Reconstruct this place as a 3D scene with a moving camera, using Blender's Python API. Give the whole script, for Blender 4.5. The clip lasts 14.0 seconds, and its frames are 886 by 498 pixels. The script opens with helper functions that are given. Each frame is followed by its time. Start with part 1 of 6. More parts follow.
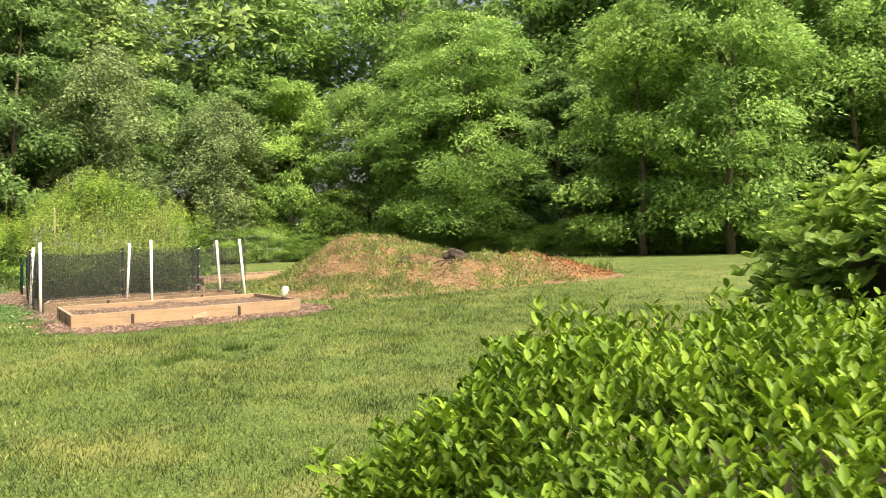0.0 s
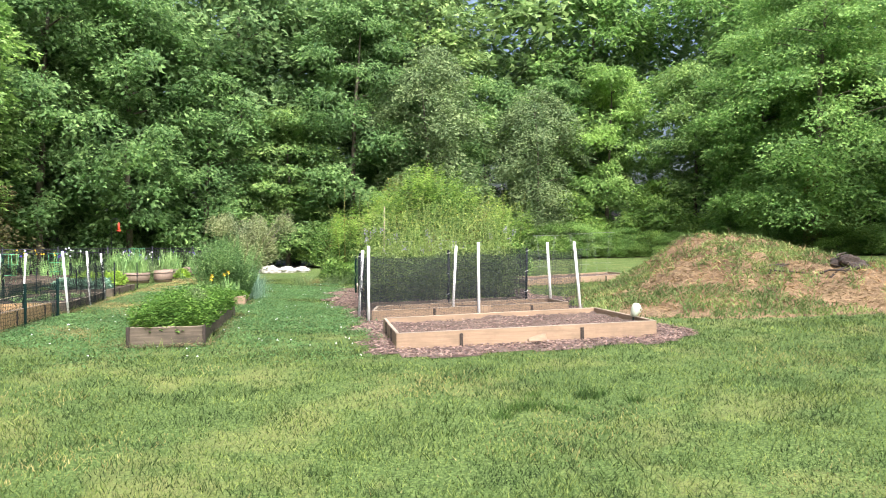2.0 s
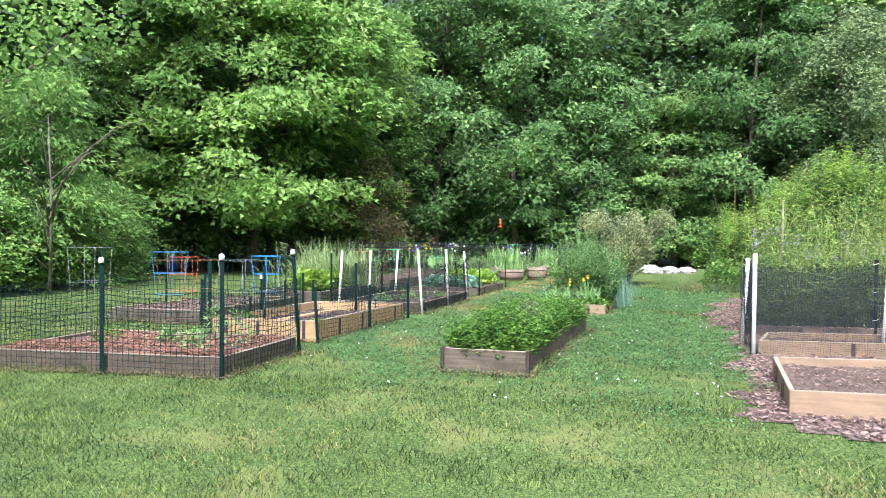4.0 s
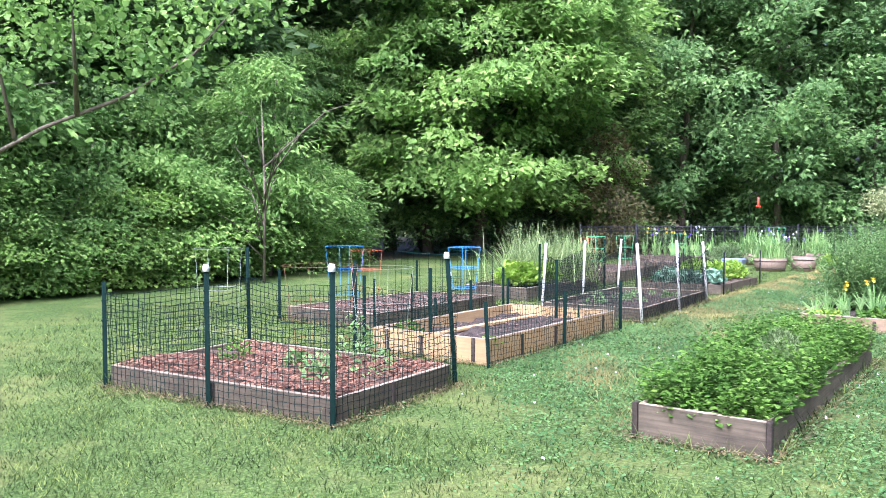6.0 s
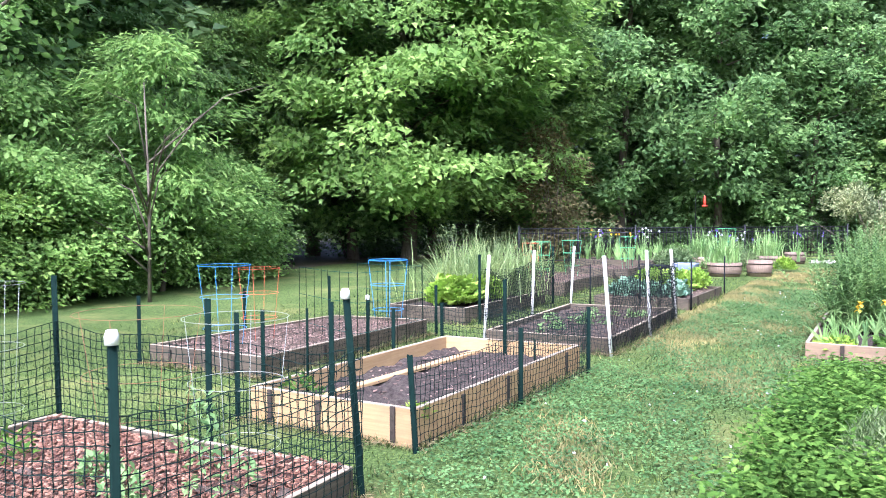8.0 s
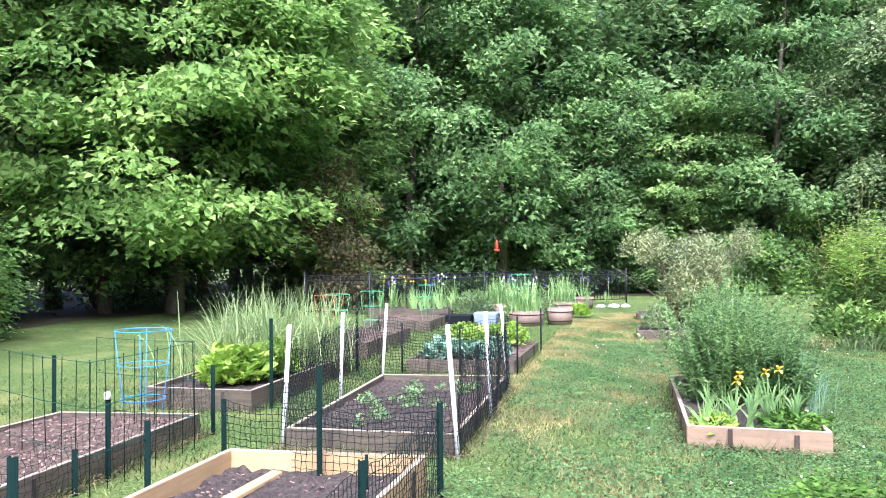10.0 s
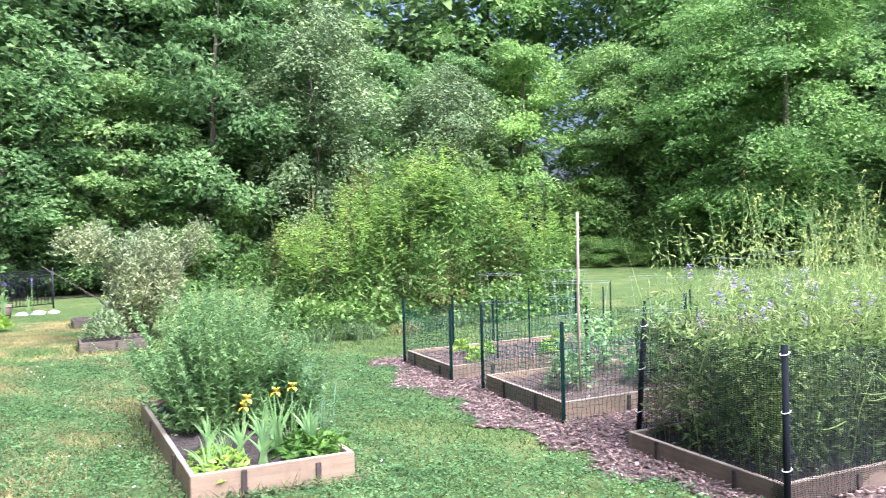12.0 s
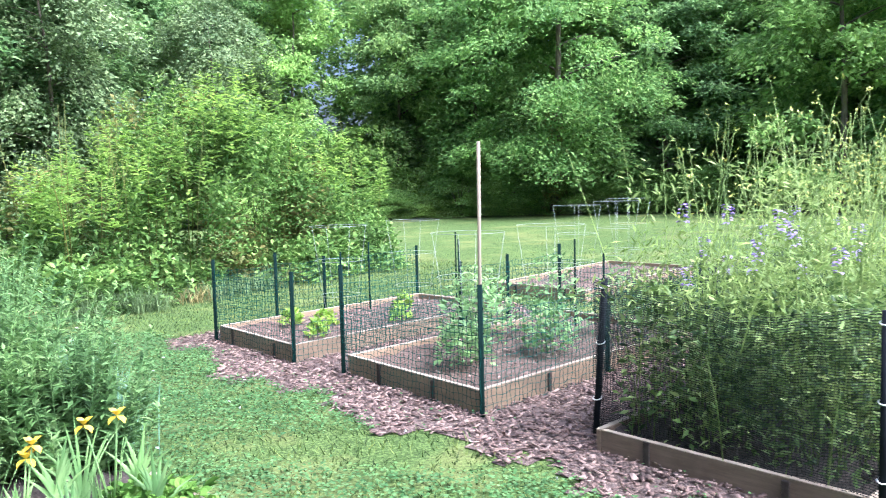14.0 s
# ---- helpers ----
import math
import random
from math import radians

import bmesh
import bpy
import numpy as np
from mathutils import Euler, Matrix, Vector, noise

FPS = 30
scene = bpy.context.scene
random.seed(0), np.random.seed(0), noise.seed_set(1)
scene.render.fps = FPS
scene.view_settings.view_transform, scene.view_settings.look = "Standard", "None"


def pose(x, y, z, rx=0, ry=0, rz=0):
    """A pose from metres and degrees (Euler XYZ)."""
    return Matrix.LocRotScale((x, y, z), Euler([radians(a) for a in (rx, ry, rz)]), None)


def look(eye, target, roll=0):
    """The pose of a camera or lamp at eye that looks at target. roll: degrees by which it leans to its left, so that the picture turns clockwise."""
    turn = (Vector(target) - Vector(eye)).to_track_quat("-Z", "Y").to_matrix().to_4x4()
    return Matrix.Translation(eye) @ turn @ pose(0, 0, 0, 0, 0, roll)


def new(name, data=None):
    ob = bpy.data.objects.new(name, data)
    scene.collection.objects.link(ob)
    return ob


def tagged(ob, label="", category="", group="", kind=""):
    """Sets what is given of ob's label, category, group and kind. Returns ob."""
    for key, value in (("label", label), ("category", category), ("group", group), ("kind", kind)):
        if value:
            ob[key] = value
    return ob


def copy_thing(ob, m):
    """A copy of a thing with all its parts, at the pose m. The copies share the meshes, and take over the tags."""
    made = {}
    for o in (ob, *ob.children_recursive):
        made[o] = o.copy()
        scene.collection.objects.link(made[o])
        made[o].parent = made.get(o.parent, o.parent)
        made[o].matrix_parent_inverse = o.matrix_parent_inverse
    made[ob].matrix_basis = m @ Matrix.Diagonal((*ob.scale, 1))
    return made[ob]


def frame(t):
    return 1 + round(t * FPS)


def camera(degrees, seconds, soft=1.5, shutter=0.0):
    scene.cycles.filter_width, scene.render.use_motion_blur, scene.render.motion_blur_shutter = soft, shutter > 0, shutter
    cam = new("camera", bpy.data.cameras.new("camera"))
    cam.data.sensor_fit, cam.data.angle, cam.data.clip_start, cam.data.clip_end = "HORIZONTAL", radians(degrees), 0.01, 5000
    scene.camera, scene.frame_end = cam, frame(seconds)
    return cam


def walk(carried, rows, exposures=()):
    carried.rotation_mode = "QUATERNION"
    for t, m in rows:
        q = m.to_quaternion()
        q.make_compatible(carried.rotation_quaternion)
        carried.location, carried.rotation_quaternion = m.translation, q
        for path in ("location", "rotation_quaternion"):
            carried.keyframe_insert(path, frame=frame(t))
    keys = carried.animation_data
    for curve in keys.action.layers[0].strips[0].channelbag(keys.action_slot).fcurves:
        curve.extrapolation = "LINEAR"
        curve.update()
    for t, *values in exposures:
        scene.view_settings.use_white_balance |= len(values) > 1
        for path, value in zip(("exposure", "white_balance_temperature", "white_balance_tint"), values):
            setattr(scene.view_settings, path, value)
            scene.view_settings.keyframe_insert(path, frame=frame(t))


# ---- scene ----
cam = camera(60.4, 14.0, soft=0.95, shutter=0.1)
PATH = [
    (0, (0.012, 0.487, 0.971), (1.141, 2.138, 0.977), -0.93),
    (0.5, (0.052, 1.006, 0.995), (1.054, 2.737, 1.004), -1.17),
    (1, (0.092, 1.622, 0.997), (0.92, 3.443, 1.0), -1.22),
    (1.5, (0.21, 2.225, 1.115), (0.827, 4.127, 1.109), -0.86),
    (2, (0.408, 2.792, 1.198), (0.804, 4.752, 1.192), -0.53),
    (2.5, (0.521, 3.373, 1.211), (0.705, 5.364, 1.201), -0.31),
    (3, (0.651, 3.938, 1.257), (0.599, 5.937, 1.25), -0.1),
    (3.5, (0.811, 4.527, 1.303), (0.492, 6.501, 1.29), 0.28),
    (4, (0.801, 5.086, 1.33), (0.202, 6.994, 1.311), 0.44),
    (4.2, (0.773, 5.296, 1.356), (0.067, 7.167, 1.336), 0.52),
    (6.3, (0.362, 7.725, 1.532), (-0.831, 9.328, 1.442), -0.06),
    (6.5, (0.245, 7.938, 1.534), (-0.952, 9.538, 1.438), -0.16),
    (7, (-0.127, 8.424, 1.558), (-1.296, 10.044, 1.46), -0.34),
    (7.5, (-0.472, 8.952, 1.579), (-1.584, 10.611, 1.48), -0.22),
    (9.8, (-1.975, 11.323, 1.754), (-2.522, 13.247, 1.772), -0.55),
    (10, (-2.102, 11.486, 1.752), (-2.589, 13.426, 1.775), -0.34),
    (10.5, (-2.301, 11.913, 1.795), (-2.609, 13.889, 1.838), -0.62),
    (11, (-2.417, 12.335, 1.78), (-2.406, 14.335, 1.822), -1.0),
    (11.5, (-2.533, 12.751, 1.799), (-2.081, 14.699, 1.821), -1.23),
    (12, (-2.481, 13.184, 1.794), (-1.562, 14.96, 1.781), -1.35),
    (12.5, (-2.429, 13.666, 1.771), (-1.103, 15.162, 1.713), -1.03),
    (13, (-2.393, 14.249, 1.764), (-0.847, 15.511, 1.624), -0.77),
    (13.5, (-2.265, 14.868, 1.727), (-0.716, 16.123, 1.56), -0.98),
    (14, (-2.218, 15.538, 1.684), (-0.788, 16.929, 1.538), -1.39),
]
EXPOSURES = [(0.0, 1.1, 7600, 9), (1.0, 1.15, 7000, 9), (2.0, 1.15, 5900, 13), (3.0, 1.1, 5400, 12), (4.2, 1.15, 5350, 15), (6.5, 1.45, 5100, 23), (10.0, 1.43, 5200, 22), (12.0, 1.52, 5150, 22), (13.0, 1.6, 5150, 16), (14.0, 1.68, 5050, 16)]
walk(cam, [(t, look(eye, target, roll)) for t, eye, target, roll in PATH], EXPOSURES)

# ---- sky and sun: a bright, thinly overcast day ----
world = bpy.data.worlds.new("sky")
scene.world = world
world.use_nodes = True
wn = world.node_tree.nodes
sky = wn.new("ShaderNodeTexSky")
sky.sky_type = "NISHITA"
sky.sun_disc = False
sky.sun_elevation, sky.sun_rotation = radians(53), radians(169)
sky.air_density, sky.dust_density, sky.ozone_density = 1.0, 10.0, 0.6
wn["Background"].inputs["Strength"].default_value = 0.15
world.node_tree.links.new(sky.outputs[0], wn["Background"].inputs["Color"])
sun = new("sun", bpy.data.lights.new("sun", "SUN"))
sun.data.energy, sun.data.angle, sun.data.color = 2.9, radians(40), (1.0, 0.96, 0.88)
sun.matrix_basis = look((1.75, -8.9, 12.0), (0, 0, 0))

rng = np.random.default_rng(7)


# ---- materials ----
def mat_new(name):
    m = bpy.data.materials.new(name)
    m.use_nodes = True
    nt = m.node_tree
    return m, nt.nodes, nt.links, nt.nodes["Principled BSDF"]


def noise_node(n, l, scale, detail=4.0, rough=0.6, stretch=None, src="Object"):
    tc = n.new("ShaderNodeTexCoord")
    tex = n.new("ShaderNodeTexNoise")
    tex.inputs["Scale"].default_value, tex.inputs["Detail"].default_value = scale, detail
    tex.inputs["Roughness"].default_value = rough
    out = tc.outputs[src]
    if stretch:
        mp = n.new("ShaderNodeMapping")
        mp.inputs["Scale"].default_value = stretch
        l.new(out, mp.inputs["Vector"])
        out = mp.outputs[0]
    l.new(out, tex.inputs["Vector"])
    return tex.outputs["Fac"]


def ramp_node(n, l, fac, stops):
    r = n.new("ShaderNodeValToRGB")
    el = r.color_ramp.elements
    while len(el) < len(stops):
        el.new(0.5)
    for e, (p, c) in zip(el, stops):
        e.position, e.color = p, (*c, 1)
    l.new(fac, r.inputs["Fac"])
    return r.outputs["Color"]


def mix_node(n, l, fac, a, b, blend="MIX"):
    m = n.new("ShaderNodeMix")
    m.data_type, m.blend_type = "RGBA", blend
    for sock, v in ((m.inputs["Factor"], fac), (m.inputs["A"], a), (m.inputs["B"], b)):
        if isinstance(v, (int, float)):
            sock.default_value = v
        elif isinstance(v, tuple):
            sock.default_value = (*v, 1)
        else:
            l.new(v, sock)
    return m.outputs["Result"]


def bump_node(n, l, fac, strength, distance, bsdf):
    b = n.new("ShaderNodeBump")
    b.inputs["Strength"].default_value, b.inputs["Distance"].default_value = strength, distance
    l.new(fac, b.inputs["Height"])
    l.new(b.outputs[0], bsdf.inputs["Normal"])


def leaf_mat(name, dark, mid, light, trans=0.35, rough=0.5, patch=0.5, per_object=0.0, vary=0.7, spec=0.22, deep=(0.62, 0.68, 0.66), pale=(1.25, 1.2, 1.1)):
    m, n, l, p = mat_new(name)
    geo = n.new("ShaderNodeNewGeometry")
    c = ramp_node(n, l, geo.outputs["Random Per Island"], [(0.0, tuple(vary * a + (1 - vary) * b for a, b in zip(dark, mid))), (0.5, mid), (1.0, tuple(vary * a + (1 - vary) * b for a, b in zip(light, mid)))])
    big = ramp_node(n, l, noise_node(n, l, patch, 3.0), [(0.35, deep), (0.65, pale)])
    c = mix_node(n, l, 1.0, c, big, "MULTIPLY")
    if per_object:
        oi = n.new("ShaderNodeObjectInfo")
        tone = ramp_node(n, l, oi.outputs["Random"], [(0.0, (0.8, 0.84, 0.82)), (0.5, (1.0, 1.0, 1.0)), (1.0, (1.35, 1.22, 0.95))])
        c = mix_node(n, l, per_object, c, tone, "MULTIPLY")
    l.new(c, p.inputs["Base Color"])
    p.inputs["Roughness"].default_value = max(rough, 0.48)
    p.inputs["Specular IOR Level"].default_value = spec
    t = n.new("ShaderNodeBsdfTranslucent")
    l.new(c, t.inputs["Color"])
    mx = n.new("ShaderNodeMixShader")
    mx.inputs[0].default_value = trans
    l.new(p.outputs[0], mx.inputs[1])
    l.new(t.outputs[0], mx.inputs[2])
    l.new(mx.outputs[0], n["Material Output"].inputs["Surface"])
    return m


def rough_mat(name, c1, c2, scale=20.0, rough=0.9, bump=0.4, dist=0.01, big=1.2, spec=0.3, stretch=None):
    m, n, l, p = mat_new(name)
    f = noise_node(n, l, scale, 6.0, 0.65, stretch)
    c = ramp_node(n, l, f, [(0.3, c1), (0.7, c2)])
    b = ramp_node(n, l, noise_node(n, l, big, 3.0), [(0.3, (0.72, 0.72, 0.72)), (0.7, (1.15, 1.15, 1.15))])
    l.new(mix_node(n, l, 1.0, c, b, "MULTIPLY"), p.inputs["Base Color"])
    p.inputs["Roughness"].default_value = rough
    p.inputs["Specular IOR Level"].default_value = spec
    bump_node(n, l, f, bump, dist, p)
    return m


def wood_mat(name, c1, c2, stain, along="x", rough=0.8):
    m, n, l, p = mat_new(name)
    st = {"x": (2.0, 40.0, 40.0), "y": (40.0, 2.0, 40.0), "z": (40.0, 40.0, 2.0)}[along]
    f = noise_node(n, l, 1.0, 6.0, 0.7, st)
    c = ramp_node(n, l, f, [(0.3, c1), (0.7, c2)])
    s = noise_node(n, l, 3.0, 5.0, 0.7)
    c = mix_node(n, l, ramp_node(n, l, s, [(0.45, (0, 0, 0)), (0.75, (0.75, 0.75, 0.75))]), c, stain)
    oi = n.new("ShaderNodeObjectInfo")
    tone = ramp_node(n, l, oi.outputs["Random"], [(0.0, (0.82, 0.82, 0.82)), (1.0, (1.12, 1.1, 1.08))])
    l.new(mix_node(n, l, 1.0, c, tone, "MULTIPLY"), p.inputs["Base Color"])
    p.inputs["Roughness"].default_value = rough
    bump_node(n, l, f, 0.35, 0.004, p)
    return m


def chip_mat(name, a, b, c):
    m, n, l, p = mat_new(name)
    geo, oi = n.new("ShaderNodeNewGeometry"), n.new("ShaderNodeObjectInfo")
    mx = n.new("ShaderNodeMath")
    mx.operation = "ADD"
    l.new(geo.outputs["Random Per Island"], mx.inputs[0])
    l.new(oi.outputs["Random"], mx.inputs[1])
    fr = n.new("ShaderNodeMath")
    fr.operation = "FRACT"
    l.new(mx.outputs[0], fr.inputs[0])
    col = ramp_node(n, l, fr.outputs[0], [(0.0, a), (0.55, b), (1.0, c)])
    f = noise_node(n, l, 60.0, 5.0, 0.7)
    col = mix_node(n, l, 0.5, col, ramp_node(n, l, f, [(0.3, (0.5, 0.5, 0.5)), (0.7, (1.2, 1.2, 1.2))]), "MULTIPLY")
    l.new(col, p.inputs["Base Color"])
    p.inputs["Roughness"].default_value = 0.85
    bump_node(n, l, f, 0.4, 0.004, p)
    return m


def plain_mat(name, c, rough=0.5, metal=0.0, var=0.12, spec=0.4):
    m, n, l, p = mat_new(name)
    f = noise_node(n, l, 25.0, 5.0)
    lo, hi = tuple(v * (1 - var) for v in c), tuple(min(1, v * (1 + var)) for v in c)
    l.new(ramp_node(n, l, f, [(0.3, lo), (0.7, hi)]), p.inputs["Base Color"])
    p.inputs["Roughness"].default_value, p.inputs["Metallic"].default_value = rough, metal
    p.inputs["Specular IOR Level"].default_value = spec
    bump_node(n, l, f, 0.15, 0.002, p)
    return m


def lawn_mat():
    m, n, l, p = mat_new("lawn")
    fine = noise_node(n, l, 42.0, 6.0, 0.75)
    c = ramp_node(n, l, fine, [(0.36, (0.019, 0.034, 0.009)), (0.5, (0.064, 0.103, 0.026)), (0.64, (0.15, 0.20, 0.067))])
    patch = noise_node(n, l, 0.9, 6.0, 0.65)
    c = mix_node(n, l, ramp_node(n, l, patch, [(0.5, (0, 0, 0)), (0.72, (0.55, 0.55, 0.55))]), c, (0.24, 0.22, 0.085))
    wide = noise_node(n, l, 0.16, 4.0)
    c = mix_node(n, l, 1.0, c, ramp_node(n, l, wide, [(0.35, (0.85, 0.9, 0.85)), (0.65, (1.15, 1.12, 1.1))]), "MULTIPLY")
    l.new(c, p.inputs["Base Color"])
    p.inputs["Roughness"].default_value = 0.9
    p.inputs["Specular IOR Level"].default_value = 0.15
    bump_node(n, l, fine, 0.35, 0.02, p)
    return m


LAWN = lawn_mat()
GRASS = leaf_mat("grass_blades", (0.016, 0.036, 0.007), (0.06, 0.108, 0.025), (0.235, 0.30, 0.105), 0.3, 0.6, 2.6, vary=1.0, deep=(0.4, 0.48, 0.42), pale=(1.5, 1.36, 1.16))
GRASS_RANK = leaf_mat("rank_grass_blades", (0.012, 0.03, 0.006), (0.05, 0.105, 0.02), (0.13, 0.21, 0.05), 0.3, 0.6, 3.0)
CLOVER = leaf_mat("clover_leaves", (0.03, 0.078, 0.027), (0.095, 0.195, 0.072), (0.225, 0.335, 0.15), 0.25, 0.6, 2.5, vary=0.5, spec=0.1)
# Litter colour; also darkens the cores that stand for shade in hedge and bush.
LITTER_AND_CORE = rough_mat("leaf_litter", (0.02, 0.02, 0.012), (0.07, 0.06, 0.03), 8.0)
BARK = rough_mat("bark", (0.07, 0.06, 0.045), (0.2, 0.17, 0.13), 14.0, stretch=(1, 1, 0.25))
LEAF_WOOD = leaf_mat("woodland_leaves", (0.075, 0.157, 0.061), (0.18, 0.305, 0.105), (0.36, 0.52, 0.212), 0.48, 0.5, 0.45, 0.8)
# Deep and maple tones are lifted to offset the shade their crowns stand in.
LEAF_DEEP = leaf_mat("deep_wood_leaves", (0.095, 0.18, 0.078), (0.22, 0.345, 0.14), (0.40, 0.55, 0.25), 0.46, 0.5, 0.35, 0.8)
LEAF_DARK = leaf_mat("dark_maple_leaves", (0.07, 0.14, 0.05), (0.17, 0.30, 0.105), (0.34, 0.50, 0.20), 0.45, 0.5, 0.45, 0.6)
LEAF_BRIGHT = leaf_mat("bright_tree_leaves", (0.10, 0.195, 0.05), (0.225, 0.385, 0.10), (0.390, 0.550, 0.180), 0.48, 0.5, 0.4)
# Dark leaf colour that stands in for the shade under the maples.
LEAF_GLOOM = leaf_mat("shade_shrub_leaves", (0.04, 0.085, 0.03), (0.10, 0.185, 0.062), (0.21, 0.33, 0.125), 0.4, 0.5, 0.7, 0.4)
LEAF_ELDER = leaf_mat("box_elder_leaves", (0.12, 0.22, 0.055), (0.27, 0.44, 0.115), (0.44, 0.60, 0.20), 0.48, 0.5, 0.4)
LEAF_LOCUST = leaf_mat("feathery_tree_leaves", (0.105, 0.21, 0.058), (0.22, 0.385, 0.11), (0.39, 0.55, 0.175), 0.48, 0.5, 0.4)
LEAF_GREY = leaf_mat("grey_green_leaves", (0.099, 0.152, 0.067), (0.180, 0.257, 0.114), (0.297, 0.380, 0.190), 0.3, 0.6, 0.8)
LEAF_OLIVE = leaf_mat("silvery_bush_leaves", (0.14, 0.18, 0.08), (0.28, 0.33, 0.165), (0.44, 0.47, 0.27), 0.3, 0.55, 1.2)
LEAF_BROWN = leaf_mat("brownish_shrub_leaves", (0.05, 0.045, 0.02), (0.11, 0.10, 0.04), (0.19, 0.16, 0.07), 0.3, 0.6, 0.8)
LEAF_BUSH = leaf_mat("shrub_leaves", (0.09, 0.175, 0.042), (0.195, 0.33, 0.075), (0.35, 0.50, 0.14), 0.46, 0.5, 0.7, 0.5)
LEAF_BRAMBLE = leaf_mat("bramble_leaves", (0.05, 0.105, 0.025), (0.145, 0.26, 0.06), (0.34, 0.48, 0.14), 0.38, 0.5, 0.9)
LEAF_SHOOT = leaf_mat("bramble_shoot_leaves", (0.12, 0.22, 0.04), (0.27, 0.42, 0.08), (0.44, 0.58, 0.15), 0.45, 0.5, 0.9)
LEAF_TINGED = leaf_mat("red_tinged_leaves", (0.12, 0.135, 0.04), (0.19, 0.21, 0.06), (0.27, 0.225, 0.08), 0.35, 0.5, 0.9)
LEAF_HEDGE = leaf_mat("hedge_leaves", (0.040, 0.096, 0.010), (0.122, 0.23, 0.018), (0.228, 0.355, 0.042), 0.3, 0.3, 2.5, vary=0.9, spec=0.2)
LEAF_MINT = leaf_mat("mint_leaves", (0.04, 0.095, 0.018), (0.105, 0.21, 0.037), (0.21, 0.34, 0.075), 0.35, 0.6, 2.0, spec=0.1)
LEAF_PEA = leaf_mat("pea_leaves", (0.035, 0.07, 0.024), (0.15, 0.24, 0.07), (0.36, 0.45, 0.17), 0.35, 0.5, 2.0, vary=1.0)
LEAF_TALL = leaf_mat("bolted_stalk_leaves", (0.16, 0.24, 0.06), (0.29, 0.40, 0.12), (0.42, 0.51, 0.19), 0.4, 0.5, 2.0)
LEAF_ASTER = leaf_mat("herb_leaves", (0.075, 0.15, 0.05), (0.17, 0.295, 0.10), (0.32, 0.46, 0.19), 0.35, 0.5, 2.0)
LEAF_IRIS = leaf_mat("sword_leaves", (0.170, 0.320, 0.100), (0.290, 0.460, 0.180), (0.420, 0.570, 0.260), 0.35, 0.4, 3.0)
LEAF_LIME = leaf_mat("lime_leaves", (0.17, 0.30, 0.035), (0.28, 0.44, 0.06), (0.40, 0.55, 0.11), 0.4, 0.5, 3.0)
LEAF_KALE = leaf_mat("blue_green_leaves", (0.10, 0.20, 0.14), (0.20, 0.34, 0.25), (0.34, 0.46, 0.36), 0.2, 0.5, 3.0)
LEAF_TOMATO = leaf_mat("tomato_leaves", (0.09, 0.18, 0.065), (0.19, 0.33, 0.125), (0.33, 0.47, 0.21), 0.35, 0.5, 3.0)
STRAP = leaf_mat("arching_grass_leaves", (0.16, 0.26, 0.09), (0.29, 0.39, 0.17), (0.46, 0.53, 0.27), 0.35, 0.5, 2.0)
DRY = leaf_mat("dry_grass", (0.20, 0.17, 0.07), (0.31, 0.27, 0.12), (0.44, 0.39, 0.20), 0.2, 0.8, 1.5)
STRAW = leaf_mat("heap_straw", (0.12, 0.075, 0.035), (0.27, 0.185, 0.095), (0.44, 0.335, 0.19), 0.1, 0.85, 1.5)
DRY_SOIL = leaf_mat("dry_clippings", (0.10, 0.075, 0.04), (0.20, 0.165, 0.09), (0.33, 0.29, 0.17), 0.1, 0.85, 1.5)
WOOD_NEW = {a: wood_mat("new_timber_" + a, (0.36, 0.24, 0.11), (0.50, 0.35, 0.175), (0.30, 0.20, 0.11), a) for a in "xy"}
WOOD_TAN = {a: wood_mat("tan_timber_" + a, (0.21, 0.147, 0.092), (0.31, 0.222, 0.143), (0.14, 0.10, 0.066), a) for a in "xy"}
WOOD_GREY = {a: wood_mat("weathered_timber_" + a, (0.05, 0.04, 0.027), (0.145, 0.117, 0.082), (0.03, 0.024, 0.017), a) for a in "xy"}
WOOD_BROWN = {a: wood_mat("brown_timber_" + a, (0.11, 0.08, 0.055), (0.19, 0.14, 0.098), (0.075, 0.055, 0.038), a) for a in "xy"}
WOOD_DARK = rough_mat("dark_wet_wood", (0.025, 0.02, 0.016), (0.07, 0.055, 0.045), 30.0)
WOOD_POLE = wood_mat("pole_timber", (0.21, 0.17, 0.125), (0.30, 0.25, 0.19), (0.16, 0.13, 0.095), "z")
SOIL = rough_mat("garden_soil", (0.022, 0.017, 0.014), (0.10, 0.08, 0.07), 28.0, 0.95, 1.0, 0.03, 2.0)
SOIL_BROWN = rough_mat("brown_soil", (0.06, 0.04, 0.03), (0.19, 0.14, 0.11), 28.0, 0.95, 1.0, 0.03, 2.0)
MULCH = chip_mat("red_bark_mulch", (0.055, 0.026, 0.017), (0.20, 0.092, 0.058), (0.38, 0.22, 0.145))
CHIP = chip_mat("faded_bark_chips", (0.065, 0.042, 0.036), (0.18, 0.116, 0.094), (0.36, 0.255, 0.21))
GRIT = rough_mat("chip_dust", (0.075, 0.053, 0.045), (0.22, 0.16, 0.135), 40.0, 0.95, 0.8, 0.02)
WEED = leaf_mat("mound_weeds", (0.09, 0.145, 0.042), (0.18, 0.26, 0.08), (0.32, 0.39, 0.15), 0.35, 0.6, 1.5)
RUST = leaf_mat("rusty_leaf_litter", (0.18, 0.085, 0.042), (0.33, 0.17, 0.085), (0.48, 0.30, 0.17), 0.1, 0.85, 1.5)
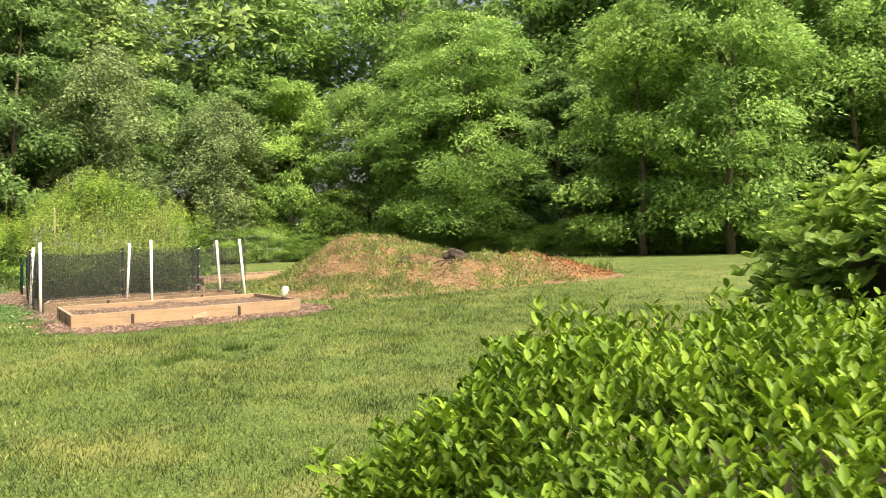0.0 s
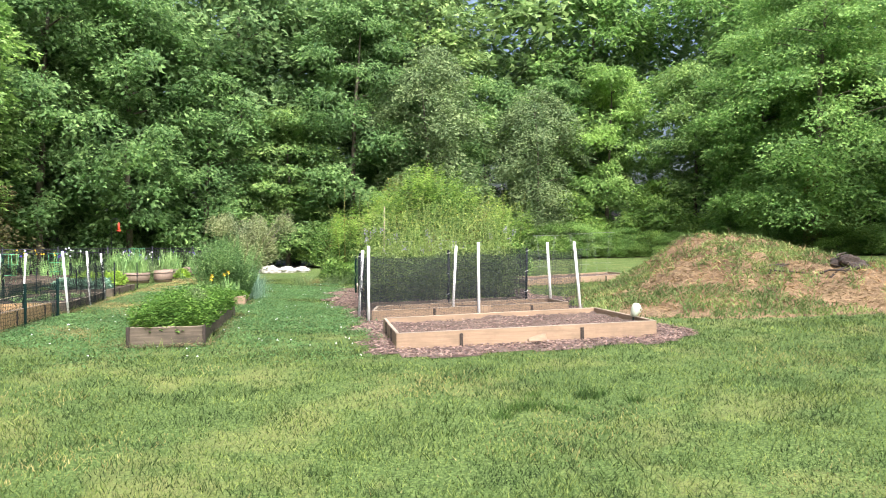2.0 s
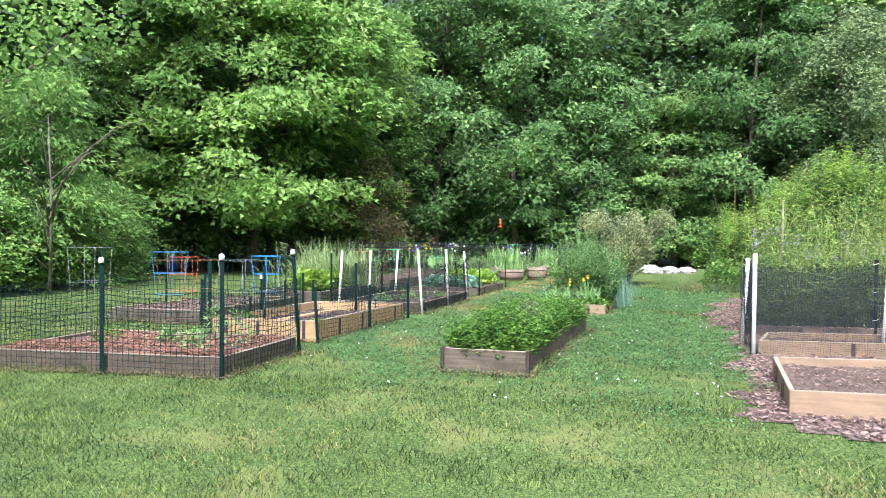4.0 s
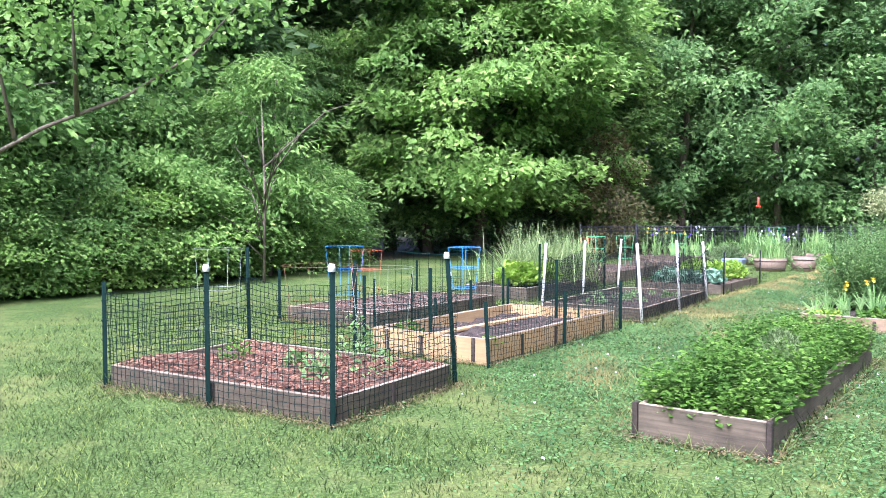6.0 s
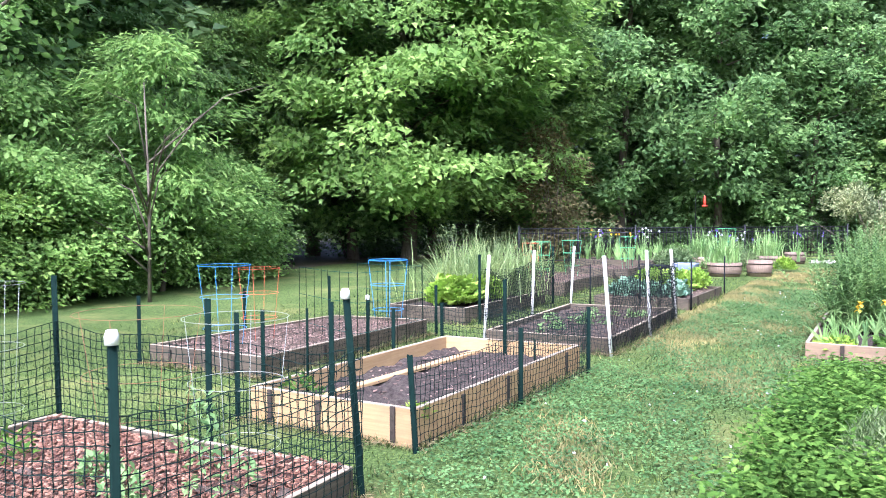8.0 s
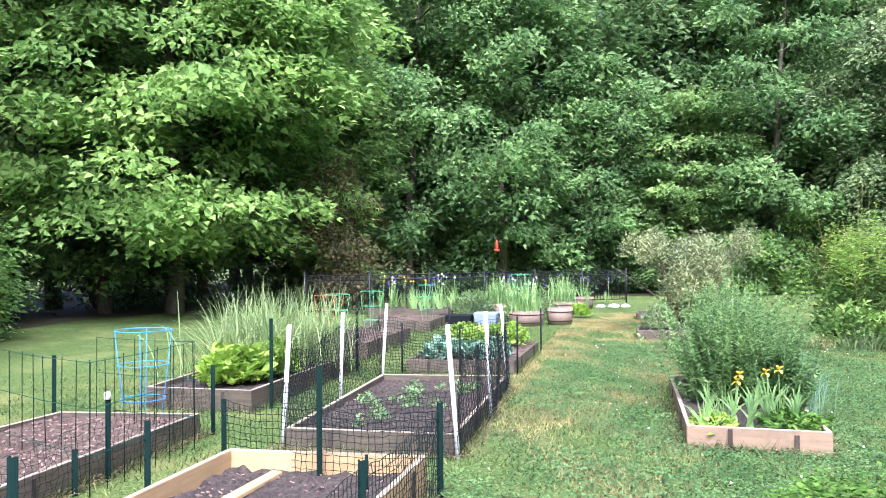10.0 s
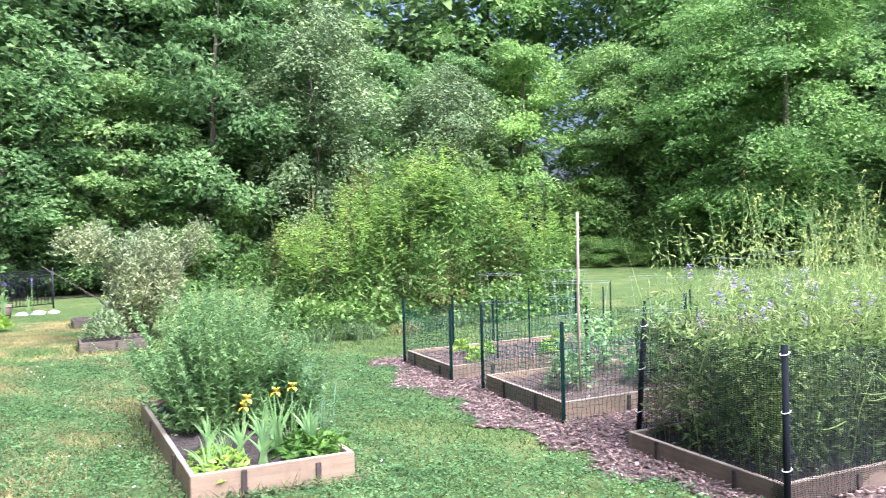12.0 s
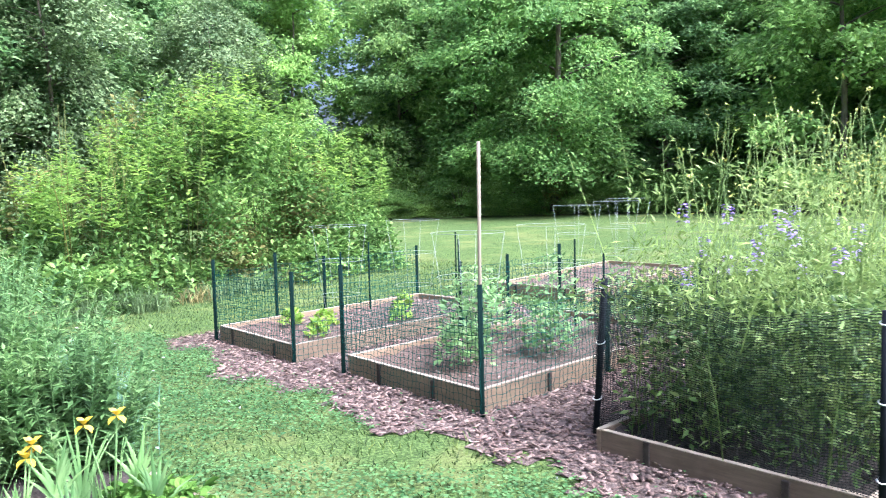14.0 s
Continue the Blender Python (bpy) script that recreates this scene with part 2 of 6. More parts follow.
DIRT = rough_mat("mound_dirt", (0.10, 0.066, 0.036), (0.26, 0.18, 0.10), 10.0, 0.95, 1.0, 0.05, 1.0)
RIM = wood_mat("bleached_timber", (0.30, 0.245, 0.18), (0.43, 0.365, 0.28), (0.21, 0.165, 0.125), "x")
POST_GREEN = plain_mat("dark_green_enamel", (0.003, 0.013, 0.0105), 0.85, 0.0, 0.12, 0.1)
POST_BLACK = plain_mat("black_plastic", (0.012, 0.014, 0.018), 0.85, 0.0, 0.12, 0.1)
POST_WHITE = plain_mat("white_plastic", (0.72, 0.72, 0.70), 0.5, 0.0, 0.08)
JUG = plain_mat("cloudy_plastic", (0.40, 0.45, 0.35), 0.45, 0.0, 0.15)
CAP = plain_mat("white_cap", (0.82, 0.82, 0.78), 0.4, 0.0, 0.05)
NET_BLACK = plain_mat("black_netting", (0.02, 0.026, 0.026), 0.85, 0.0, 0.12, 0.1)
NET_GREEN = plain_mat("dark_green_netting", (0.008, 0.022, 0.02), 0.85, 0.0, 0.12, 0.1)
NET_TEAL = plain_mat("green_wire_mesh", (0.012, 0.07, 0.06), 0.85, 0.0, 0.12, 0.1)
NET_GREY = plain_mat("grey_netting", (0.05, 0.055, 0.06), 0.85, 0.0, 0.12, 0.1)
CAGE_BLUE = plain_mat("blue_wire", (0.05, 0.24, 0.50), 0.6)
CAGE_GREEN = plain_mat("green_wire", (0.10, 0.42, 0.20), 0.4)
CAGE_RED = plain_mat("orange_red_wire", (0.55, 0.10, 0.04), 0.4)
CAGE_RUST = plain_mat("rusted_wire", (0.26, 0.13, 0.07), 0.7, 0.3)
CAGE_STEEL = plain_mat("galvanised_wire", (0.30, 0.33, 0.31), 0.45, 0.5)
TERRA = rough_mat("pale_terracotta", (0.24, 0.17, 0.13), (0.36, 0.27, 0.21), 18.0)
BARREL = wood_mat("barrel_wood", (0.18, 0.13, 0.10), (0.29, 0.22, 0.17), (0.12, 0.09, 0.07), "z")
STONE = rough_mat("pale_stone", (0.35, 0.33, 0.30), (0.6, 0.58, 0.54), 9.0)
BLUE = plain_mat("faded_blue_plastic", (0.22, 0.27, 0.42), 0.5)
RED = plain_mat("red_plastic", (0.55, 0.06, 0.03), 0.35)
PETAL_YELLOW = plain_mat("yellow_petals", (0.80, 0.55, 0.03), 0.6)
PETAL_PURPLE = plain_mat("purple_petals", (0.14, 0.07, 0.42), 0.6)
PETAL_LILAC = plain_mat("lilac_petals", (0.36, 0.25, 0.62), 0.6)
PETAL_WHITE = plain_mat("white_petals", (0.75, 0.75, 0.78), 0.6)
FENCE_BLACK = plain_mat("black_fence_metal", (0.015, 0.016, 0.022), 0.45, 0.3)


# ---- building helpers ----
def G(x, y):
    """Height of the ground."""
    z = np.interp(y, [-20, 0, 6.2, 9, 11.5, 13], [-.66, -.66, -.32, -.14, .02, .04])
    return z + np.interp(x, [2, 5, 9, 14, 30], [0, .08, .25, .36, .65])


def gz(x, y):
    return float(G(x, y))


def mound_z(x, y):
    def hump(cx, cy, a, sx, sy):
        return a * np.exp(-((x - cx) / sx) ** 2 - ((y - cy) / sy) ** 2)
    return (hump(8.6, 16.2, 1.08, 1.7, 1.8) + hump(9.3, 13.5, 0.56, 1.5, 1.2) + hump(7.3, 14.4, 0.4, 1.5, 1.5)
            + hump(11.2, 12.9, 0.36, 1.5, 0.9) - 0.05)


def fast_mesh(name, V, F):
    """A mesh of many faces with the same number of corners."""
    V, F = np.asarray(V, np.float32), np.asarray(F, np.int32)
    me = bpy.data.meshes.new(name)
    m, k = F.shape
    me.vertices.add(len(V))
    me.vertices.foreach_set("co", V.ravel())
    me.loops.add(m * k)
    me.loops.foreach_set("vertex_index", F.ravel())
    me.polygons.add(m)
    me.polygons.foreach_set("loop_start", np.arange(0, m * k, k, dtype=np.int32))
    me.update(calc_edges=True)
    me.validate()
    return me


class Geo:
    """Collects quads of several pieces into one mesh."""

    def __init__(self):
        self.V, self.F, self.n = [], [], 0

    def add(self, V, F):
        V, F = np.asarray(V, float).reshape(-1, 3), np.asarray(F, int).reshape(-1, 4)
        self.V.append(V)
        self.F.append(F + self.n)
        self.n += len(V)
        return self

    def mesh(self, name):
        return fast_mesh(name, np.vstack(self.V), np.vstack(self.F))


def tube(pts, radii, sides=6, closed=False):
    """A tube along points, its ends closed by shrinking."""
    P = np.asarray(pts, float)
    r = np.broadcast_to(np.asarray(radii, float), (len(P),)).copy()
    T = np.roll(P, -1, 0) - np.roll(P, 1, 0) if closed else np.gradient(P, axis=0)
    T /= np.linalg.norm(T, axis=1, keepdims=True) + 1e-9
    ref = np.where(np.abs(T[:, 2:3]) > 0.9, np.array([[1.0, 0, 0]]), np.array([[0, 0, 1.0]]))
    A = np.cross(T, ref)
    A /= np.linalg.norm(A, axis=1, keepdims=True) + 1e-9
    B = np.cross(T, A)
    ang = np.arange(sides) * 2 * math.pi / sides
    if not closed:
        P = np.vstack([P[:1], P, P[-1:]])
        A, B = np.vstack([A[:1], A, A[-1:]]), np.vstack([B[:1], B, B[-1:]])
        r = np.concatenate([[1e-4], r, [1e-4]])
    V = P[:, None] + r[:, None, None] * (np.cos(ang)[None, :, None] * A[:, None] + np.sin(ang)[None, :, None] * B[:, None])
    m, F = len(P), []
    for i in range(m if closed else m - 1):
        j = (i + 1) % m
        for k in range(sides):
            q = (k + 1) % sides
            F.append((i * sides + k, i * sides + q, j * sides + q, j * sides + k))
    return V.reshape(-1, 3), F


def unit(v):
    return v / (np.linalg.norm(v, axis=-1, keepdims=True) + 1e-9)


def leaf_quads(P, D, N, L, W, fold=0.18):
    """Folded diamond leaves: base at P, along D, facing N."""
    n = len(P)
    D = unit(D)
    S = unit(np.cross(D, N))
    U = np.cross(S, D)
    L, W = np.broadcast_to(L, n)[:, None], np.broadcast_to(W, n)[:, None]
    mid = P + D * L * 0.45
    V = np.stack([P, mid + S * W * 0.5 + U * W * fold, P + D * L - U * L * 0.08, mid - S * W * 0.5 + U * W * fold], 1)
    return V.reshape(-1, 3), np.arange(4 * n).reshape(n, 4)


def leaf_ovals(P, D, N, L, W, fold=0.15):
    """Rounder leaves of two quads each, with a raised rim on either side of the midrib."""
    n = len(P)
    D = unit(D)
    S = unit(np.cross(D, N))
    U = np.cross(S, D)
    L, W = np.broadcast_to(L, n)[:, None], np.broadcast_to(W, n)[:, None]
    a, b = P + D * L * 0.35, P + D * L * 0.72
    V = np.stack([P, a + S * W * 0.5 + U * W * fold, b + S * W * 0.42 + U * W * fold, P + D * L - U * L * 0.1,
                  b - S * W * 0.42 + U * W * fold, a - S * W * 0.5 + U * W * fold], 1)
    base = np.arange(n)[:, None] * 6
    F = np.vstack([base + np.array([[0, 1, 2, 3]]), base + np.array([[0, 3, 4, 5]])])
    return V.reshape(-1, 3), F


def leaf_tris(P, D, N, L, W, fold=0.0):
    """Small pointed leaves of one triangle each, for crowns seen from afar."""
    n = len(P)
    D = unit(D)
    S = unit(np.cross(D, N))
    L, W = np.broadcast_to(L, n)[:, None], np.broadcast_to(W, n)[:, None]
    V = np.stack([P + S * W * 0.6, P + D * L, P - S * W * 0.6 + D * L * 0.15], 1)
    return V.reshape(-1, 3), np.arange(3 * n).reshape(n, 3)


def leaf_slim(P, D, N, L, W, fold=0.18):
    """Narrow pointed leaflets."""
    return leaf_quads(P, D, N, L, W * 0.55, fold)


def sphere_dirs(n):
    v = rng.normal(size=(n, 3))
    return unit(v)


def thing(name, x, y, z, label, category, group="", kind=""):
    e = new(name)
    e.empty_display_size = 0.2
    e.matrix_basis = pose(x, y, z)
    return tagged(e, label, category, group, kind)


def part(name, data, material, parent, label=""):
    """Links a mesh, given in world coordinates, as one part of a thing or of a part."""
    if isinstance(data, Geo):
        data = data.mesh(name)
    elif isinstance(data, tuple):
        data = fast_mesh(name, *data)
    elif isinstance(data, bmesh.types.BMesh):
        bm, data = data, bpy.data.meshes.new(name)
        bm.to_mesh(data)
        bm.free()
    if material and not data.materials:
        data.materials.append(material)
    ob = new(name, data)
    ob.parent = parent
    if parent is not None and parent.type == "EMPTY":
        ob.matrix_parent_inverse = parent.matrix_basis.inverted()
    return tagged(ob, label)


def lone(name, data, material, label, category, group="", kind=""):
    ob = part(name, data, material, None)
    return tagged(ob, label, category, group, kind)


def smooth(ob):
    me = ob.data
    me.polygons.foreach_set("use_smooth", np.ones(len(me.polygons), bool))
    return ob


def hexa(c8, bevel=0.006):
    """A block from its eight corners (lower four, then upper four), with worn edges."""
    bm = bmesh.new()
    v = [bm.verts.new(c) for c in c8]
    for f in ((3, 2, 1, 0), (4, 5, 6, 7), (0, 1, 5, 4), (1, 2, 6, 5), (2, 3, 7, 6), (3, 0, 4, 7)):
        bm.faces.new([v[i] for i in f])
    bmesh.ops.recalc_face_normals(bm, faces=bm.faces)
    if bevel:
        bmesh.ops.bevel(bm, geom=bm.edges[:], offset=bevel, segments=1, affect="EDGES")
    return bm


def beam(p0, p1, thick, h, drop=0.03, bevel=0.006):
    """An upright board from p0 to p1 along the ground; thick to its left."""
    (x0, y0), (x1, y1) = p0, p1
    d = math.hypot(x1 - x0, y1 - y0)
    nx, ny = -(y1 - y0) / d * thick, (x1 - x0) / d * thick
    z0, z1 = gz(x0, y0), gz(x1, y1)
    a = [(x0, y0, z0 - drop), (x1, y1, z1 - drop), (x1 + nx, y1 + ny, z1 - drop), (x0 + nx, y0 + ny, z0 - drop)]
    return hexa(a + [(x, y, zz + h) for (x, y, _), zz in zip(a, (z0, z1, z1, z0))], bevel)


def rod(x, y, z0, z1, r, sides=8, lean=(0, 0)):
    return tube([(x, y, z0), (x + lean[0], y + lean[1], z1)], r, sides)


# ---- ground ----
def ground_sheet():
    gx = np.concatenate([[-900, -300, -120, -60], np.arange(-34, 56.1, 0.5), [80, 150, 320, 900]])
    gy = np.concatenate([[-900, -300, -100, -40, -15], np.arange(-6, 62.1, 0.5), [80, 120, 200, 400, 900]])
    X, Y = np.meshgrid(gx, gy)
    Z = G(X, Y)
    V = np.stack([X, Y, Z], -1).reshape(-1, 3)
    w = len(gx)
    i = np.arange((len(gy) - 1) * w).reshape(-1, w)[:, :-1].ravel()
    return V, np.stack([i, i + 1, i + w + 1, i + w], 1)


ground = smooth(lone("ground", ground_sheet(), LAWN, "mown green lawn with dry patches", "ground", kind="structure"))


def grid_patch(x0, x1, y0, y1, step, zf, keep):
    gx, gy = np.arange(x0, x1 + step, step), np.arange(y0, y1 + step, step)
    X, Y = np.meshgrid(gx, gy)
    V = np.stack([X, Y, zf(X, Y)], -1).reshape(-1, 3)
    w = len(gx)
    i = np.arange((len(gy) - 1) * w).reshape(-1, w)[:, :-1].ravel()
    F = np.stack([i, i + 1, i + w + 1, i + w], 1)
    C = V[F].mean(1)
    return V, F[keep(C[:, 0], C[:, 1])]


TREELINE = [(-13.3, 12.2), (-13.5, 15), (-14.2, 19), (-15.6, 25), (-16.4, 30), (-14.8, 36), (-10, 41), (-3, 44.5), (6, 47), (14, 47), (21, 44),
            (26, 38), (29, 31), (31, 22), (35, 14)]


def line_points(step, offset, jitter):
    """Points along the wood's edge, offset metres into the wood."""
    out, carry = [], 0.0
    for (x0, y0), (x1, y1) in zip(TREELINE, TREELINE[1:]):
        d = math.hypot(x1 - x0, y1 - y0)
        nx, ny = -(y1 - y0) / d, (x1 - x0) / d
        s = carry
        while s < d:
            f = s / d
            out.append((x0 + (x1 - x0) * f + nx * offset + rng.uniform(-jitter, jitter), y0 + (y1 - y0) * f + ny * offset + rng.uniform(-jitter, jitter)))
            s += step
        carry = s - d
    return out


def floor_of_wood():
    V, F, n = [], [], len(TREELINE)
    for x, y in TREELINE:
        V.append((x, y))
    edge = np.array(V, float)
    T = unit(np.gradient(edge, axis=0))
    nrm = np.stack([-T[:, 1], T[:, 0]], 1)
    rows = [edge + nrm * o for o in (0.9, 2.5, 6, 14, 30)]
    R2 = np.vstack(rows)
    Z = G(R2[:, 0], R2[:, 1]) + 0.012
    Vv = np.column_stack([R2, Z])
    for r in range(4):
        for i in range(n - 1):
            F.append((r * n + i, r * n + i + 1, (r + 1) * n + i + 1, (r + 1) * n + i))
    return Vv, F


lone("ground_woodland", floor_of_wood(), LITTER_AND_CORE, "dark leaf litter under the trees", "woodland floor", kind="structure")


# ---- woodland ----
def crown(H, h0, R, boughs, per, leaf, flat=0.6, shape=0.4, spread=1.0, droop=0.22, leaf_shape=leaf_tris):
    """Leaves of a crown: boughs are flattened sprays, densest outside, layered from h0 to H."""
    P, D, N, L = [], [], [], []
    for i in range(boughs):
        f = (i + rng.uniform(0, 1)) / boughs
        z = h0 + (H - h0) * f
        prof = math.sqrt(max(0.06, 1 - ((f - shape) / (1.03 - shape if f > shape else 0.68)) ** 2))
        a = rng.uniform(0, 2 * math.pi)
        rad = R * prof * rng.uniform(0.12, 1.0) ** 0.6
        c = np.array([math.cos(a) * rad, math.sin(a) * rad, z])
        size = 0.86 * spread * rng.uniform(0.7, 1.4) * (0.8 + 0.4 * prof)
        out = np.array([math.cos(a), math.sin(a), 0.0])
        side = np.array([-out[1], out[0], 0.0])
        n = int(1.15 * per * rng.uniform(0.7, 1.3))
        rho, th = rng.uniform(0, 1, n) ** 0.5, rng.uniform(0, 2 * math.pi, n)
        u, v = rho * np.cos(th), rho * np.sin(th)
        tilt = -droop * (u + 0.6) + rng.normal(0, 0.1)
        lift = flat * np.sqrt(1 - rho ** 2) * rng.uniform(0.0, 1.0, n) ** 0.4 * np.where(rng.uniform(0, 1, n) < 0.22, -0.5, 1.0) + rng.normal(0, 0.07, n)
        pos = c + size * (1.15 * u[:, None] * out + v[:, None] * side) + np.column_stack([np.zeros((n, 2)), size * (lift + tilt)])
        pos += rng.normal(0, 0.13 * size, (n, 3))
        dirn = u[:, None] * out + v[:, None] * side + 0.5 * out + rng.normal(0, 0.45, (n, 3))
        dirn[:, 2] -= 0.35
        nor = np.array([0, 0, 0.7]) + 0.6 * out + 0.6 * (u[:, None] * out + v[:, None] * side) + rng.normal(0, 0.42, (n, 3))
        P.append(pos), D.append(dirn), N.append(nor), L.append(leaf * rng.uniform(0.6, 1.35, n))
    P, D, N, L = np.vstack(P), np.vstack(D), np.vstack(N), np.concatenate(L)
    P[:, 2] = np.maximum(P[:, 2], 0.15)
    return leaf_shape(P, D, N, L, L * 0.56)


def trunk(H, r, limbs, R, lean=0.4, first=0.25):
    g = Geo()
    k = 9
    zz = np.linspace(-0.2, H * 0.93, k)
    bx, by = rng.normal(0, lean, 2)
    px = bx * (zz / H) ** 2 + rng.normal(0, 0.05, k)
    py = by * (zz / H) ** 2 + rng.normal(0, 0.05, k)
    rr = r * (1 - 0.88 * (zz + 0.2) / (H + 0.2))
    rr[0] *= 1.35
    g.add(*tube(np.column_stack([px, py, zz]), rr, 8))
    for i in range(limbs):
        f = first + (0.9 - first) * (i + rng.uniform(0, 1)) / limbs
        z, a = H * f, rng.uniform(0, 2 * math.pi)
        ln = R * (1 - f) ** 0.5 * rng.uniform(0.6, 0.95)
        s = np.linspace(0, 1, 6)
        x = np.interp(z, zz, px) + np.cos(a) * ln * s + rng.normal(0, 0.04, 6) * s
        y = np.interp(z, zz, py) + np.sin(a) * ln * s + rng.normal(0, 0.04, 6) * s
        g.add(*tube(np.column_stack([x, y, z + ln * (0.55 * s - 0.25 * s ** 2)]), r * 0.4 * (1 - f * 0.5) * (1 - 0.85 * s), 5))
    return g


def make_tree(name, label, H, h0, R, boughs, per, leaf, mat, bark_r=0.2, limbs=8, group="woodland trees", **kw):
    t = thing(name, 0, 0, 0, label, "tree", group)
    smooth(part("trunk", trunk(H, bark_r, limbs, R), BARK, t))
    part("crown", crown(H, h0, R, boughs, per, leaf, **kw), mat, t)
    return t


def place(ob, x, y, rz, s, sz=1.0, first=False):
    m = pose(x, y, gz(x, y) - 0.02, 0, 0, rz)
    if first:
        ob.matrix_basis = m
        c = ob
    else:
        c = copy_thing(ob, m)
    c.scale = (s, s, s * sz)
    return c


used = set()


def plant(protos, pts, smin, smax):
    for i, (x, y) in enumerate(pts):
        p = protos[i % len(protos)]
        place(p, x, y, rng.uniform(0, 360), rng.uniform(smin, smax), rng.uniform(0.9, 1.15), p.name not in used)
        used.add(p.name)


edge_label = "broad-leaved green tree with boughs down to the wood's edge"
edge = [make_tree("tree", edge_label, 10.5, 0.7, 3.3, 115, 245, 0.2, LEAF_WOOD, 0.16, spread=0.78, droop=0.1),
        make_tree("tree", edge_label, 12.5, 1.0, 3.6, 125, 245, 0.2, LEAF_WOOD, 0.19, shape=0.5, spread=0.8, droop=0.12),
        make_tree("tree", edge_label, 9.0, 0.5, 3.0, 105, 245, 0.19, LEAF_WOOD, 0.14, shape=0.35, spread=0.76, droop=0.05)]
tall_label = "tall woodland tree behind the edge, leaf colour lifted against shade"
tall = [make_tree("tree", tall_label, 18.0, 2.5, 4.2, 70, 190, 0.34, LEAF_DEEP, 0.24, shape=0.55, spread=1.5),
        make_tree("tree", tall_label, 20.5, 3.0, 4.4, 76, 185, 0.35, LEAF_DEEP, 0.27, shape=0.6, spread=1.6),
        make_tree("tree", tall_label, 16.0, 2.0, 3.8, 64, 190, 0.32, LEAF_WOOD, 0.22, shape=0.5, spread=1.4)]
shrub_label = "leafy green shrub at the wood's edge"


def make_shrub(label, H, R, n, leaf, mat, group="edge shrubs", fine=False):
    t = thing("shrub", 0, 0, 0, label, "shrub", group)
    g = Geo()
    for i in range(7):
        a, ln = rng.uniform(0, 6.28), R * rng.uniform(0.3, 0.8)
        g.add(*tube([(0, 0, -0.1), (math.cos(a) * ln * 0.4, math.sin(a) * ln * 0.4, H * 0.45), (math.cos(a) * ln, math.sin(a) * ln, H * 0.8)], (0.03, 0.02, 0.006), 5))
    part("branchwork", g, BARK, t)
    if fine:
        part("foliage", crown(H, 0.15, R, n // 75, 170, leaf, flat=0.4, shape=0.4, spread=0.34 * R, droop=0.2, leaf_shape=leaf_quads), mat, t)
    else:
        part("foliage", crown(H, 0.15, R, max(10, n // 110), 190, leaf * 0.9, flat=0.6, shape=0.35, spread=0.62 * R / 1.4), mat, t)
    return t


shrubs = [make_shrub(shrub_label, 2.6, 1.5, 2600, 0.17, LEAF_BUSH), make_shrub(shrub_label, 3.6, 1.6, 3000, 0.18, LEAF_BUSH),
          make_shrub(shrub_label, 1.7, 1.4, 2200, 0.17, LEAF_BUSH)]
near_left = [make_tree("tree", "fine-leaved green tree beside the lawn", 8.5, 1.6, 3.0, 170, 210, 0.115, LEAF_BRIGHT, 0.12, spread=0.62, flat=0.4, droop=0.25, leaf_shape=leaf_quads),
             make_tree("tree", "fine-leaved green tree beside the lawn", 10.0, 2.0, 3.2, 190, 210, 0.12, LEAF_WOOD, 0.13, shape=0.5, spread=0.62, flat=0.4, droop=0.25, leaf_shape=leaf_quads)]
at_edge = line_points(3.9, 2.6, 0.7)
plant(near_left, [(p[0] - 1.8, p[1]) for p in at_edge if p[0] < -12 and 7 < p[1] < 30], 0.85, 1.1)
dark_label = "maple in the shade of the wood, leaf colour lifted against it"
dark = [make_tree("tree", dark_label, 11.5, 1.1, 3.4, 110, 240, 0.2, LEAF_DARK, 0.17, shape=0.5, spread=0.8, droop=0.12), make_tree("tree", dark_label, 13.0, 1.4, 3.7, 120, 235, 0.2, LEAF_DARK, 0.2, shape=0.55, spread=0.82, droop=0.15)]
# Lighter leaves on the east make up for sun that hardly reaches there.
light_label = "light green tree with boughs down to the lawn"
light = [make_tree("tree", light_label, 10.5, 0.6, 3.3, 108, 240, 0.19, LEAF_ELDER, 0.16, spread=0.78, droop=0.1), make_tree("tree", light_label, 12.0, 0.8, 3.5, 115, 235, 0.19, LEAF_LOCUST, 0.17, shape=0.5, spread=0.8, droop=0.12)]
rest = [p for p in at_edge if not (p[0] < -12 and p[1] < 30)]
plant(dark, [p for p in rest if p[0] < -1], 0.85, 1.2)
plant(edge, [p for p in rest if -1 <= p[0] < 19], 0.85, 1.2)
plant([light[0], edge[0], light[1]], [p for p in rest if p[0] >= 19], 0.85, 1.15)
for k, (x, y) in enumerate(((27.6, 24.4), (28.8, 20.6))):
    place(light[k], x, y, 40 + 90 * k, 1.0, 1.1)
# Tall eastern trees get the same lift in leaf colour.
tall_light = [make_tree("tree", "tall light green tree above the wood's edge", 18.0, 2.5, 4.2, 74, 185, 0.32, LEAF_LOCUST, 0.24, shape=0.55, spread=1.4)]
at_tall = line_points(4.1, 6.5, 1.1)
plant(tall, [p for p in at_tall if p[0] < 21], 0.9, 1.15)
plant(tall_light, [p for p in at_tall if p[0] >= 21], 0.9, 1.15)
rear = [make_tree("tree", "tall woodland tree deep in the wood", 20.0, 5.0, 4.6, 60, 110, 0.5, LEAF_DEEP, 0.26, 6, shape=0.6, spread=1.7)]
plant(rear, line_points(3.8, 11.0, 1.3), 1.0, 1.3)
plant(shrubs, [p for p in line_points(1.9, 0.7, 0.45) if not (-18 < p[0] < 2 and p[1] > 27 or p[0] < -10)], 0.75, 1.2)

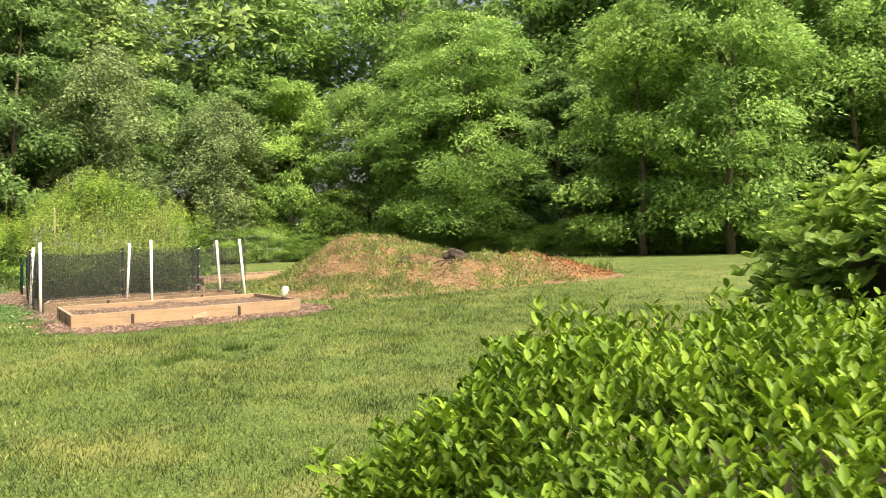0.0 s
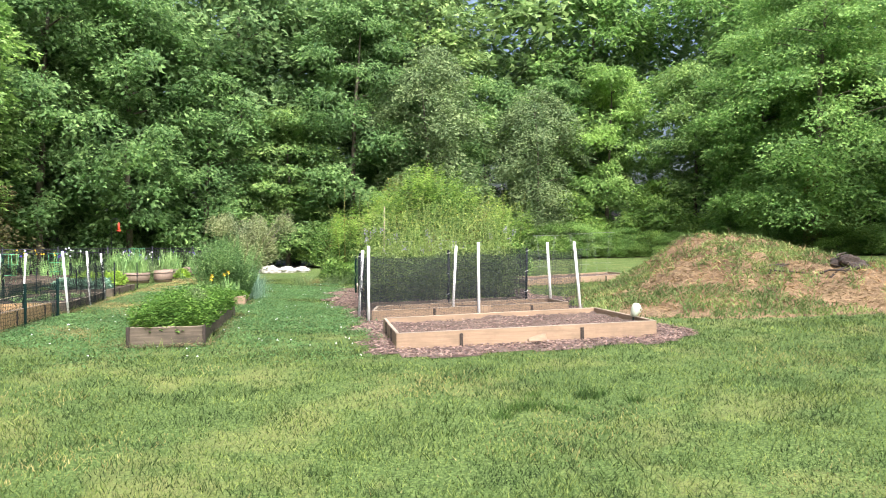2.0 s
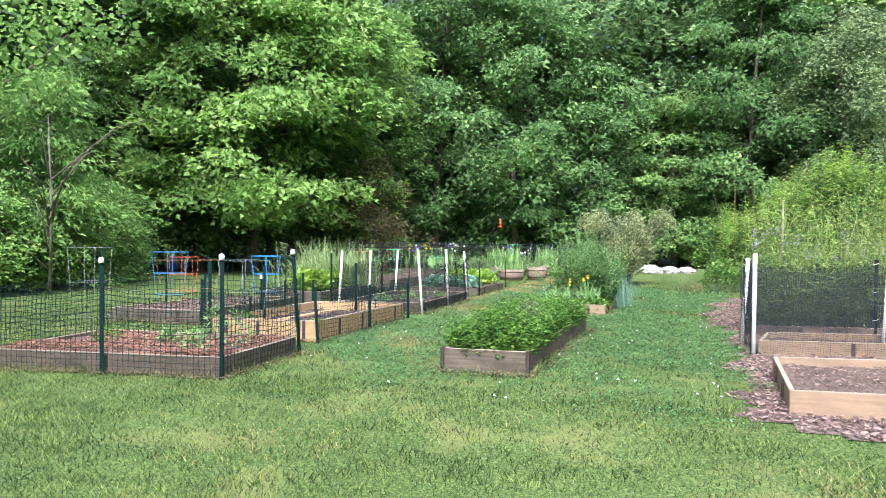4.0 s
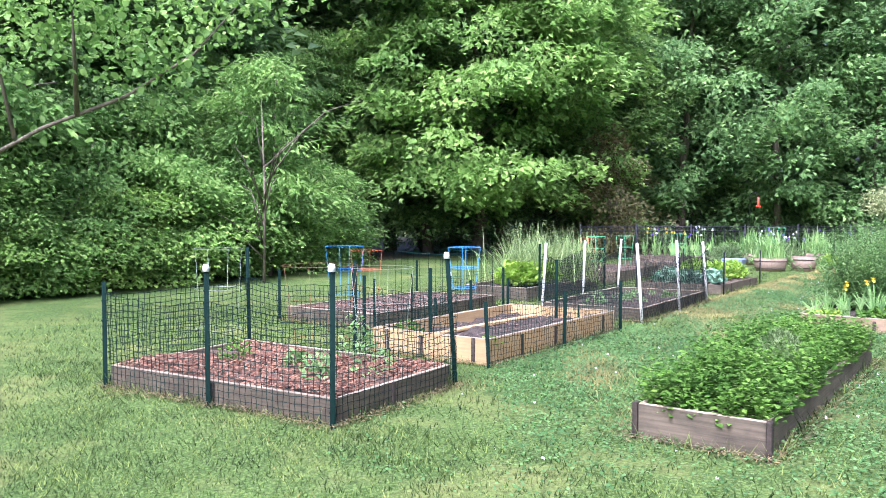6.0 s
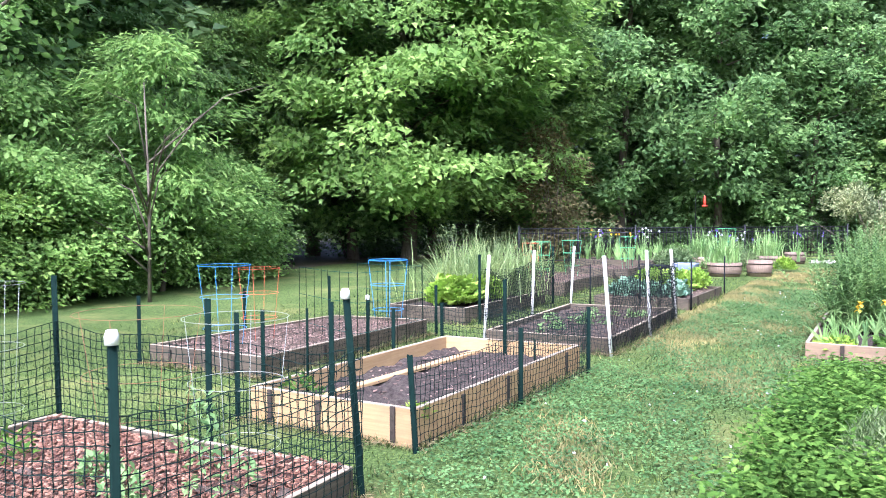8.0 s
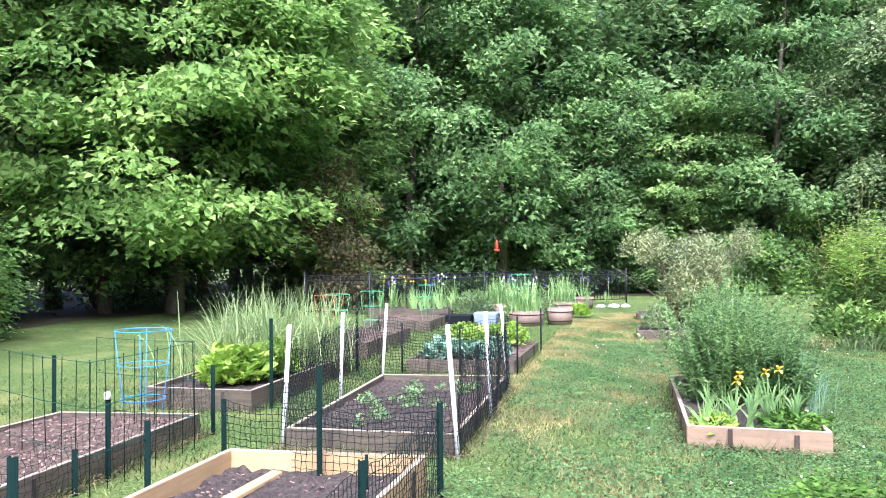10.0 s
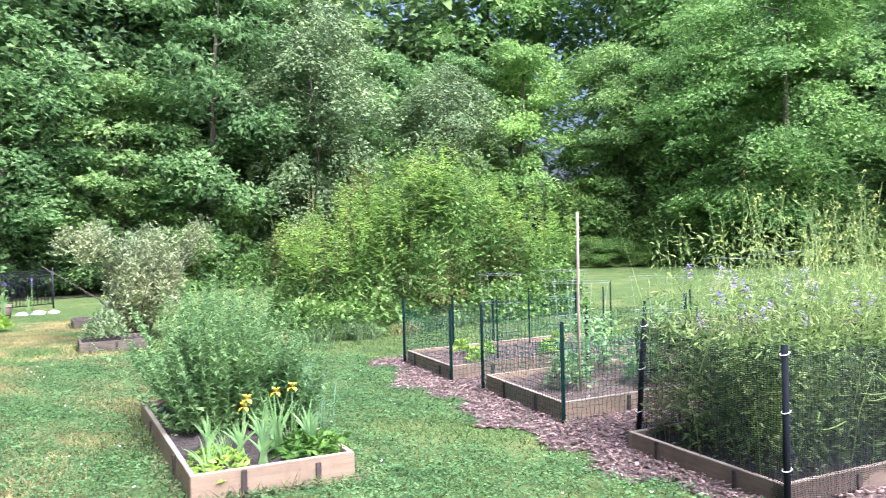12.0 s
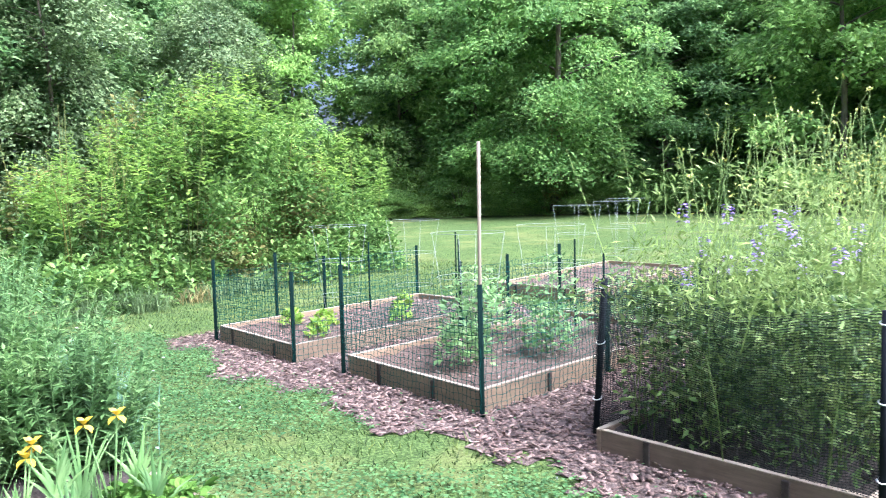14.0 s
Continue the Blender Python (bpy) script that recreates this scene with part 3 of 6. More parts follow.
# Added fill shrubs; their dark colour paints the shade below the crowns.
gloom = [make_shrub("fill shrub under the maples, their shade put into its leaf colour", 2.4, 1.6, 2800, 0.15, LEAF_GLOOM, "shaded shrubs")]
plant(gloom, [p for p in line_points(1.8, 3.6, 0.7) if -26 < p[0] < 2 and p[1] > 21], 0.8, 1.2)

box_elder = make_tree("tree", "large bright green tree with layered drooping boughs", 12.5, 1.6, 5.4, 280, 260, 0.2, LEAF_ELDER, 0.22, 12, "", droop=0.3, shape=0.4, flat=0.5, spread=0.8)
place(box_elder, -16.3, 33.0, 20, 1.17, 1.05, True)
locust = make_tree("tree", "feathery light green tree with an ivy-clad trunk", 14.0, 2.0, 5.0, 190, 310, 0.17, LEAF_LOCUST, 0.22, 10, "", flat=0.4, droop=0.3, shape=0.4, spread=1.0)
ivy_n = 900
ia, iz = rng.uniform(0, 6.28, ivy_n), rng.uniform(0.1, 4.6, ivy_n)
ir = 0.42 - 0.04 * iz + rng.uniform(0, 0.14, ivy_n)
part("ivy", leaf_quads(np.column_stack([ir * np.cos(ia), ir * np.sin(ia), iz]), np.column_stack([0.5 * np.cos(ia), 0.5 * np.sin(ia), rng.normal(-0.7, 0.3, ivy_n)]),
                       np.column_stack([np.cos(ia), np.sin(ia), np.full(ivy_n, 0.5)]), 0.17, 0.15), LEAF_TINGED, locust, "ivy with yellowing leaves")
place(locust, 25.5, 35.5, 50, 1.0, 1.0, True)
grey_tree = make_tree("tree", "pale grey-green tree with fine hanging foliage", 12.0, 1.5, 3.0, 74, 340, 0.17, LEAF_GREY, 0.13, 9, "", droop=0.9, spread=1.0, shape=0.55, flat=0.9)
place(grey_tree, 8.5, 46.0, 0, 1.0, 1.0, True)
place(grey_tree, 15.0, 46.0, 80, 0.9, 0.9)
ailanthus = make_tree("tree", "slender young tree with long bright leaves", 5.6, 1.6, 1.5, 34, 150, 0.19, LEAF_BRIGHT, 0.05, 7, "", droop=0.45, flat=0.15, spread=0.7, leaf_shape=leaf_slim)
place(ailanthus, -14.6, 20.6, 0, 1.0, 1.0, True)
limb_pts = [(-12.8, 11.6, 1.5), (-11.2, 12.1, 2.2), (-10.0, 12.6, 2.75), (-9.0, 13.2, 3.15), (-8.2, 13.7, 3.7), (-7.7, 14.0, 4.3)]
overhang = make_tree("tree", "sycamore with pale limbs reaching over the lawn", 9.5, 3.0, 4.2, 60, 110, 0.2, LEAF_BRIGHT, 0.2, 12, "", leaf_shape=leaf_ovals, flat=0.35)
place(overhang, -17.2, 13.4, 0, 1.0, 1.0, True)
leaner = thing("tree", -12.8, 11.6, gz(-12.8, 11.6), "leaning sycamore limb with large pale leaves", "tree")
smooth(part("trunk", Geo().add(*tube([(-14.0, 11.2, -0.1), (-13.4, 11.4, 0.8)] + limb_pts, (0.06, 0.052, 0.04, 0.033, 0.028, 0.024, 0.018, 0.008), 8))
            .add(*tube([(-9.6, 12.85, 2.9), (-9.0, 12.5, 3.7), (-8.7, 12.3, 4.6)], (0.035, 0.022, 0.008), 6))
            .add(*tube([(-10.4, 12.4, 2.6), (-10.4, 12.2, 3.6), (-10.1, 12.0, 4.6)], (0.035, 0.022, 0.008), 6)), BARK, leaner))
n = 2600
K = np.array([(-8.0, 13.8, 4.2), (-8.7, 12.4, 4.5), (-10.1, 12.1, 4.5), (-9.1, 13.1, 4.1), (-9.6, 12.4, 3.9), (-7.6, 14.1, 4.6), (-10.8, 12.0, 3.7), (-8.3, 13.2, 3.5)])
P = K[rng.integers(8, size=n)] + rng.normal(0, 1, (n, 3)) * np.array([0.42, 0.42, 0.22])
L = rng.uniform(0.06, 0.12, n)
part("crown", leaf_ovals(P, rng.normal(0, 0.7, (n, 3)) + np.array([0.2, 0, -0.3]), rng.normal(0, 0.45, (n, 3)) + np.array([0, 0, 1]), L, L * 0.85), LEAF_BRIGHT, leaner)
bare = thing("dead_sapling", -13.0, 19.0, gz(-13.0, 19.0), "bare dead sapling with pale twigs", "dead tree")
g = Geo()
for i in range(12):
    x, y, z = -13.0 + rng.normal(0, 0.3), 19.0 + rng.normal(0, 0.3), rng.uniform(0.5, 3.4)
    dx, dy, dz = rng.normal(0, 0.7), rng.normal(-0.2, 0.7), rng.uniform(0.3, 1.3)
    g.add(*tube([(-13.0, 19.0, z * 0.8), (x + dx * 0.5, y + dy * 0.5, z + dz * 0.7), (x + dx, y + dy, z + dz)], (0.022, 0.012, 0.004), 5))
g.add(*tube([(-13.0, 19.0, -0.1), (-12.95, 19.0, 2.0), (-13.1, 19.05, 4.2)], (0.04, 0.03, 0.01), 6))
part("branchwork", g, BARK, bare)
lit_shrubs = [make_shrub("sunlit bright green shrub beside the lawn", 3.1, 1.6, 6000, 0.1, LEAF_BRIGHT, "sunlit shrubs", True),
              make_shrub("fine-leaved green shrub beside the lawn", 2.2, 1.5, 5000, 0.095, LEAF_BUSH, "sunlit shrubs", True)]
for k, (x, y) in enumerate(line_points(1.45, 0.9, 0.35)):
    if x < -13 and y < 24:
        place(lit_shrubs[k % 2], x, y, 70 * k, rng.uniform(0.8, 1.15), rng.uniform(0.8, 1.1), k < 2)
for k, (x, y) in enumerate(line_points(2.2, 2.2, 0.4)):
    if x < -13 and y < 23:
        place(lit_shrubs[0], x, y, 50 * k, rng.uniform(1.1, 1.4), rng.uniform(1.0, 1.2))
for k, (x, y) in enumerate(line_points(1.5, -1.3, 0.4)):
    if x > 15:
        place(lit_shrubs[k % 2], x, y, 60 * k, rng.uniform(0.7, 1.05), rng.uniform(0.6, 0.95))
brown = make_shrub("tall brownish shrub beside the bright tree", 4.6, 1.5, 3600, 0.14, LEAF_BROWN, "")
place(brown, -11.4, 35.0, 0, 1.0, 1.0, True)


def backdrop_wood():
    """The depth of the wood beyond the nearest rows."""
    pts = np.array(line_points(1.0, 17.0, 2.0))
    k = 110
    n = len(pts) * k
    P = np.repeat(pts, k, 0) + rng.normal(0, 1.2, (n, 2))
    z = rng.uniform(0, 1, n) ** 0.8 * (20.5 + 3.5 * np.sin(np.repeat(np.arange(len(pts)), k) * 0.7))
    P3 = np.column_stack([P, z])
    L = rng.uniform(0.6, 1.2, n)
    return leaf_quads(P3, rng.normal(0, 1, (n, 3)) + np.array([0, 0, -0.4]), sphere_dirs(n) + np.array([0, 0, 0.8]), L, L * 0.6)


lone("backdrop_woods", backdrop_wood(), LEAF_DEEP, "deep green woods far behind the garden", "woods", kind="stuff")


# ---- hedge and bush beside the start ----
def hedge():
    n = 54000
    cx, cy, rx, ry = 2.5, 2.05, 1.58, 1.15
    top = gz(cx, cy) + 1.22
    d = sphere_dirs(n)
    d[:, 2] = np.abs(d[:, 2])
    rad = rng.uniform(0.8, 1.02, n) + 0.05 * np.sin(d[:, 0] * 9) * np.sin(d[:, 1] * 8 + 1)
    low = rng.uniform(0, 1, n) < 0.15
    shapev = np.sign(d) * np.abs(d) ** 0.75
    P = np.column_stack([cx + shapev[:, 0] * rx * rad, cy + shapev[:, 1] * ry * rad, gz(cx, cy) + 0.12 + (top - gz(cx, cy) - 0.12) * shapev[:, 2] * rad])
    P[low, 2] = gz(cx, cy) + 0.1 + rng.uniform(0, 0.8, low.sum())
    # stems rise in whorls: leaves of one shoot share a centre
    k = 6
    P = np.repeat(P[: n // k], k, 0) + rng.normal(0, 0.008, (n // k * k, 3)) + np.tile(np.arange(k)[:, None] * np.array([[0, 0, 0.007]]), (n // k, 1))
    dd = np.repeat(d[: n // k], k, 0)
    m = len(P)
    a = np.tile(np.arange(k) * 2.4, n // k) + np.repeat(rng.uniform(0, 6.28, n // k), k)
    D = np.column_stack([np.cos(a), np.sin(a), rng.uniform(0.45, 1.4, m)]) + 0.3 * dd
    N = np.column_stack([-np.cos(a), -np.sin(a), np.full(m, 1.1)]) + rng.normal(0, 0.2, (m, 3))
    P[:, 2] += np.repeat(np.where(rng.uniform(0, 1, n // k) < 0.12, rng.uniform(0.02, 0.1, n // k), 0.0), k) * (dd[:, 2] > 0.45)
    L = rng.uniform(0.03, 0.062, m)
    return leaf_ovals(P, D, N, L, L * 0.42, 0.14)


hedge_thing = thing("hedge", 2.55, 2.05, gz(2.55, 2.05), "clipped low hedge of glossy bright green leaves", "hedge")
part("foliage", hedge(), LEAF_HEDGE, hedge_thing)
g = Geo()
for i in range(40):
    a, r = rng.uniform(0, 6.28), rng.uniform(0.2, 0.95)
    x, y = 2.55 + math.cos(a) * r * 1.35, 2.05 + math.sin(a) * r * 1.0
    g.add(*tube([(2.55 + (x - 2.55) * 0.4, 2.05 + (y - 2.05) * 0.4, gz(x, y)), (x, y, gz(x, y) + rng.uniform(0.5, 0.85))], (0.012, 0.004), 5))
part("branchwork", g, BARK, hedge_thing)
# An added dark core stands in for the shade deep among the leaves.
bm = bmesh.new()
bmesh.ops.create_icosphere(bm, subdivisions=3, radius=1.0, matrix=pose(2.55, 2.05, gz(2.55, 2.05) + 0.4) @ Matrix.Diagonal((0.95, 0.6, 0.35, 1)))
part("inner_growth", bm, LITTER_AND_CORE, hedge_thing)


def laurel():
    n, k = 2100, 9
    cx, cy = 5.5, 2.75
    d = sphere_dirs(n)
    P = np.array([cx, cy, gz(cx, cy) + 0.95]) + d * np.array([1.1, 1.1, 0.95]) * rng.uniform(0.7, 1.05, (n, 1))
    P = np.repeat(P, k, 0)
    m = n * k
    a = np.tile(np.arange(k) * 2.4, n) + np.repeat(rng.uniform(0, 6.28, n), k)
    dd = np.repeat(d, k, 0)
    D = np.column_stack([np.cos(a), np.sin(a), rng.uniform(0.1, 0.9, m)]) + 0.5 * dd
    N = np.column_stack([-0.6 * np.cos(a), -0.6 * np.sin(a), np.full(m, 0.8)]) + 0.9 * dd + rng.normal(0, 0.25, (m, 3))
    P = P + np.repeat(np.where(rng.uniform(0, 1, (n, 1)) < 0.15, d * rng.uniform(0.05, 0.2, (n, 1)), 0.0), k, 0)
    L = rng.uniform(0.07, 0.14, m)
    return leaf_ovals(P, D, N, L, L * 0.42, 0.1)


lt = thing("bush", 5.5, 2.75, gz(5.5, 2.75), "rounded evergreen bush with glossy green leaves", "bush")
part("foliage", laurel(), LEAF_BUSH, lt)
g = Geo()
for i in range(14):
    a = rng.uniform(0, 6.28)
    g.add(*tube([(5.5, 2.75, gz(5.5, 2.75) - 0.05), (5.5 + math.cos(a) * 0.4, 2.75 + math.sin(a) * 0.4, 0.5), (5.5 + math.cos(a) * 0.55, 2.75 + math.sin(a) * 0.55, 0.95)], (0.03, 0.02, 0.006), 6))
part("branchwork", g, BARK, lt)
# The bush gets a dark core too, in place of its inner shade.
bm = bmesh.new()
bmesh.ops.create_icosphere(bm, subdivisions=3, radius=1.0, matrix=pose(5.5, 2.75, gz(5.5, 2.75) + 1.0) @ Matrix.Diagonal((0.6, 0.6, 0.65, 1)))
part("inner_growth", bm, LITTER_AND_CORE, lt)


# ---- raised beds ----
def soil_patch(c, h, amp=0.02):
    """A rough soil surface inside four corners."""
    nu, nv = 22, 26
    u, v = np.meshgrid(np.linspace(0.005, 0.995, nu), np.linspace(0.005, 0.995, nv))
    c = np.array(c, float)
    XY = ((1 - u) * (1 - v))[..., None] * c[0] + (u * (1 - v))[..., None] * c[1] + (u * v)[..., None] * c[2] + ((1 - u) * v)[..., None] * c[3]
    Z = G(XY[..., 0], XY[..., 1]) + h + rng.normal(0, amp, u.shape)
    V = np.column_stack([XY.reshape(-1, 2), Z.ravel()])
    i = np.arange((nv - 1) * nu).reshape(-1, nu)[:, :-1].ravel()
    return V, np.stack([i, i + 1, i + nu + 1, i + nu], 1)


def raised_bed(corners, h, wood, soil, depth, label, marks=2, corner_stakes=False, group="raised beds"):
    """corners: front left, front right, back right, back left."""
    cx, cy = sum(p[0] for p in corners) / 4, sum(p[1] for p in corners) / 4
    t = thing("raised_bed", cx, cy, gz(cx, cy), label, "raised bed", group)
    for i in range(4):
        p, q = corners[i], corners[(i + 1) % 4]
        along = "x" if abs(q[0] - p[0]) > abs(q[1] - p[1]) else "y"
        d = math.hypot(q[0] - p[0], q[1] - p[1])
        ux, uy = (q[0] - p[0]) / d, (q[1] - p[1]) / d
        e = 0.0 if i % 2 == 0 else 0.041
        far = wood is WOOD_GREY and cy > 22
        bo = part("board", beam((p[0] + ux * e, p[1] + uy * e), (q[0] - ux * e, q[1] - uy * e), 0.04, h), wood[along], t)
        # A thin strip, paler than the board, runs along its top.
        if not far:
            part("top_edge", beam((p[0] + ux * (e + 0.006) - uy * 0.0, p[1] + uy * (e + 0.006)), (q[0] - ux * (e + 0.006), q[1] - uy * (e + 0.006)), 0.038, h + 0.003, 0.0015 - h, 0.001), RIM, bo, "paler upper edge")
        for k in range(marks):
            f = (k + 0.5) / marks + rng.uniform(-0.06, 0.06)
            s = f * d
            a = (p[0] + ux * (s - 0.02) + uy * 0.018, p[1] + uy * (s - 0.02) - ux * 0.018)
            b = (p[0] + ux * (s + 0.02) + uy * 0.018, p[1] + uy * (s + 0.02) - ux * 0.018)
            part("stake", beam(a, b, 0.016, h - 0.015 + rng.uniform(-0.02, 0.02), 0.03, 0.003), WOOD_DARK, t, "dark wooden stake")
    if corner_stakes:
        for (x, y), (ox, oy) in zip(corners[:2], ((-0.035, -0.02), (0.0, -0.03))):
            part("stake", beam((x + ox, y + oy), (x + ox + 0.035, y + oy), 0.07, h + 0.01, 0.03, 0.004), WOOD_DARK, t, "dark corner stake")
    part("soil", soil_patch(corners, h - depth), soil, t)
    return t


A_BED = [(1.60, 11.45), (4.78, 11.35), (4.72, 13.1), (1.66, 13.15)]
B_BED = [(1.66, 14.62), (4.84, 14.47), (4.84, 15.44), (1.84, 15.56)]
R3 = [(1.68, 16.53), (4.62, 16.26), (4.8, 17.9), (1.78, 18.13)]
R2 = [(1.90, 19.2), (4.85, 18.95), (4.98, 20.65), (2.08, 20.97)]
R1 = [(2.04, 21.76), (4.95, 21.5), (5.05, 23.1), (2.18, 23.42)]
R0 = [(6.3, 21.2), (9.0, 21.0), (9.1, 22.6), (6.4, 22.8)]
B1 = [(-5.94, 11.14), (-3.35, 11.36), (-3.37, 12.82), (-5.92, 12.68)]
B2 = [(-5.12, 13.78), (-3.61, 13.81), (-3.58, 16.86), (-5.10, 16.72)]
B3 = [(-5.13, 17.75), (-3.59, 17.84), (-3.69, 21.13), (-5.30, 20.92)]
B4 = [(-5.40, 22.36), (-3.81, 22.55), (-3.78, 25.15), (-5.42, 25.0)]
MINT = [(-1.45, 12.32), (-0.62, 12.32), (-0.51, 16.25), (-1.36, 16.25)]
IRIS = [(-1.66, 18.62), (-0.47, 18.6), (-0.46, 21.6), (-1.68, 21.6)]
L1 = [(-7.75, 14.9), (-6.14, 14.95), (-6.19, 18.07), (-7.6, 17.85)]
L2 = [(-7.55, 19.14), (-6.23, 19.17), (-6.3, 22.3), (-7.8, 22.2)]
L3 = [(-8.1, 23.6), (-6.5, 23.7), (-6.6, 26.6), (-8.2, 26.5)]
L4 = [(-8.3, 28.4), (-6.7, 28.5), (-6.75, 30.2), (-8.3, 30.2)]
L5 = [(-9.6, 32.4), (-7.2, 32.6), (-7.3, 34.0), (-9.6, 33.9)]
S1 = [(-2.06, 27.6), (-0.9, 27.75), (-0.9, 28.8), (-2.05, 28.7)]
S2 = [(-2.04, 32.4), (-1.0, 32.5), (-1.0, 33.6), (-2.05, 33.5)]
tan_label = "low raised bed of tan boards beside bark chips"
grey_label = "raised bed of weathered grey boards in the grass"
raised_bed(A_BED, 0.19, WOOD_TAN, SOIL_BROWN, 0.07, "empty raised bed of tan boards with bare soil")
raised_bed(B_BED, 0.17, WOOD_TAN, SOIL_BROWN, 0.08, "raised bed of tan boards behind thin netting")
raised_bed(R3, 0.15, WOOD_BROWN, SOIL, 0.05, "raised bed of brown boards full of climbing plants")
raised_bed(R2, 0.19, WOOD_TAN, SOIL_BROWN, 0.06, "raised bed of tan boards with tomato plants")
raised_bed(R1, 0.19, WOOD_TAN, SOIL_BROWN, 0.06, "raised bed of tan boards with small seedlings")
raised_bed(R0, 0.17, WOOD_TAN, SOIL_BROWN, 0.05, tan_label)
raised_bed(B1, 0.20, WOOD_GREY, SOIL_BROWN, 0.05, "weathered grey raised bed covered in red bark mulch", 1)
raised_bed(B2, 0.27, WOOD_NEW, SOIL, 0.14, "raised bed of new yellow boards with dark soil", 3)
raised_bed(B3, 0.20, WOOD_GREY, SOIL, 0.07, "weathered grey raised bed with dark soil and seedlings", 2)
raised_bed(B4, 0.20, WOOD_GREY, SOIL_BROWN, 0.05, "weathered raised bed with cabbages and lettuce", 2)
raised_bed(MINT, 0.24, WOOD_GREY, SOIL, 0.05, "narrow weathered raised bed overgrown with mint", 0, True)
raised_bed(IRIS, 0.20, WOOD_TAN, SOIL, 0.05, "raised bed of tan boards with irises and herbs", 2)
raised_bed(L1, 0.22, WOOD_GREY, SOIL_BROWN, 0.04, grey_label)
raised_bed(L2, 0.25, WOOD_GREY, SOIL, 0.06, "weathered raised bed with arching grass and lettuce")
raised_bed(L3, 0.28, WOOD_GREY, SOIL_BROWN, 0.05, grey_label)
raised_bed(L4, 0.25, WOOD_GREY, SOIL_BROWN, 0.05, grey_label)
raised_bed(L5, 0.25, WOOD_GREY, SOIL, 0.05, "weathered raised bed full of irises")
raised_bed(S1, 0.2, WOOD_GREY, SOIL, 0.05, "small weathered raised bed beside the path", 1)
raised_bed(S2, 0.2, WOOD_GREY, SOIL, 0.05, "small weathered raised bed beside the path", 1)
part("plank", beam((-4.72, 13.9), (-4.60, 16.6), 0.09, 0.165, -0.13), WOOD_NEW["y"], None)
tagged(bpy.data.objects["plank"], "pale plank lying on the soil of the new bed", "plank")


# ---- garden fences ----
def strands(P, r):
    """Thin three-sided strands along many polylines, P of shape (strands, points, 3)."""
    P = np.asarray(P, float)
    s, k, _ = P.shape
    T = unit(np.gradient(P, axis=1))
    ref = np.where(np.abs(T[..., 2:3]) > 0.8, np.array([0.3, 0.9, 0.0]), np.array([0, 0, 1.0]))
    A = unit(np.cross(T, ref))
    B = np.cross(T, A)
    ang = np.array([0, 2.1, 4.2])
    V = P[:, :, None] + r * (np.cos(ang)[:, None] * A[:, :, None] + np.sin(ang)[:, None] * B[:, :, None])
    i = (np.arange(s)[:, None] * k + np.arange(k - 1)[None]).ravel() * 3
    F = np.vstack([np.stack([i + a, i + b, i + 3 + b, i + 3 + a], 1) for a, b in ((0, 1), (1, 2), (2, 0))])
    return V.reshape(-1, 3), F


def netting(p0, p1, h0, h1, top_sag, cell_x, cell_z, r, wob=0.008, nodes=1, rv=None):
    """A net between two posts, its upper edge sagging, its strands a little uneven."""
    d = math.hypot(p1[0] - p0[0], p1[1] - p0[1])
    nu, nv = max(2, int(d / cell_x)), max(2, int((h1 - h0) / cell_z))
    nx, ny = -(p1[1] - p0[1]) / d, (p1[0] - p0[0]) / d
    seed = rng.uniform(0, 50)

    def at(u, v):
        x, y = p0[0] + (p1[0] - p0[0]) * u, p0[1] + (p1[1] - p0[1]) * u
        top = h1 - top_sag * 4 * u * (1 - u) * (1 + 0.3 * np.sin(u * 9 + seed))
        o = wob * (np.sin(u * 13 + seed) + np.sin(v * 5 + u * 4)) + 0.5 * wob * np.sin(u * 140 + v * 31)
        z = G(x, y) + h0 + (top - h0) * v + 0.6 * wob * np.sin(u * 45 + v * 9 + seed)
        w = 0.7 * wob * np.sin(v * 17 + u * 60 + seed)
        return np.stack([x + nx * o + (p1[0] - p0[0]) / d * w, y + ny * o + (p1[1] - p0[1]) / d * w, z], -1)

    g = Geo()
    u, v = np.meshgrid(np.linspace(0, 1, nu + 1), np.linspace(0, 1, nv * nodes + 1 if nodes else 7), indexing="ij")
    g.add(*strands(at(u, v), rv or r))
    v, u = np.meshgrid(np.linspace(0, 1, nv + 1), np.linspace(0, 1, nu + 1 if nodes else 25), indexing="ij")
    g.add(*strands(at(u, v), r))
    return g


def u_post(x, y, h, w=0.03, lean=(0, 0)):
    """A folded U-section metal post with a spade-less foot and a row of tabs."""
    z0, z1 = gz(x, y) - 0.1, gz(x, y) + h
    g = Geo()
    prof = [(-w, 0.006), (-w * 0.55, 0.006), (-w * 0.4, -0.016), (w * 0.4, -0.016), (w * 0.55, 0.006), (w, 0.006), (w, 0.010), (w * 0.5, 0.010),
            (w * 0.33, -0.011), (-w * 0.33, -0.011), (-w * 0.5, 0.010), (-w, 0.010)]
    k = len(prof)
    V = [(x + px, y + py, z0) for px, py in prof] + [(x + px + lean[0], y + py + lean[1], z1) for px, py in prof]
    F = [(i, (i + 1) % k, k + (i + 1) % k, k + i) for i in range(k)]
    F += [(k + 0, k + 1, k + 10, k + 11), (k + 1, k + 2, k + 9, k + 10), (k + 2, k + 3, k + 8, k + 9), (k + 3, k + 4, k + 7, k + 8), (k + 4, k + 5, k + 6, k + 7)]
    g.add(V, F)
    for i in range(5):
        f = (i + 1) / 6
        a = (x + lean[0] * f, y - 0.016 + lean[1] * f, z0 + (z1 - z0) * f)
        g.add(*tube([a, (a[0], a[1] - 0.014, a[2] + 0.012)], 0.004, 4))
    return g


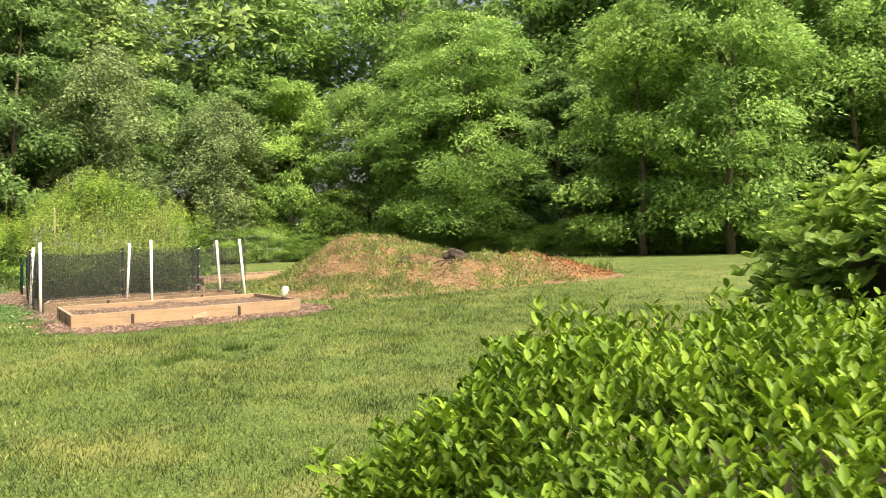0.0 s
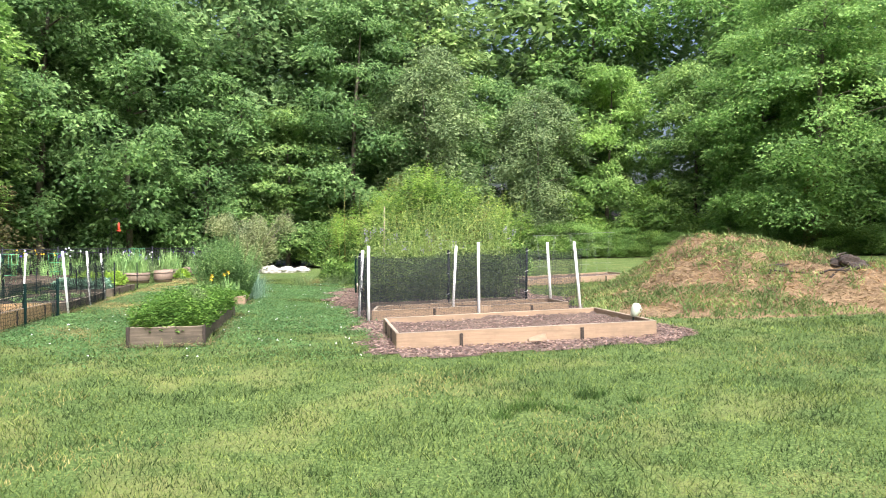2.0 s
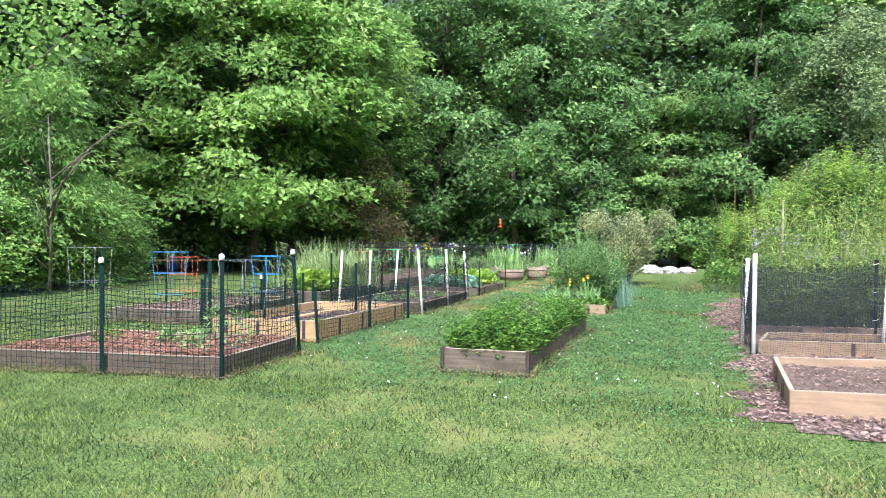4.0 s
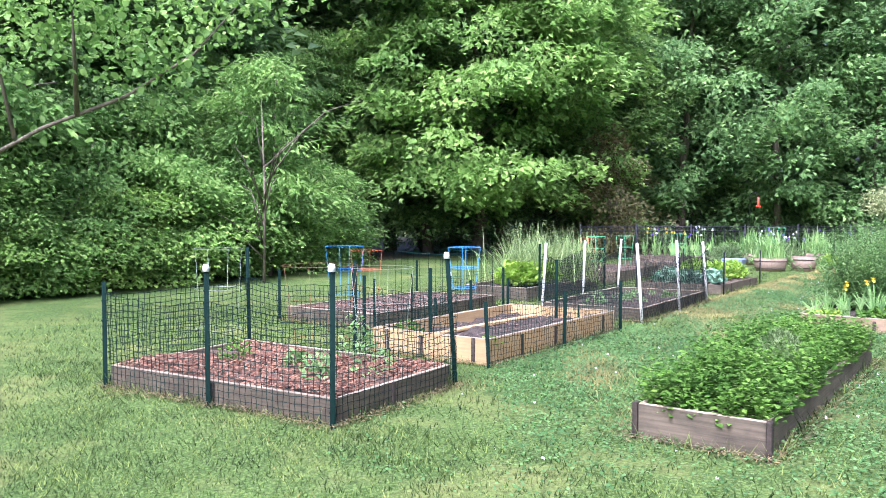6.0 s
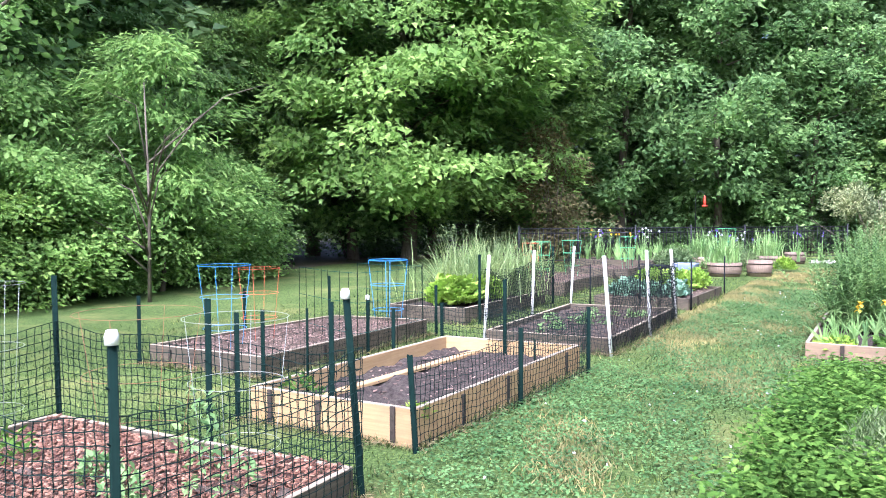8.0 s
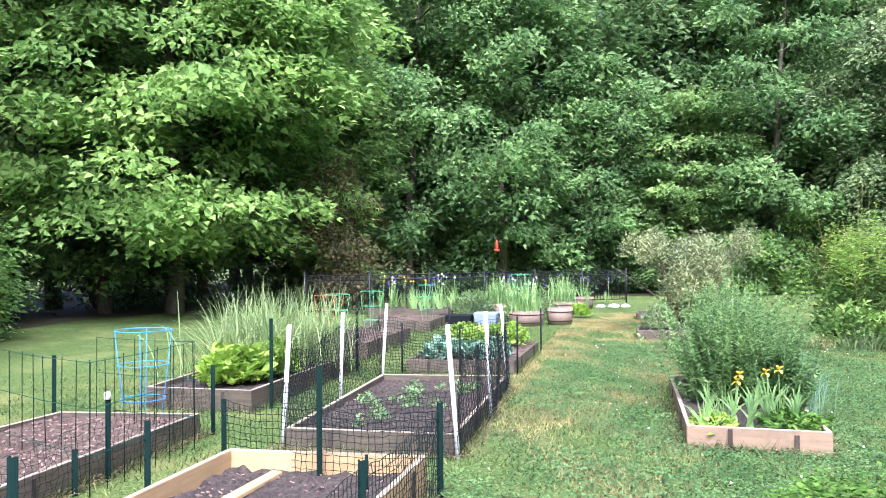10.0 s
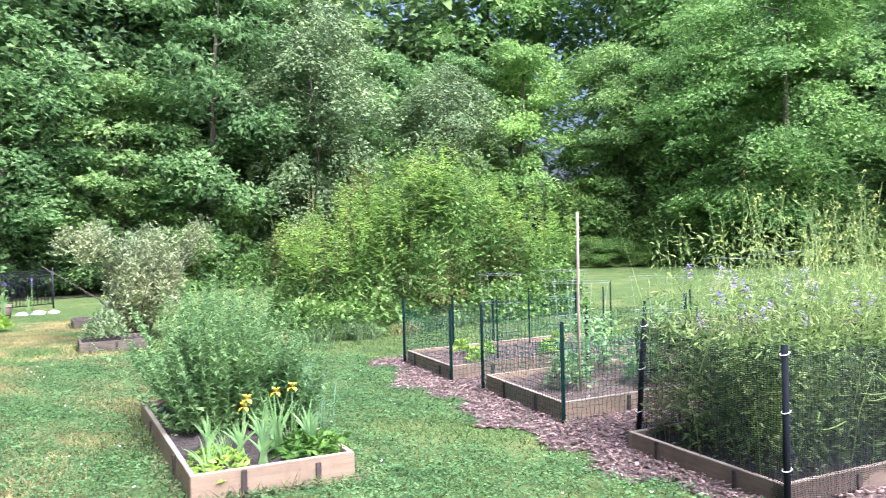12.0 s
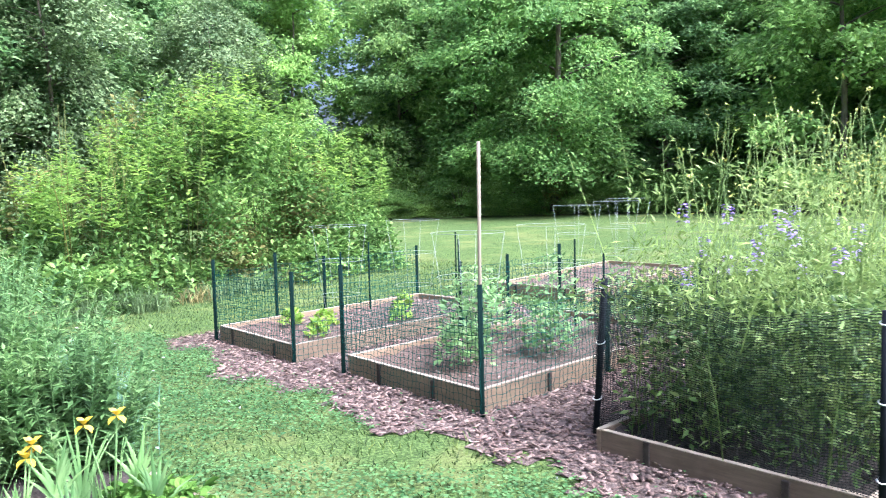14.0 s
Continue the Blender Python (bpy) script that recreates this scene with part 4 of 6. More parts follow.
def fence(label, posts, h, mat_post, mat_net, nets, cap=(), post_kind="u", lean=None, group="garden fences", net_label="", ties=False):
    """posts: ground points; nets: pairs of post numbers with their net settings."""
    cx, cy = posts[0]
    t = thing("garden_fence", cx, cy, gz(cx, cy), label, "fence", group)
    for i, (x, y) in enumerate(posts):
        ln = lean[i] if lean else (0, 0)
        hh = h[i] if isinstance(h, (list, tuple)) else h
        if post_kind == "u":
            po = part("post", u_post(x, y, hh, 0.022, ln), mat_post, t)
        else:
            po = smooth(part("post", Geo().add(*rod(x, y, gz(x, y) - 0.1, gz(x, y) + hh, post_kind, 8, ln)), mat_post, t))
        if i in cap:
            zc = gz(x, y) + hh
            part("cap", Geo().add(*tube([(x + ln[0], y + ln[1], zc - 0.045), (x + ln[0], y + ln[1], zc - 0.01), (x + ln[0], y + ln[1], zc + 0.012)], (0.027, 0.027, 0.019), 10)), CAP, po, "white plastic cap")
        if ties:
            for f in (0.25, 0.6, 0.95):
                zc = gz(x, y) + hh * f
                a = np.linspace(0, 2 * math.pi, 11)[:-1]
                ring = np.column_stack([x + ln[0] * f + 0.029 * np.cos(a), y + ln[1] * f + 0.029 * np.sin(a), zc + 0.01 * np.cos(a)])
                part("tie", Geo().add(*tube(ring, 0.004, 4, True)), CAP, po, "white plastic tie")
    for i, j, kw in nets:
        part("netting", netting(posts[i], posts[j], **kw), mat_net, t, net_label)
    return t


# mulched bed: green posts with white caps and a dark plastic net
P1 = [(-5.96, 11.10), (-4.62, 11.20), (-3.34, 11.31), (-3.34, 12.86), (-4.5, 12.81), (-5.95, 12.73)]
n1 = dict(h0=0.03, h1=0.86, top_sag=0.06, cell_x=0.056, cell_z=0.056, r=0.0031, wob=0.006)
fence("green metal posts with white caps and dark plastic netting", P1, [0.96, 1.14, 1.18, 1.18, 1.08, 1.18], POST_GREEN, NET_GREEN,
      [(0, 1, n1), (1, 2, n1), (2, 3, n1), (3, 4, n1), (4, 5, n1), (5, 0, n1)], (1, 2, 3), lean=[(0, 0), (-0.01, 0), (0, 0), (-0.07, -0.05), (0, 0), (-0.03, 0)])
# new timber bed: low net with short dark posts
P2 = [(-3.55, 13.73), (-3.49, 15.24), (-3.46, 16.77), (-5.22, 16.84), (-5.2, 15.85), (-5.2, 13.72), (-4.35, 16.68), (-4.45, 13.95)]
n2 = dict(h0=0.0, h1=0.62, top_sag=0.04, cell_x=0.052, cell_z=0.052, r=0.0028, wob=0.007)
fence("short dark posts with low plastic netting round the new bed", P2, [0.66, 0.66, 0.68, 0.62, 0.66, 0.85, 0.93, 0.95], POST_GREEN, NET_GREEN,
      [(0, 1, n2), (1, 2, n2), (2, 6, n2), (6, 3, n2)], lean=[(-0.05, 0.0), (0, 0), (0, 0), (0, 0), (0, 0), (0, 0), (0, 0), (0, 0)])
# white stakes round the seedling bed
P3 = [(-3.56, 17.81), (-3.57, 19.42), (-3.68, 21.22), (-5.40, 21.2), (-5.36, 19.6), (-5.21, 17.84)]
n3 = dict(h0=0.05, h1=0.95, top_sag=0.12, cell_x=0.04, cell_z=0.045, r=0.003, wob=0.014)
fence("white stakes with thin black netting round the seedling bed", P3, [1.14, 1.14, 1.08, 1.10, 1.10, 1.11], POST_WHITE, NET_BLACK,
      [(0, 1, n3), (1, 2, n3), (2, 3, n3), (3, 4, n3), (4, 5, n3), (5, 0, dict(n3, h1=0.6))], post_kind=0.021,
      lean=[(-0.09, -0.02), (-0.06, -0.02), (-0.09, -0.03), (0.07, 0.02), (0.04, 0.01), (0.06, 0.03)])
# cabbage bed
P4 = [(-3.76, 22.5), (-3.74, 25.2), (-5.45, 22.3), (-5.4, 25.05), (-4.6, 22.42)]
fence("thin black stakes at the cabbage bed", P4, [0.85, 0.8, 0.75, 0.8, 0.7], POST_BLACK, NET_BLACK, [], post_kind=0.014)
# netted climbing plants: dense black net, black posts
PR = [(1.66, 16.49), (3.25, 16.40), (4.66, 16.18), (4.85, 17.95), (2.03, 18.3), (3.4, 18.1)]
nr = dict(h0=0.0, h1=1.06, top_sag=0.03, cell_x=0.022, cell_z=0.0145, r=0.0018, rv=0.0012, wob=0.012, nodes=0)
fence("black posts wrapped in dense black netting", PR, [1.06, 1.06, 1.05, 1.0, 1.06, 1.0], POST_BLACK, NET_BLACK,
      [(0, 1, dict(nr, top_sag=0.1)), (1, 2, dict(nr, top_sag=0.05)), (2, 3, nr), (3, 5, nr), (5, 4, nr), (4, 0, dict(nr, top_sag=0.09))], post_kind=0.022, ties=True, lean=[(0, 0), (0.01, 0), (0.02, 0), (0, 0), (0.06, -0.05), (0, 0)])
# tomato and seedling beds: green mesh
PT = [(1.88, 19.16), (2.06, 21.0), (5.02, 20.7), (4.9, 18.92), (3.4, 19.05), (3.5, 20.86)]
nt = dict(h0=0.02, h1=0.78, top_sag=0.03, cell_x=0.05, cell_z=0.055, r=0.0024, wob=0.01)
fence("dark green posts with green mesh round the tomato bed", PT, [0.98, 1.02, 0.95, 0.95, 0.7, 0.9], POST_GREEN, NET_TEAL,
      [(0, 1, nt), (0, 4, nt), (4, 3, nt), (1, 5, dict(nt, h1=0.85)), (5, 2, dict(nt, h1=0.85)), (2, 3, nt)])
PS = [(2.02, 21.72), (2.16, 23.46), (5.08, 23.15), (5.0, 21.46), (3.6, 23.3), (2.95, 23.4)]
ns = dict(h0=0.02, h1=0.82, top_sag=0.03, cell_x=0.055, cell_z=0.055, r=0.0024, wob=0.01)
fence("dark green posts with green mesh round the seedling bed", PS, [0.92, 0.95, 0.85, 0.8, 0.85, 0.95], POST_GREEN, NET_TEAL,
      [(0, 1, ns), (1, 5, ns), (5, 4, ns), (4, 2, ns), (0, 3, dict(ns, h1=0.4))])
# white stakes and grey net round the second tan bed
PB = [(1.60, 14.56), (3.35, 14.52), (5.02, 14.40), (4.86, 15.36), (3.10, 15.36), (1.53, 15.46)]
nb = dict(h0=0.05, h1=1.02, top_sag=0.07, cell_x=0.026, cell_z=0.026, r=0.0017, wob=0.014, nodes=0)
fence("white stakes with fine grey netting round a tan bed", PB, [1.18, 1.18, 1.14, 1.14, 1.14, 1.11], POST_WHITE, NET_GREY,
      [(0, 1, nb), (1, 2, nb), (2, 3, nb), (3, 4, nb), (4, 5, nb), (5, 0, nb)], post_kind=0.023,
      lean=[(0.01, 0.0), (0.0, 0.0), (-0.11, 0.0), (-0.07, 0.0), (0.06, -0.06), (0.07, -0.06)])
# far left beds: slim stakes and wire
PL = [(-6.06, 14.88), (-6.05, 16.2), (-6.05, 16.56), (-7.8, 18.0), (-7.85, 16.4), (-7.85, 14.85), (-6.1, 18.15), (-6.14, 19.46), (-6.2, 22.4), (-7.95, 22.3)]
nl = dict(h0=0.02, h1=0.6, top_sag=0.05, cell_x=0.06, cell_z=0.06, r=0.002, wob=0.015)
fence("slim dark stakes with wire mesh along the outer beds", PL, [0.7, 0.34, 0.68, 0.75, 0.7, 0.75, 0.68, 1.03, 1.05, 1.0], POST_GREEN, NET_GREEN,
      [(0, 2, dict(nl, h1=0.5)), (2, 6, nl), (7, 8, dict(nl, h1=0.8))], (2,))


# tall panels of thin dark wire round the end of the outer bed
def wire_panels(corners, h):
    cx, cy = corners[0]
    t = thing("wire_panel_fence", cx, cy, gz(cx, cy), "tall folding panels of thin dark wire round a bed", "fence", "garden fences")
    for (x0, y0), (x1, y1) in zip(corners, corners[1:]):
        d = math.hypot(x1 - x0, y1 - y0)
        k = max(3, int(d / 0.2))
        for i in range(k + 1):
            f = i / k
            x, y = x0 + (x1 - x0) * f, y0 + (y1 - y0) * f
            part("wire", Geo().add(*rod(x, y, gz(x, y) - 0.05, gz(x, y) + h + rng.uniform(-0.01, 0.01), 0.0035, 5, tuple(rng.normal(0, 0.012, 2)))), POST_GREEN, t)
        for f in (0.3, 0.65, 0.99):
            part("cross_wire", Geo().add(*tube([(x0, y0, gz(x0, y0) + h * f), ((x0 + x1) / 2, (y0 + y1) / 2, gz(x0, y0) + h * f - 0.012), (x1, y1, gz(x1, y1) + h * f)], 0.003, 5)), NET_TEAL, t)
    return t


wire_panels([(-7.25, 16.75), (-5.92, 16.2), (-5.95, 17.6), (-7.1, 17.75)], 0.98)


# ---- black railing at the back ----
def railing():
    a, b = np.array([-11.5, 32.2]), np.array([-2.4, 40.6])
    t = thing("railing", a[0], a[1], gz(*a), "black metal railing behind the irises", "railing")
    d = np.linalg.norm(b - a)
    for i in range(7):
        x, y = a + (b - a) * i / 6
        part("post", Geo().add(*rod(x, y, gz(x, y) - 0.1, gz(x, y) + 1.3, 0.03, 6)), FENCE_BLACK, t)
    for h in (0.15, 1.05, 1.2):
        part("rail", Geo().add(*tube([(*a, gz(*a) + h), (*b, gz(*b) + h)], 0.018, 4)), FENCE_BLACK, t)
    for i in range(int(d / 0.13)):
        x, y = a + (b - a) * (i + 0.5) / int(d / 0.13)
        part("bar", Geo().add(*rod(x, y, gz(x, y) + 0.15, gz(x, y) + 1.2, 0.009, 4)), FENCE_BLACK, t)


railing()


# ---- wire cages ----
def cage(x, y, h, r0, r1, mat, label, rings=3, legs=4, tilt=(0, 0), base=0.0, wire=0.004):
    """A cone of wire: legs run up through rings that widen towards the top."""
    z = gz(x, y) + base
    t = thing("tomato_cage", x, y, z, label, "plant cage", "plant cages")
    a = np.linspace(0, 2 * math.pi, 19)[:-1]
    for k in range(rings):
        f = 1 - k * 0.36 * 3 / max(rings, 3)
        r = r0 + (r1 - r0) * f
        part("ring", Geo().add(*tube(np.column_stack([x + tilt[0] * f + r * np.cos(a), y + tilt[1] * f + r * np.sin(a), np.full(18, z + h * f)]), wire * 1.1, 5, True)), mat, t)
    for k in range(legs):
        b = 0.5 + k * 2 * math.pi / legs
        part("leg", Geo().add(*tube([(x + r0 * 0.8 * math.cos(b), y + r0 * 0.8 * math.sin(b), z - 0.08), (x + tilt[0] + r1 * math.cos(b), y + tilt[1] + r1 * math.sin(b), z + h)], wire, 5)), mat, t)
    return t


cage(-6.75, 15.05, 0.9, 0.2, 0.27, CAGE_BLUE, "blue wire tomato cage in the outer bed", base=0.2, wire=0.0025)
cage(-7.05, 18.4, 0.98, 0.2, 0.28, CAGE_BLUE, "blue wire tomato cage standing between two beds", wire=0.0055)
cage(-7.4, 24.6, 0.8, 0.15, 0.22, CAGE_GREEN, "green wire tomato cage in a weathered bed", base=0.25)
cage(-7.2, 25.9, 0.8, 0.15, 0.22, CAGE_GREEN, "green wire tomato cage in a weathered bed", base=0.25)
cage(-7.9, 25.2, 0.75, 0.15, 0.2, CAGE_RED, "orange-red wire tomato cage in a weathered bed", base=0.25)
cage(-7.0, 29.4, 0.8, 0.15, 0.22, CAGE_GREEN, "green wire tomato cage in a weathered bed", base=0.25)
cage(-5.4, 34.2, 1.1, 0.2, 0.3, CAGE_GREEN, "green wire cage behind the barrels", base=0.1)
cage(-3.72, 12.3, 0.92, 0.2, 0.27, CAGE_STEEL, "galvanised wire cage in the mulched bed", 3, base=0.16, wire=0.0014)
cage(-4.35, 12.2, 0.92, 0.22, 0.34, CAGE_RUST, "rusty wire cage in the mulched bed", 3, base=0.16, wire=0.0014)
cage(-7.2, 16.0, 0.8, 0.2, 0.24, CAGE_RED, "orange-red wire tomato cage in the outer bed", base=0.2, wire=0.0022)
cage(-5.45, 11.95, 1.05, 0.2, 0.23, CAGE_STEEL, "straight-sided galvanised wire cage in the mulched bed", 3, base=0.16, wire=0.0014)
for i, (x, y) in enumerate([(2.9, 20.2), (3.9, 20.0), (3.3, 22.6), (4.3, 22.4), (7.0, 21.8), (7.9, 21.7), (8.6, 21.9)]):
    cage(x, y, 1.12, 0.2, 0.34, CAGE_STEEL, "galvanised wire tomato cage in a tan bed", 3, base=0.14, wire=0.0018)


# ---- free-standing stakes, pole, feeder ----
lone("pole", Geo().add(*tube([(2.5, 19.7, gz(2.5, 19.7) - 0.1), (2.49, 19.7, 1.1), (2.495, 19.69, 2.1)], 0.015, 8)), WOOD_POLE, "tall bare wooden pole in the tomato bed", "pole")
for i, (x, y, h) in enumerate([(3.9, 19.4, 1.0), (4.6, 20.2, 1.05), (3.0, 22.2, 1.0), (4.0, 22.9, 1.0), (4.7, 22.0, 1.0), (5.5, 22.8, 1.0), (-3.9, 16.45, 0.36), (-4.9, 14.2, 0.85)]):
    lone("plant_stake", Geo().add(*rod(x, y, gz(x, y) - 0.05, gz(x, y) + h, 0.011, 6)), POST_GREEN, "slim dark green plant stake", "stake", "plant stakes")
ft = thing("hanging_feeder", -6.55, 36.6, gz(-6.55, 36.6), "red hanging bird feeder on a dark hook", "bird feeder")
a = np.linspace(0, math.pi, 9)
hook = [(-6.85, 36.6, gz(-6.85, 36.6) - 0.1), (-6.85, 36.6, 2.3)] + [(-6.70 - 0.15 * math.cos(q), 36.6, 2.35 + 0.15 * math.sin(q)) for q in a]
part("hook", Geo().add(*tube(hook, 0.012, 6)), FENCE_BLACK, ft)
part("bottle", Geo().add(*tube([(-6.55, 36.6, 2.34), (-6.55, 36.6, 2.26), (-6.55, 36.6, 2.1), (-6.55, 36.6, 2.02)], (0.015, 0.045, 0.05, 0.035), 12)), RED, ft)
part("tray", Geo().add(*tube([(-6.55, 36.6, 2.02), (-6.55, 36.6, 1.98), (-6.55, 36.6, 1.95)], (0.085, 0.1, 0.06), 14)), RED, ft, "red feeding tray")


# ---- pots, barrels, bins, stones ----
def pot(x, y, r, h, mat, label, hoops=True, group="planters"):
    z = gz(x, y)
    t = thing("planter", x, y, z, label, "planter", group)
    smooth(part("body", Geo().add(*tube([(x, y, z), (x, y, z + h * 0.5), (x, y, z + h), (x, y, z + h - 0.001), (x, y, z + h - 0.06)], (r * 0.86, r * 0.98, r, r * 0.9, r * 0.88), 20)), mat, t))
    if hoops:
        a = np.linspace(0, 2 * math.pi, 25)[:-1]
        for f in (0.25, 0.8):
            rr = r * (0.86 + 0.24 * min(f, 0.5)) + 0.012
            part("hoop", Geo().add(*tube(np.column_stack([x + rr * np.cos(a), y + rr * np.sin(a), np.full(24, z + h * f)]), 0.012, 4, True)), WOOD_DARK, t, "dark metal hoop")
    part("soil", Geo().add(*tube([(x, y, z + h - 0.06), (x, y, z + h - 0.03)], (r * 0.86, r * 0.8), 16)), SOIL, t)
    return t


pot(-4.75, 30.6, 0.44, 0.36, BARREL, "half-barrel planter of weathered wood")
pot(-3.95, 31.0, 0.33, 0.42, BARREL, "wooden barrel planter with rosy soil")
pot(-3.75, 37.2, 0.33, 0.38, BARREL, "small round planter by the path")
pot(-5.9, 33.4, 0.4, 0.36, TERRA, "pale round planter among the irises", False)
pot(-4.2, 34.4, 0.4, 0.38, BARREL, "half-barrel planter behind the path", True)
part("bin", hexa([(-6.0, 30.3, 0.03), (-5.5, 30.35, 0.03), (-5.5, 30.8, 0.03), (-6.0, 30.75, 0.03), (-6.05, 30.25, 0.36), (-5.45, 30.3, 0.36), (-5.45, 30.85, 0.36), (-6.05, 30.8, 0.36)], 0.02), BLUE, None)
tagged(bpy.data.objects["bin"], "faded blue plastic bin on the grass", "bin")
part("trough", hexa([(-7.0, 30.5, 0.03), (-6.2, 30.6, 0.03), (-6.2, 31.0, 0.03), (-7.0, 30.9, 0.03), (-7.05, 30.45, 0.28), (-6.15, 30.55, 0.28), (-6.15, 31.05, 0.28), (-7.05, 30.95, 0.28)], 0.02), POST_BLACK, None)
tagged(bpy.data.objects["trough"], "black plastic trough beside a blue bin", "trough")


def stone(x, y, s, label="pale rough stone beside the path"):
    bm = bmesh.new()
    bmesh.ops.create_icosphere(bm, subdivisions=3, radius=s)
    for v in bm.verts:
        v.co *= 1 + 0.35 * noise.noise(v.co * 2.0 / s + Vector((x, y, 0)))
        v.co.z *= 0.5
        v.co += Vector((x, y, gz(x, y) + s * 0.22))
    lone("stone", bm, STONE, label, "stone", "stones by the path")


for x, y, s in [(-0.5, 39.0, 0.5), (0.3, 39.5, 0.42), (1.0, 39.8, 0.38), (-3.2, 37.8, 0.16), (-2.8, 37.9, 0.18), (-2.4, 38.0, 0.15)]:
    stone(x, y, s)
# jug on a stick at the corner of the empty bed
JX, JY = 4.64, 11.7
jz = gz(JX, JY)
jt = thing("jug", JX, JY, jz, "translucent white plastic jug turned over a stake", "jug")
part("stake", Geo().add(*rod(JX, JY, jz - 0.05, jz + 0.3, 0.009, 6)), POST_GREEN, jt)
smooth(part("body", Geo().add(*tube([(JX, JY, jz + 0.2), (JX + 0.01, JY, jz + 0.23), (JX + 0.03, JY, jz + 0.29), (JX + 0.05, JY, jz + 0.35), (JX + 0.055, JY, jz + 0.37)], (0.018, 0.045, 0.056, 0.052, 0.03), 14)), JUG, jt))
a = np.linspace(-1.4, 1.4, 8)
part("handle", Geo().add(*tube(np.column_stack([JX + 0.03 + 0.085 * np.cos(a), np.full(8, JY), jz + 0.29 + 0.045 * np.sin(a)]), 0.009, 6)), JUG, jt)


# ---- compost mound ----
WAVES = [(rng.uniform(0, 6.28), 0.9 * 1.55 ** k, rng.uniform(0, 6.28), 0.085 * 0.74 ** k) for k in range(7) for _ in range(2)]


def rough_top(X, Y):
    """Height of the mound with its lumps and hollows."""
    h = mound_z(X, Y)
    b = 0.0
    for d, f, ph, amp in WAVES:
        b = b + amp * np.sin((X * math.cos(d) + Y * math.sin(d)) * f * 2 + ph + 0.8 * np.sin(Y * f * 0.7 + ph))
    return h + np.clip(h * 1.6, 0, 1) * b * 0.85


def mound_mesh():
    return grid_patch(5.0, 15.0, 10.4, 21.5, 0.09, lambda X, Y: G(X, Y) + rough_top(X, Y) + rng.normal(0, 0.012, X.shape), lambda x, y: mound_z(x, y) > -0.04)


mt = thing("mound", 9.2, 15.0, gz(9.2, 15.0), "grassy heap of dry straw and soil", "mound")
smooth(part("earth", mound_mesh(), DIRT, mt))


def on_mound(n, zmin=0.04):
    P = np.column_stack([rng.uniform(5.2, 14.0, n * 3), rng.uniform(10.6, 20.5, n * 3)])
    P = P[mound_z(P[:, 0], P[:, 1]) > zmin][:n]
    return np.column_stack([P, G(P[:, 0], P[:, 1]) + rough_top(P[:, 0], P[:, 1])])


def lying(P, lmin, lmax, w, up=0.12):
    n = len(P)
    D = np.column_stack([rng.normal(0, 1, (n, 2)), rng.normal(up, 0.24, n)])
    return leaf_quads(P + np.array([0, 0, 0.01]), D, rng.normal(0, 0.4, (n, 3)) + np.array([0, 0, 1]), rng.uniform(lmin, lmax, n), w)


P = on_mound(30000)
rusty = P[:, 0] + 0.5 * np.sin(P[:, 1] * 3) + rng.normal(0, 0.9, len(P)) > 10.6
tagged(part("straw", lying(P[~rusty], 0.04, 0.17, 0.012), STRAW, mt), "dry pale straw", kind="stuff")
R_ = np.vstack([P[rusty], on_mound(9000)])
R_ = R_[R_[:, 0] + 0.5 * np.sin(R_[:, 1] * 3) + rng.normal(0, 0.7, len(R_)) > 10.5]
tagged(part("leaf_litter", lying(R_, 0.05, 0.15, 0.026, 0.3), RUST, mt), "rust-brown leaf litter", kind="stuff")
P = on_mound(42000, 0.0)
patchy = np.sin(P[:, 0] * 1.9 + 1) * np.sin(P[:, 1] * 1.6) + 0.5 * np.sin(P[:, 0] * 4.1 + P[:, 1] * 3.3) + 0.3 * np.sin(P[:, 0] * 9 - P[:, 1] * 7)
keep = (patchy + rng.normal(0, 0.2, len(P)) > -0.2) & (P[:, 0] + rng.normal(0, 0.5, len(P)) < 10.8) | (P[:, 2] > 1.3) & (rng.uniform(0, 1, len(P)) < 0.5)
P = P[keep]
n = len(P)
D = np.column_stack([rng.normal(0, 0.8, (n, 2)), np.ones(n)])
tagged(part("weed_cover", leaf_quads(P, D, rng.normal(0, 0.6, (n, 3)) + np.array([0, 0, 0.5]), rng.uniform(0.04, 0.14, n), 0.018), WEED, mt), "patchy green weeds", kind="stuff")
bm = bmesh.new()
bmesh.ops.create_icosphere(bm, subdivisions=4, radius=0.24)
for v in bm.verts:
    v.co *= 1 + 0.55 * noise.noise(v.co * 4) + 0.25 * noise.noise(v.co * 13)
    v.co.x *= 1.25
    v.co.z *= 0.75
    v.co += Vector((9.35, 13.6, gz(9.35, 13.6) + float(rough_top(9.35, 13.6)) + 0.05))
stump = lone("log", bm, WOOD_DARK, "dark rotten stump on top of the mound", "stump")
for i in range(9):
    x, y = 8.7 + rng.normal(0, 0.45), 13.5 + rng.normal(0, 0.3)
    z, a = gz(x, y) + float(rough_top(x, y)) + 0.03, rng.uniform(-0.7, 0.7)
    dx, dy = 0.32 * math.cos(a), 0.32 * math.sin(a)
    lone("stick", Geo().add(*tube([(x - dx, y - dy, gz(x - dx, y - dy) + float(rough_top(x - dx, y - dy)) + 0.01), (x, y, z + 0.04), (x + dx, y + dy, z + rng.uniform(0.0, 0.12))], (0.02, 0.017, 0.008), 6)), WOOD_DARK, "dark broken stick lying on the mound", "stick", "sticks on the mound")


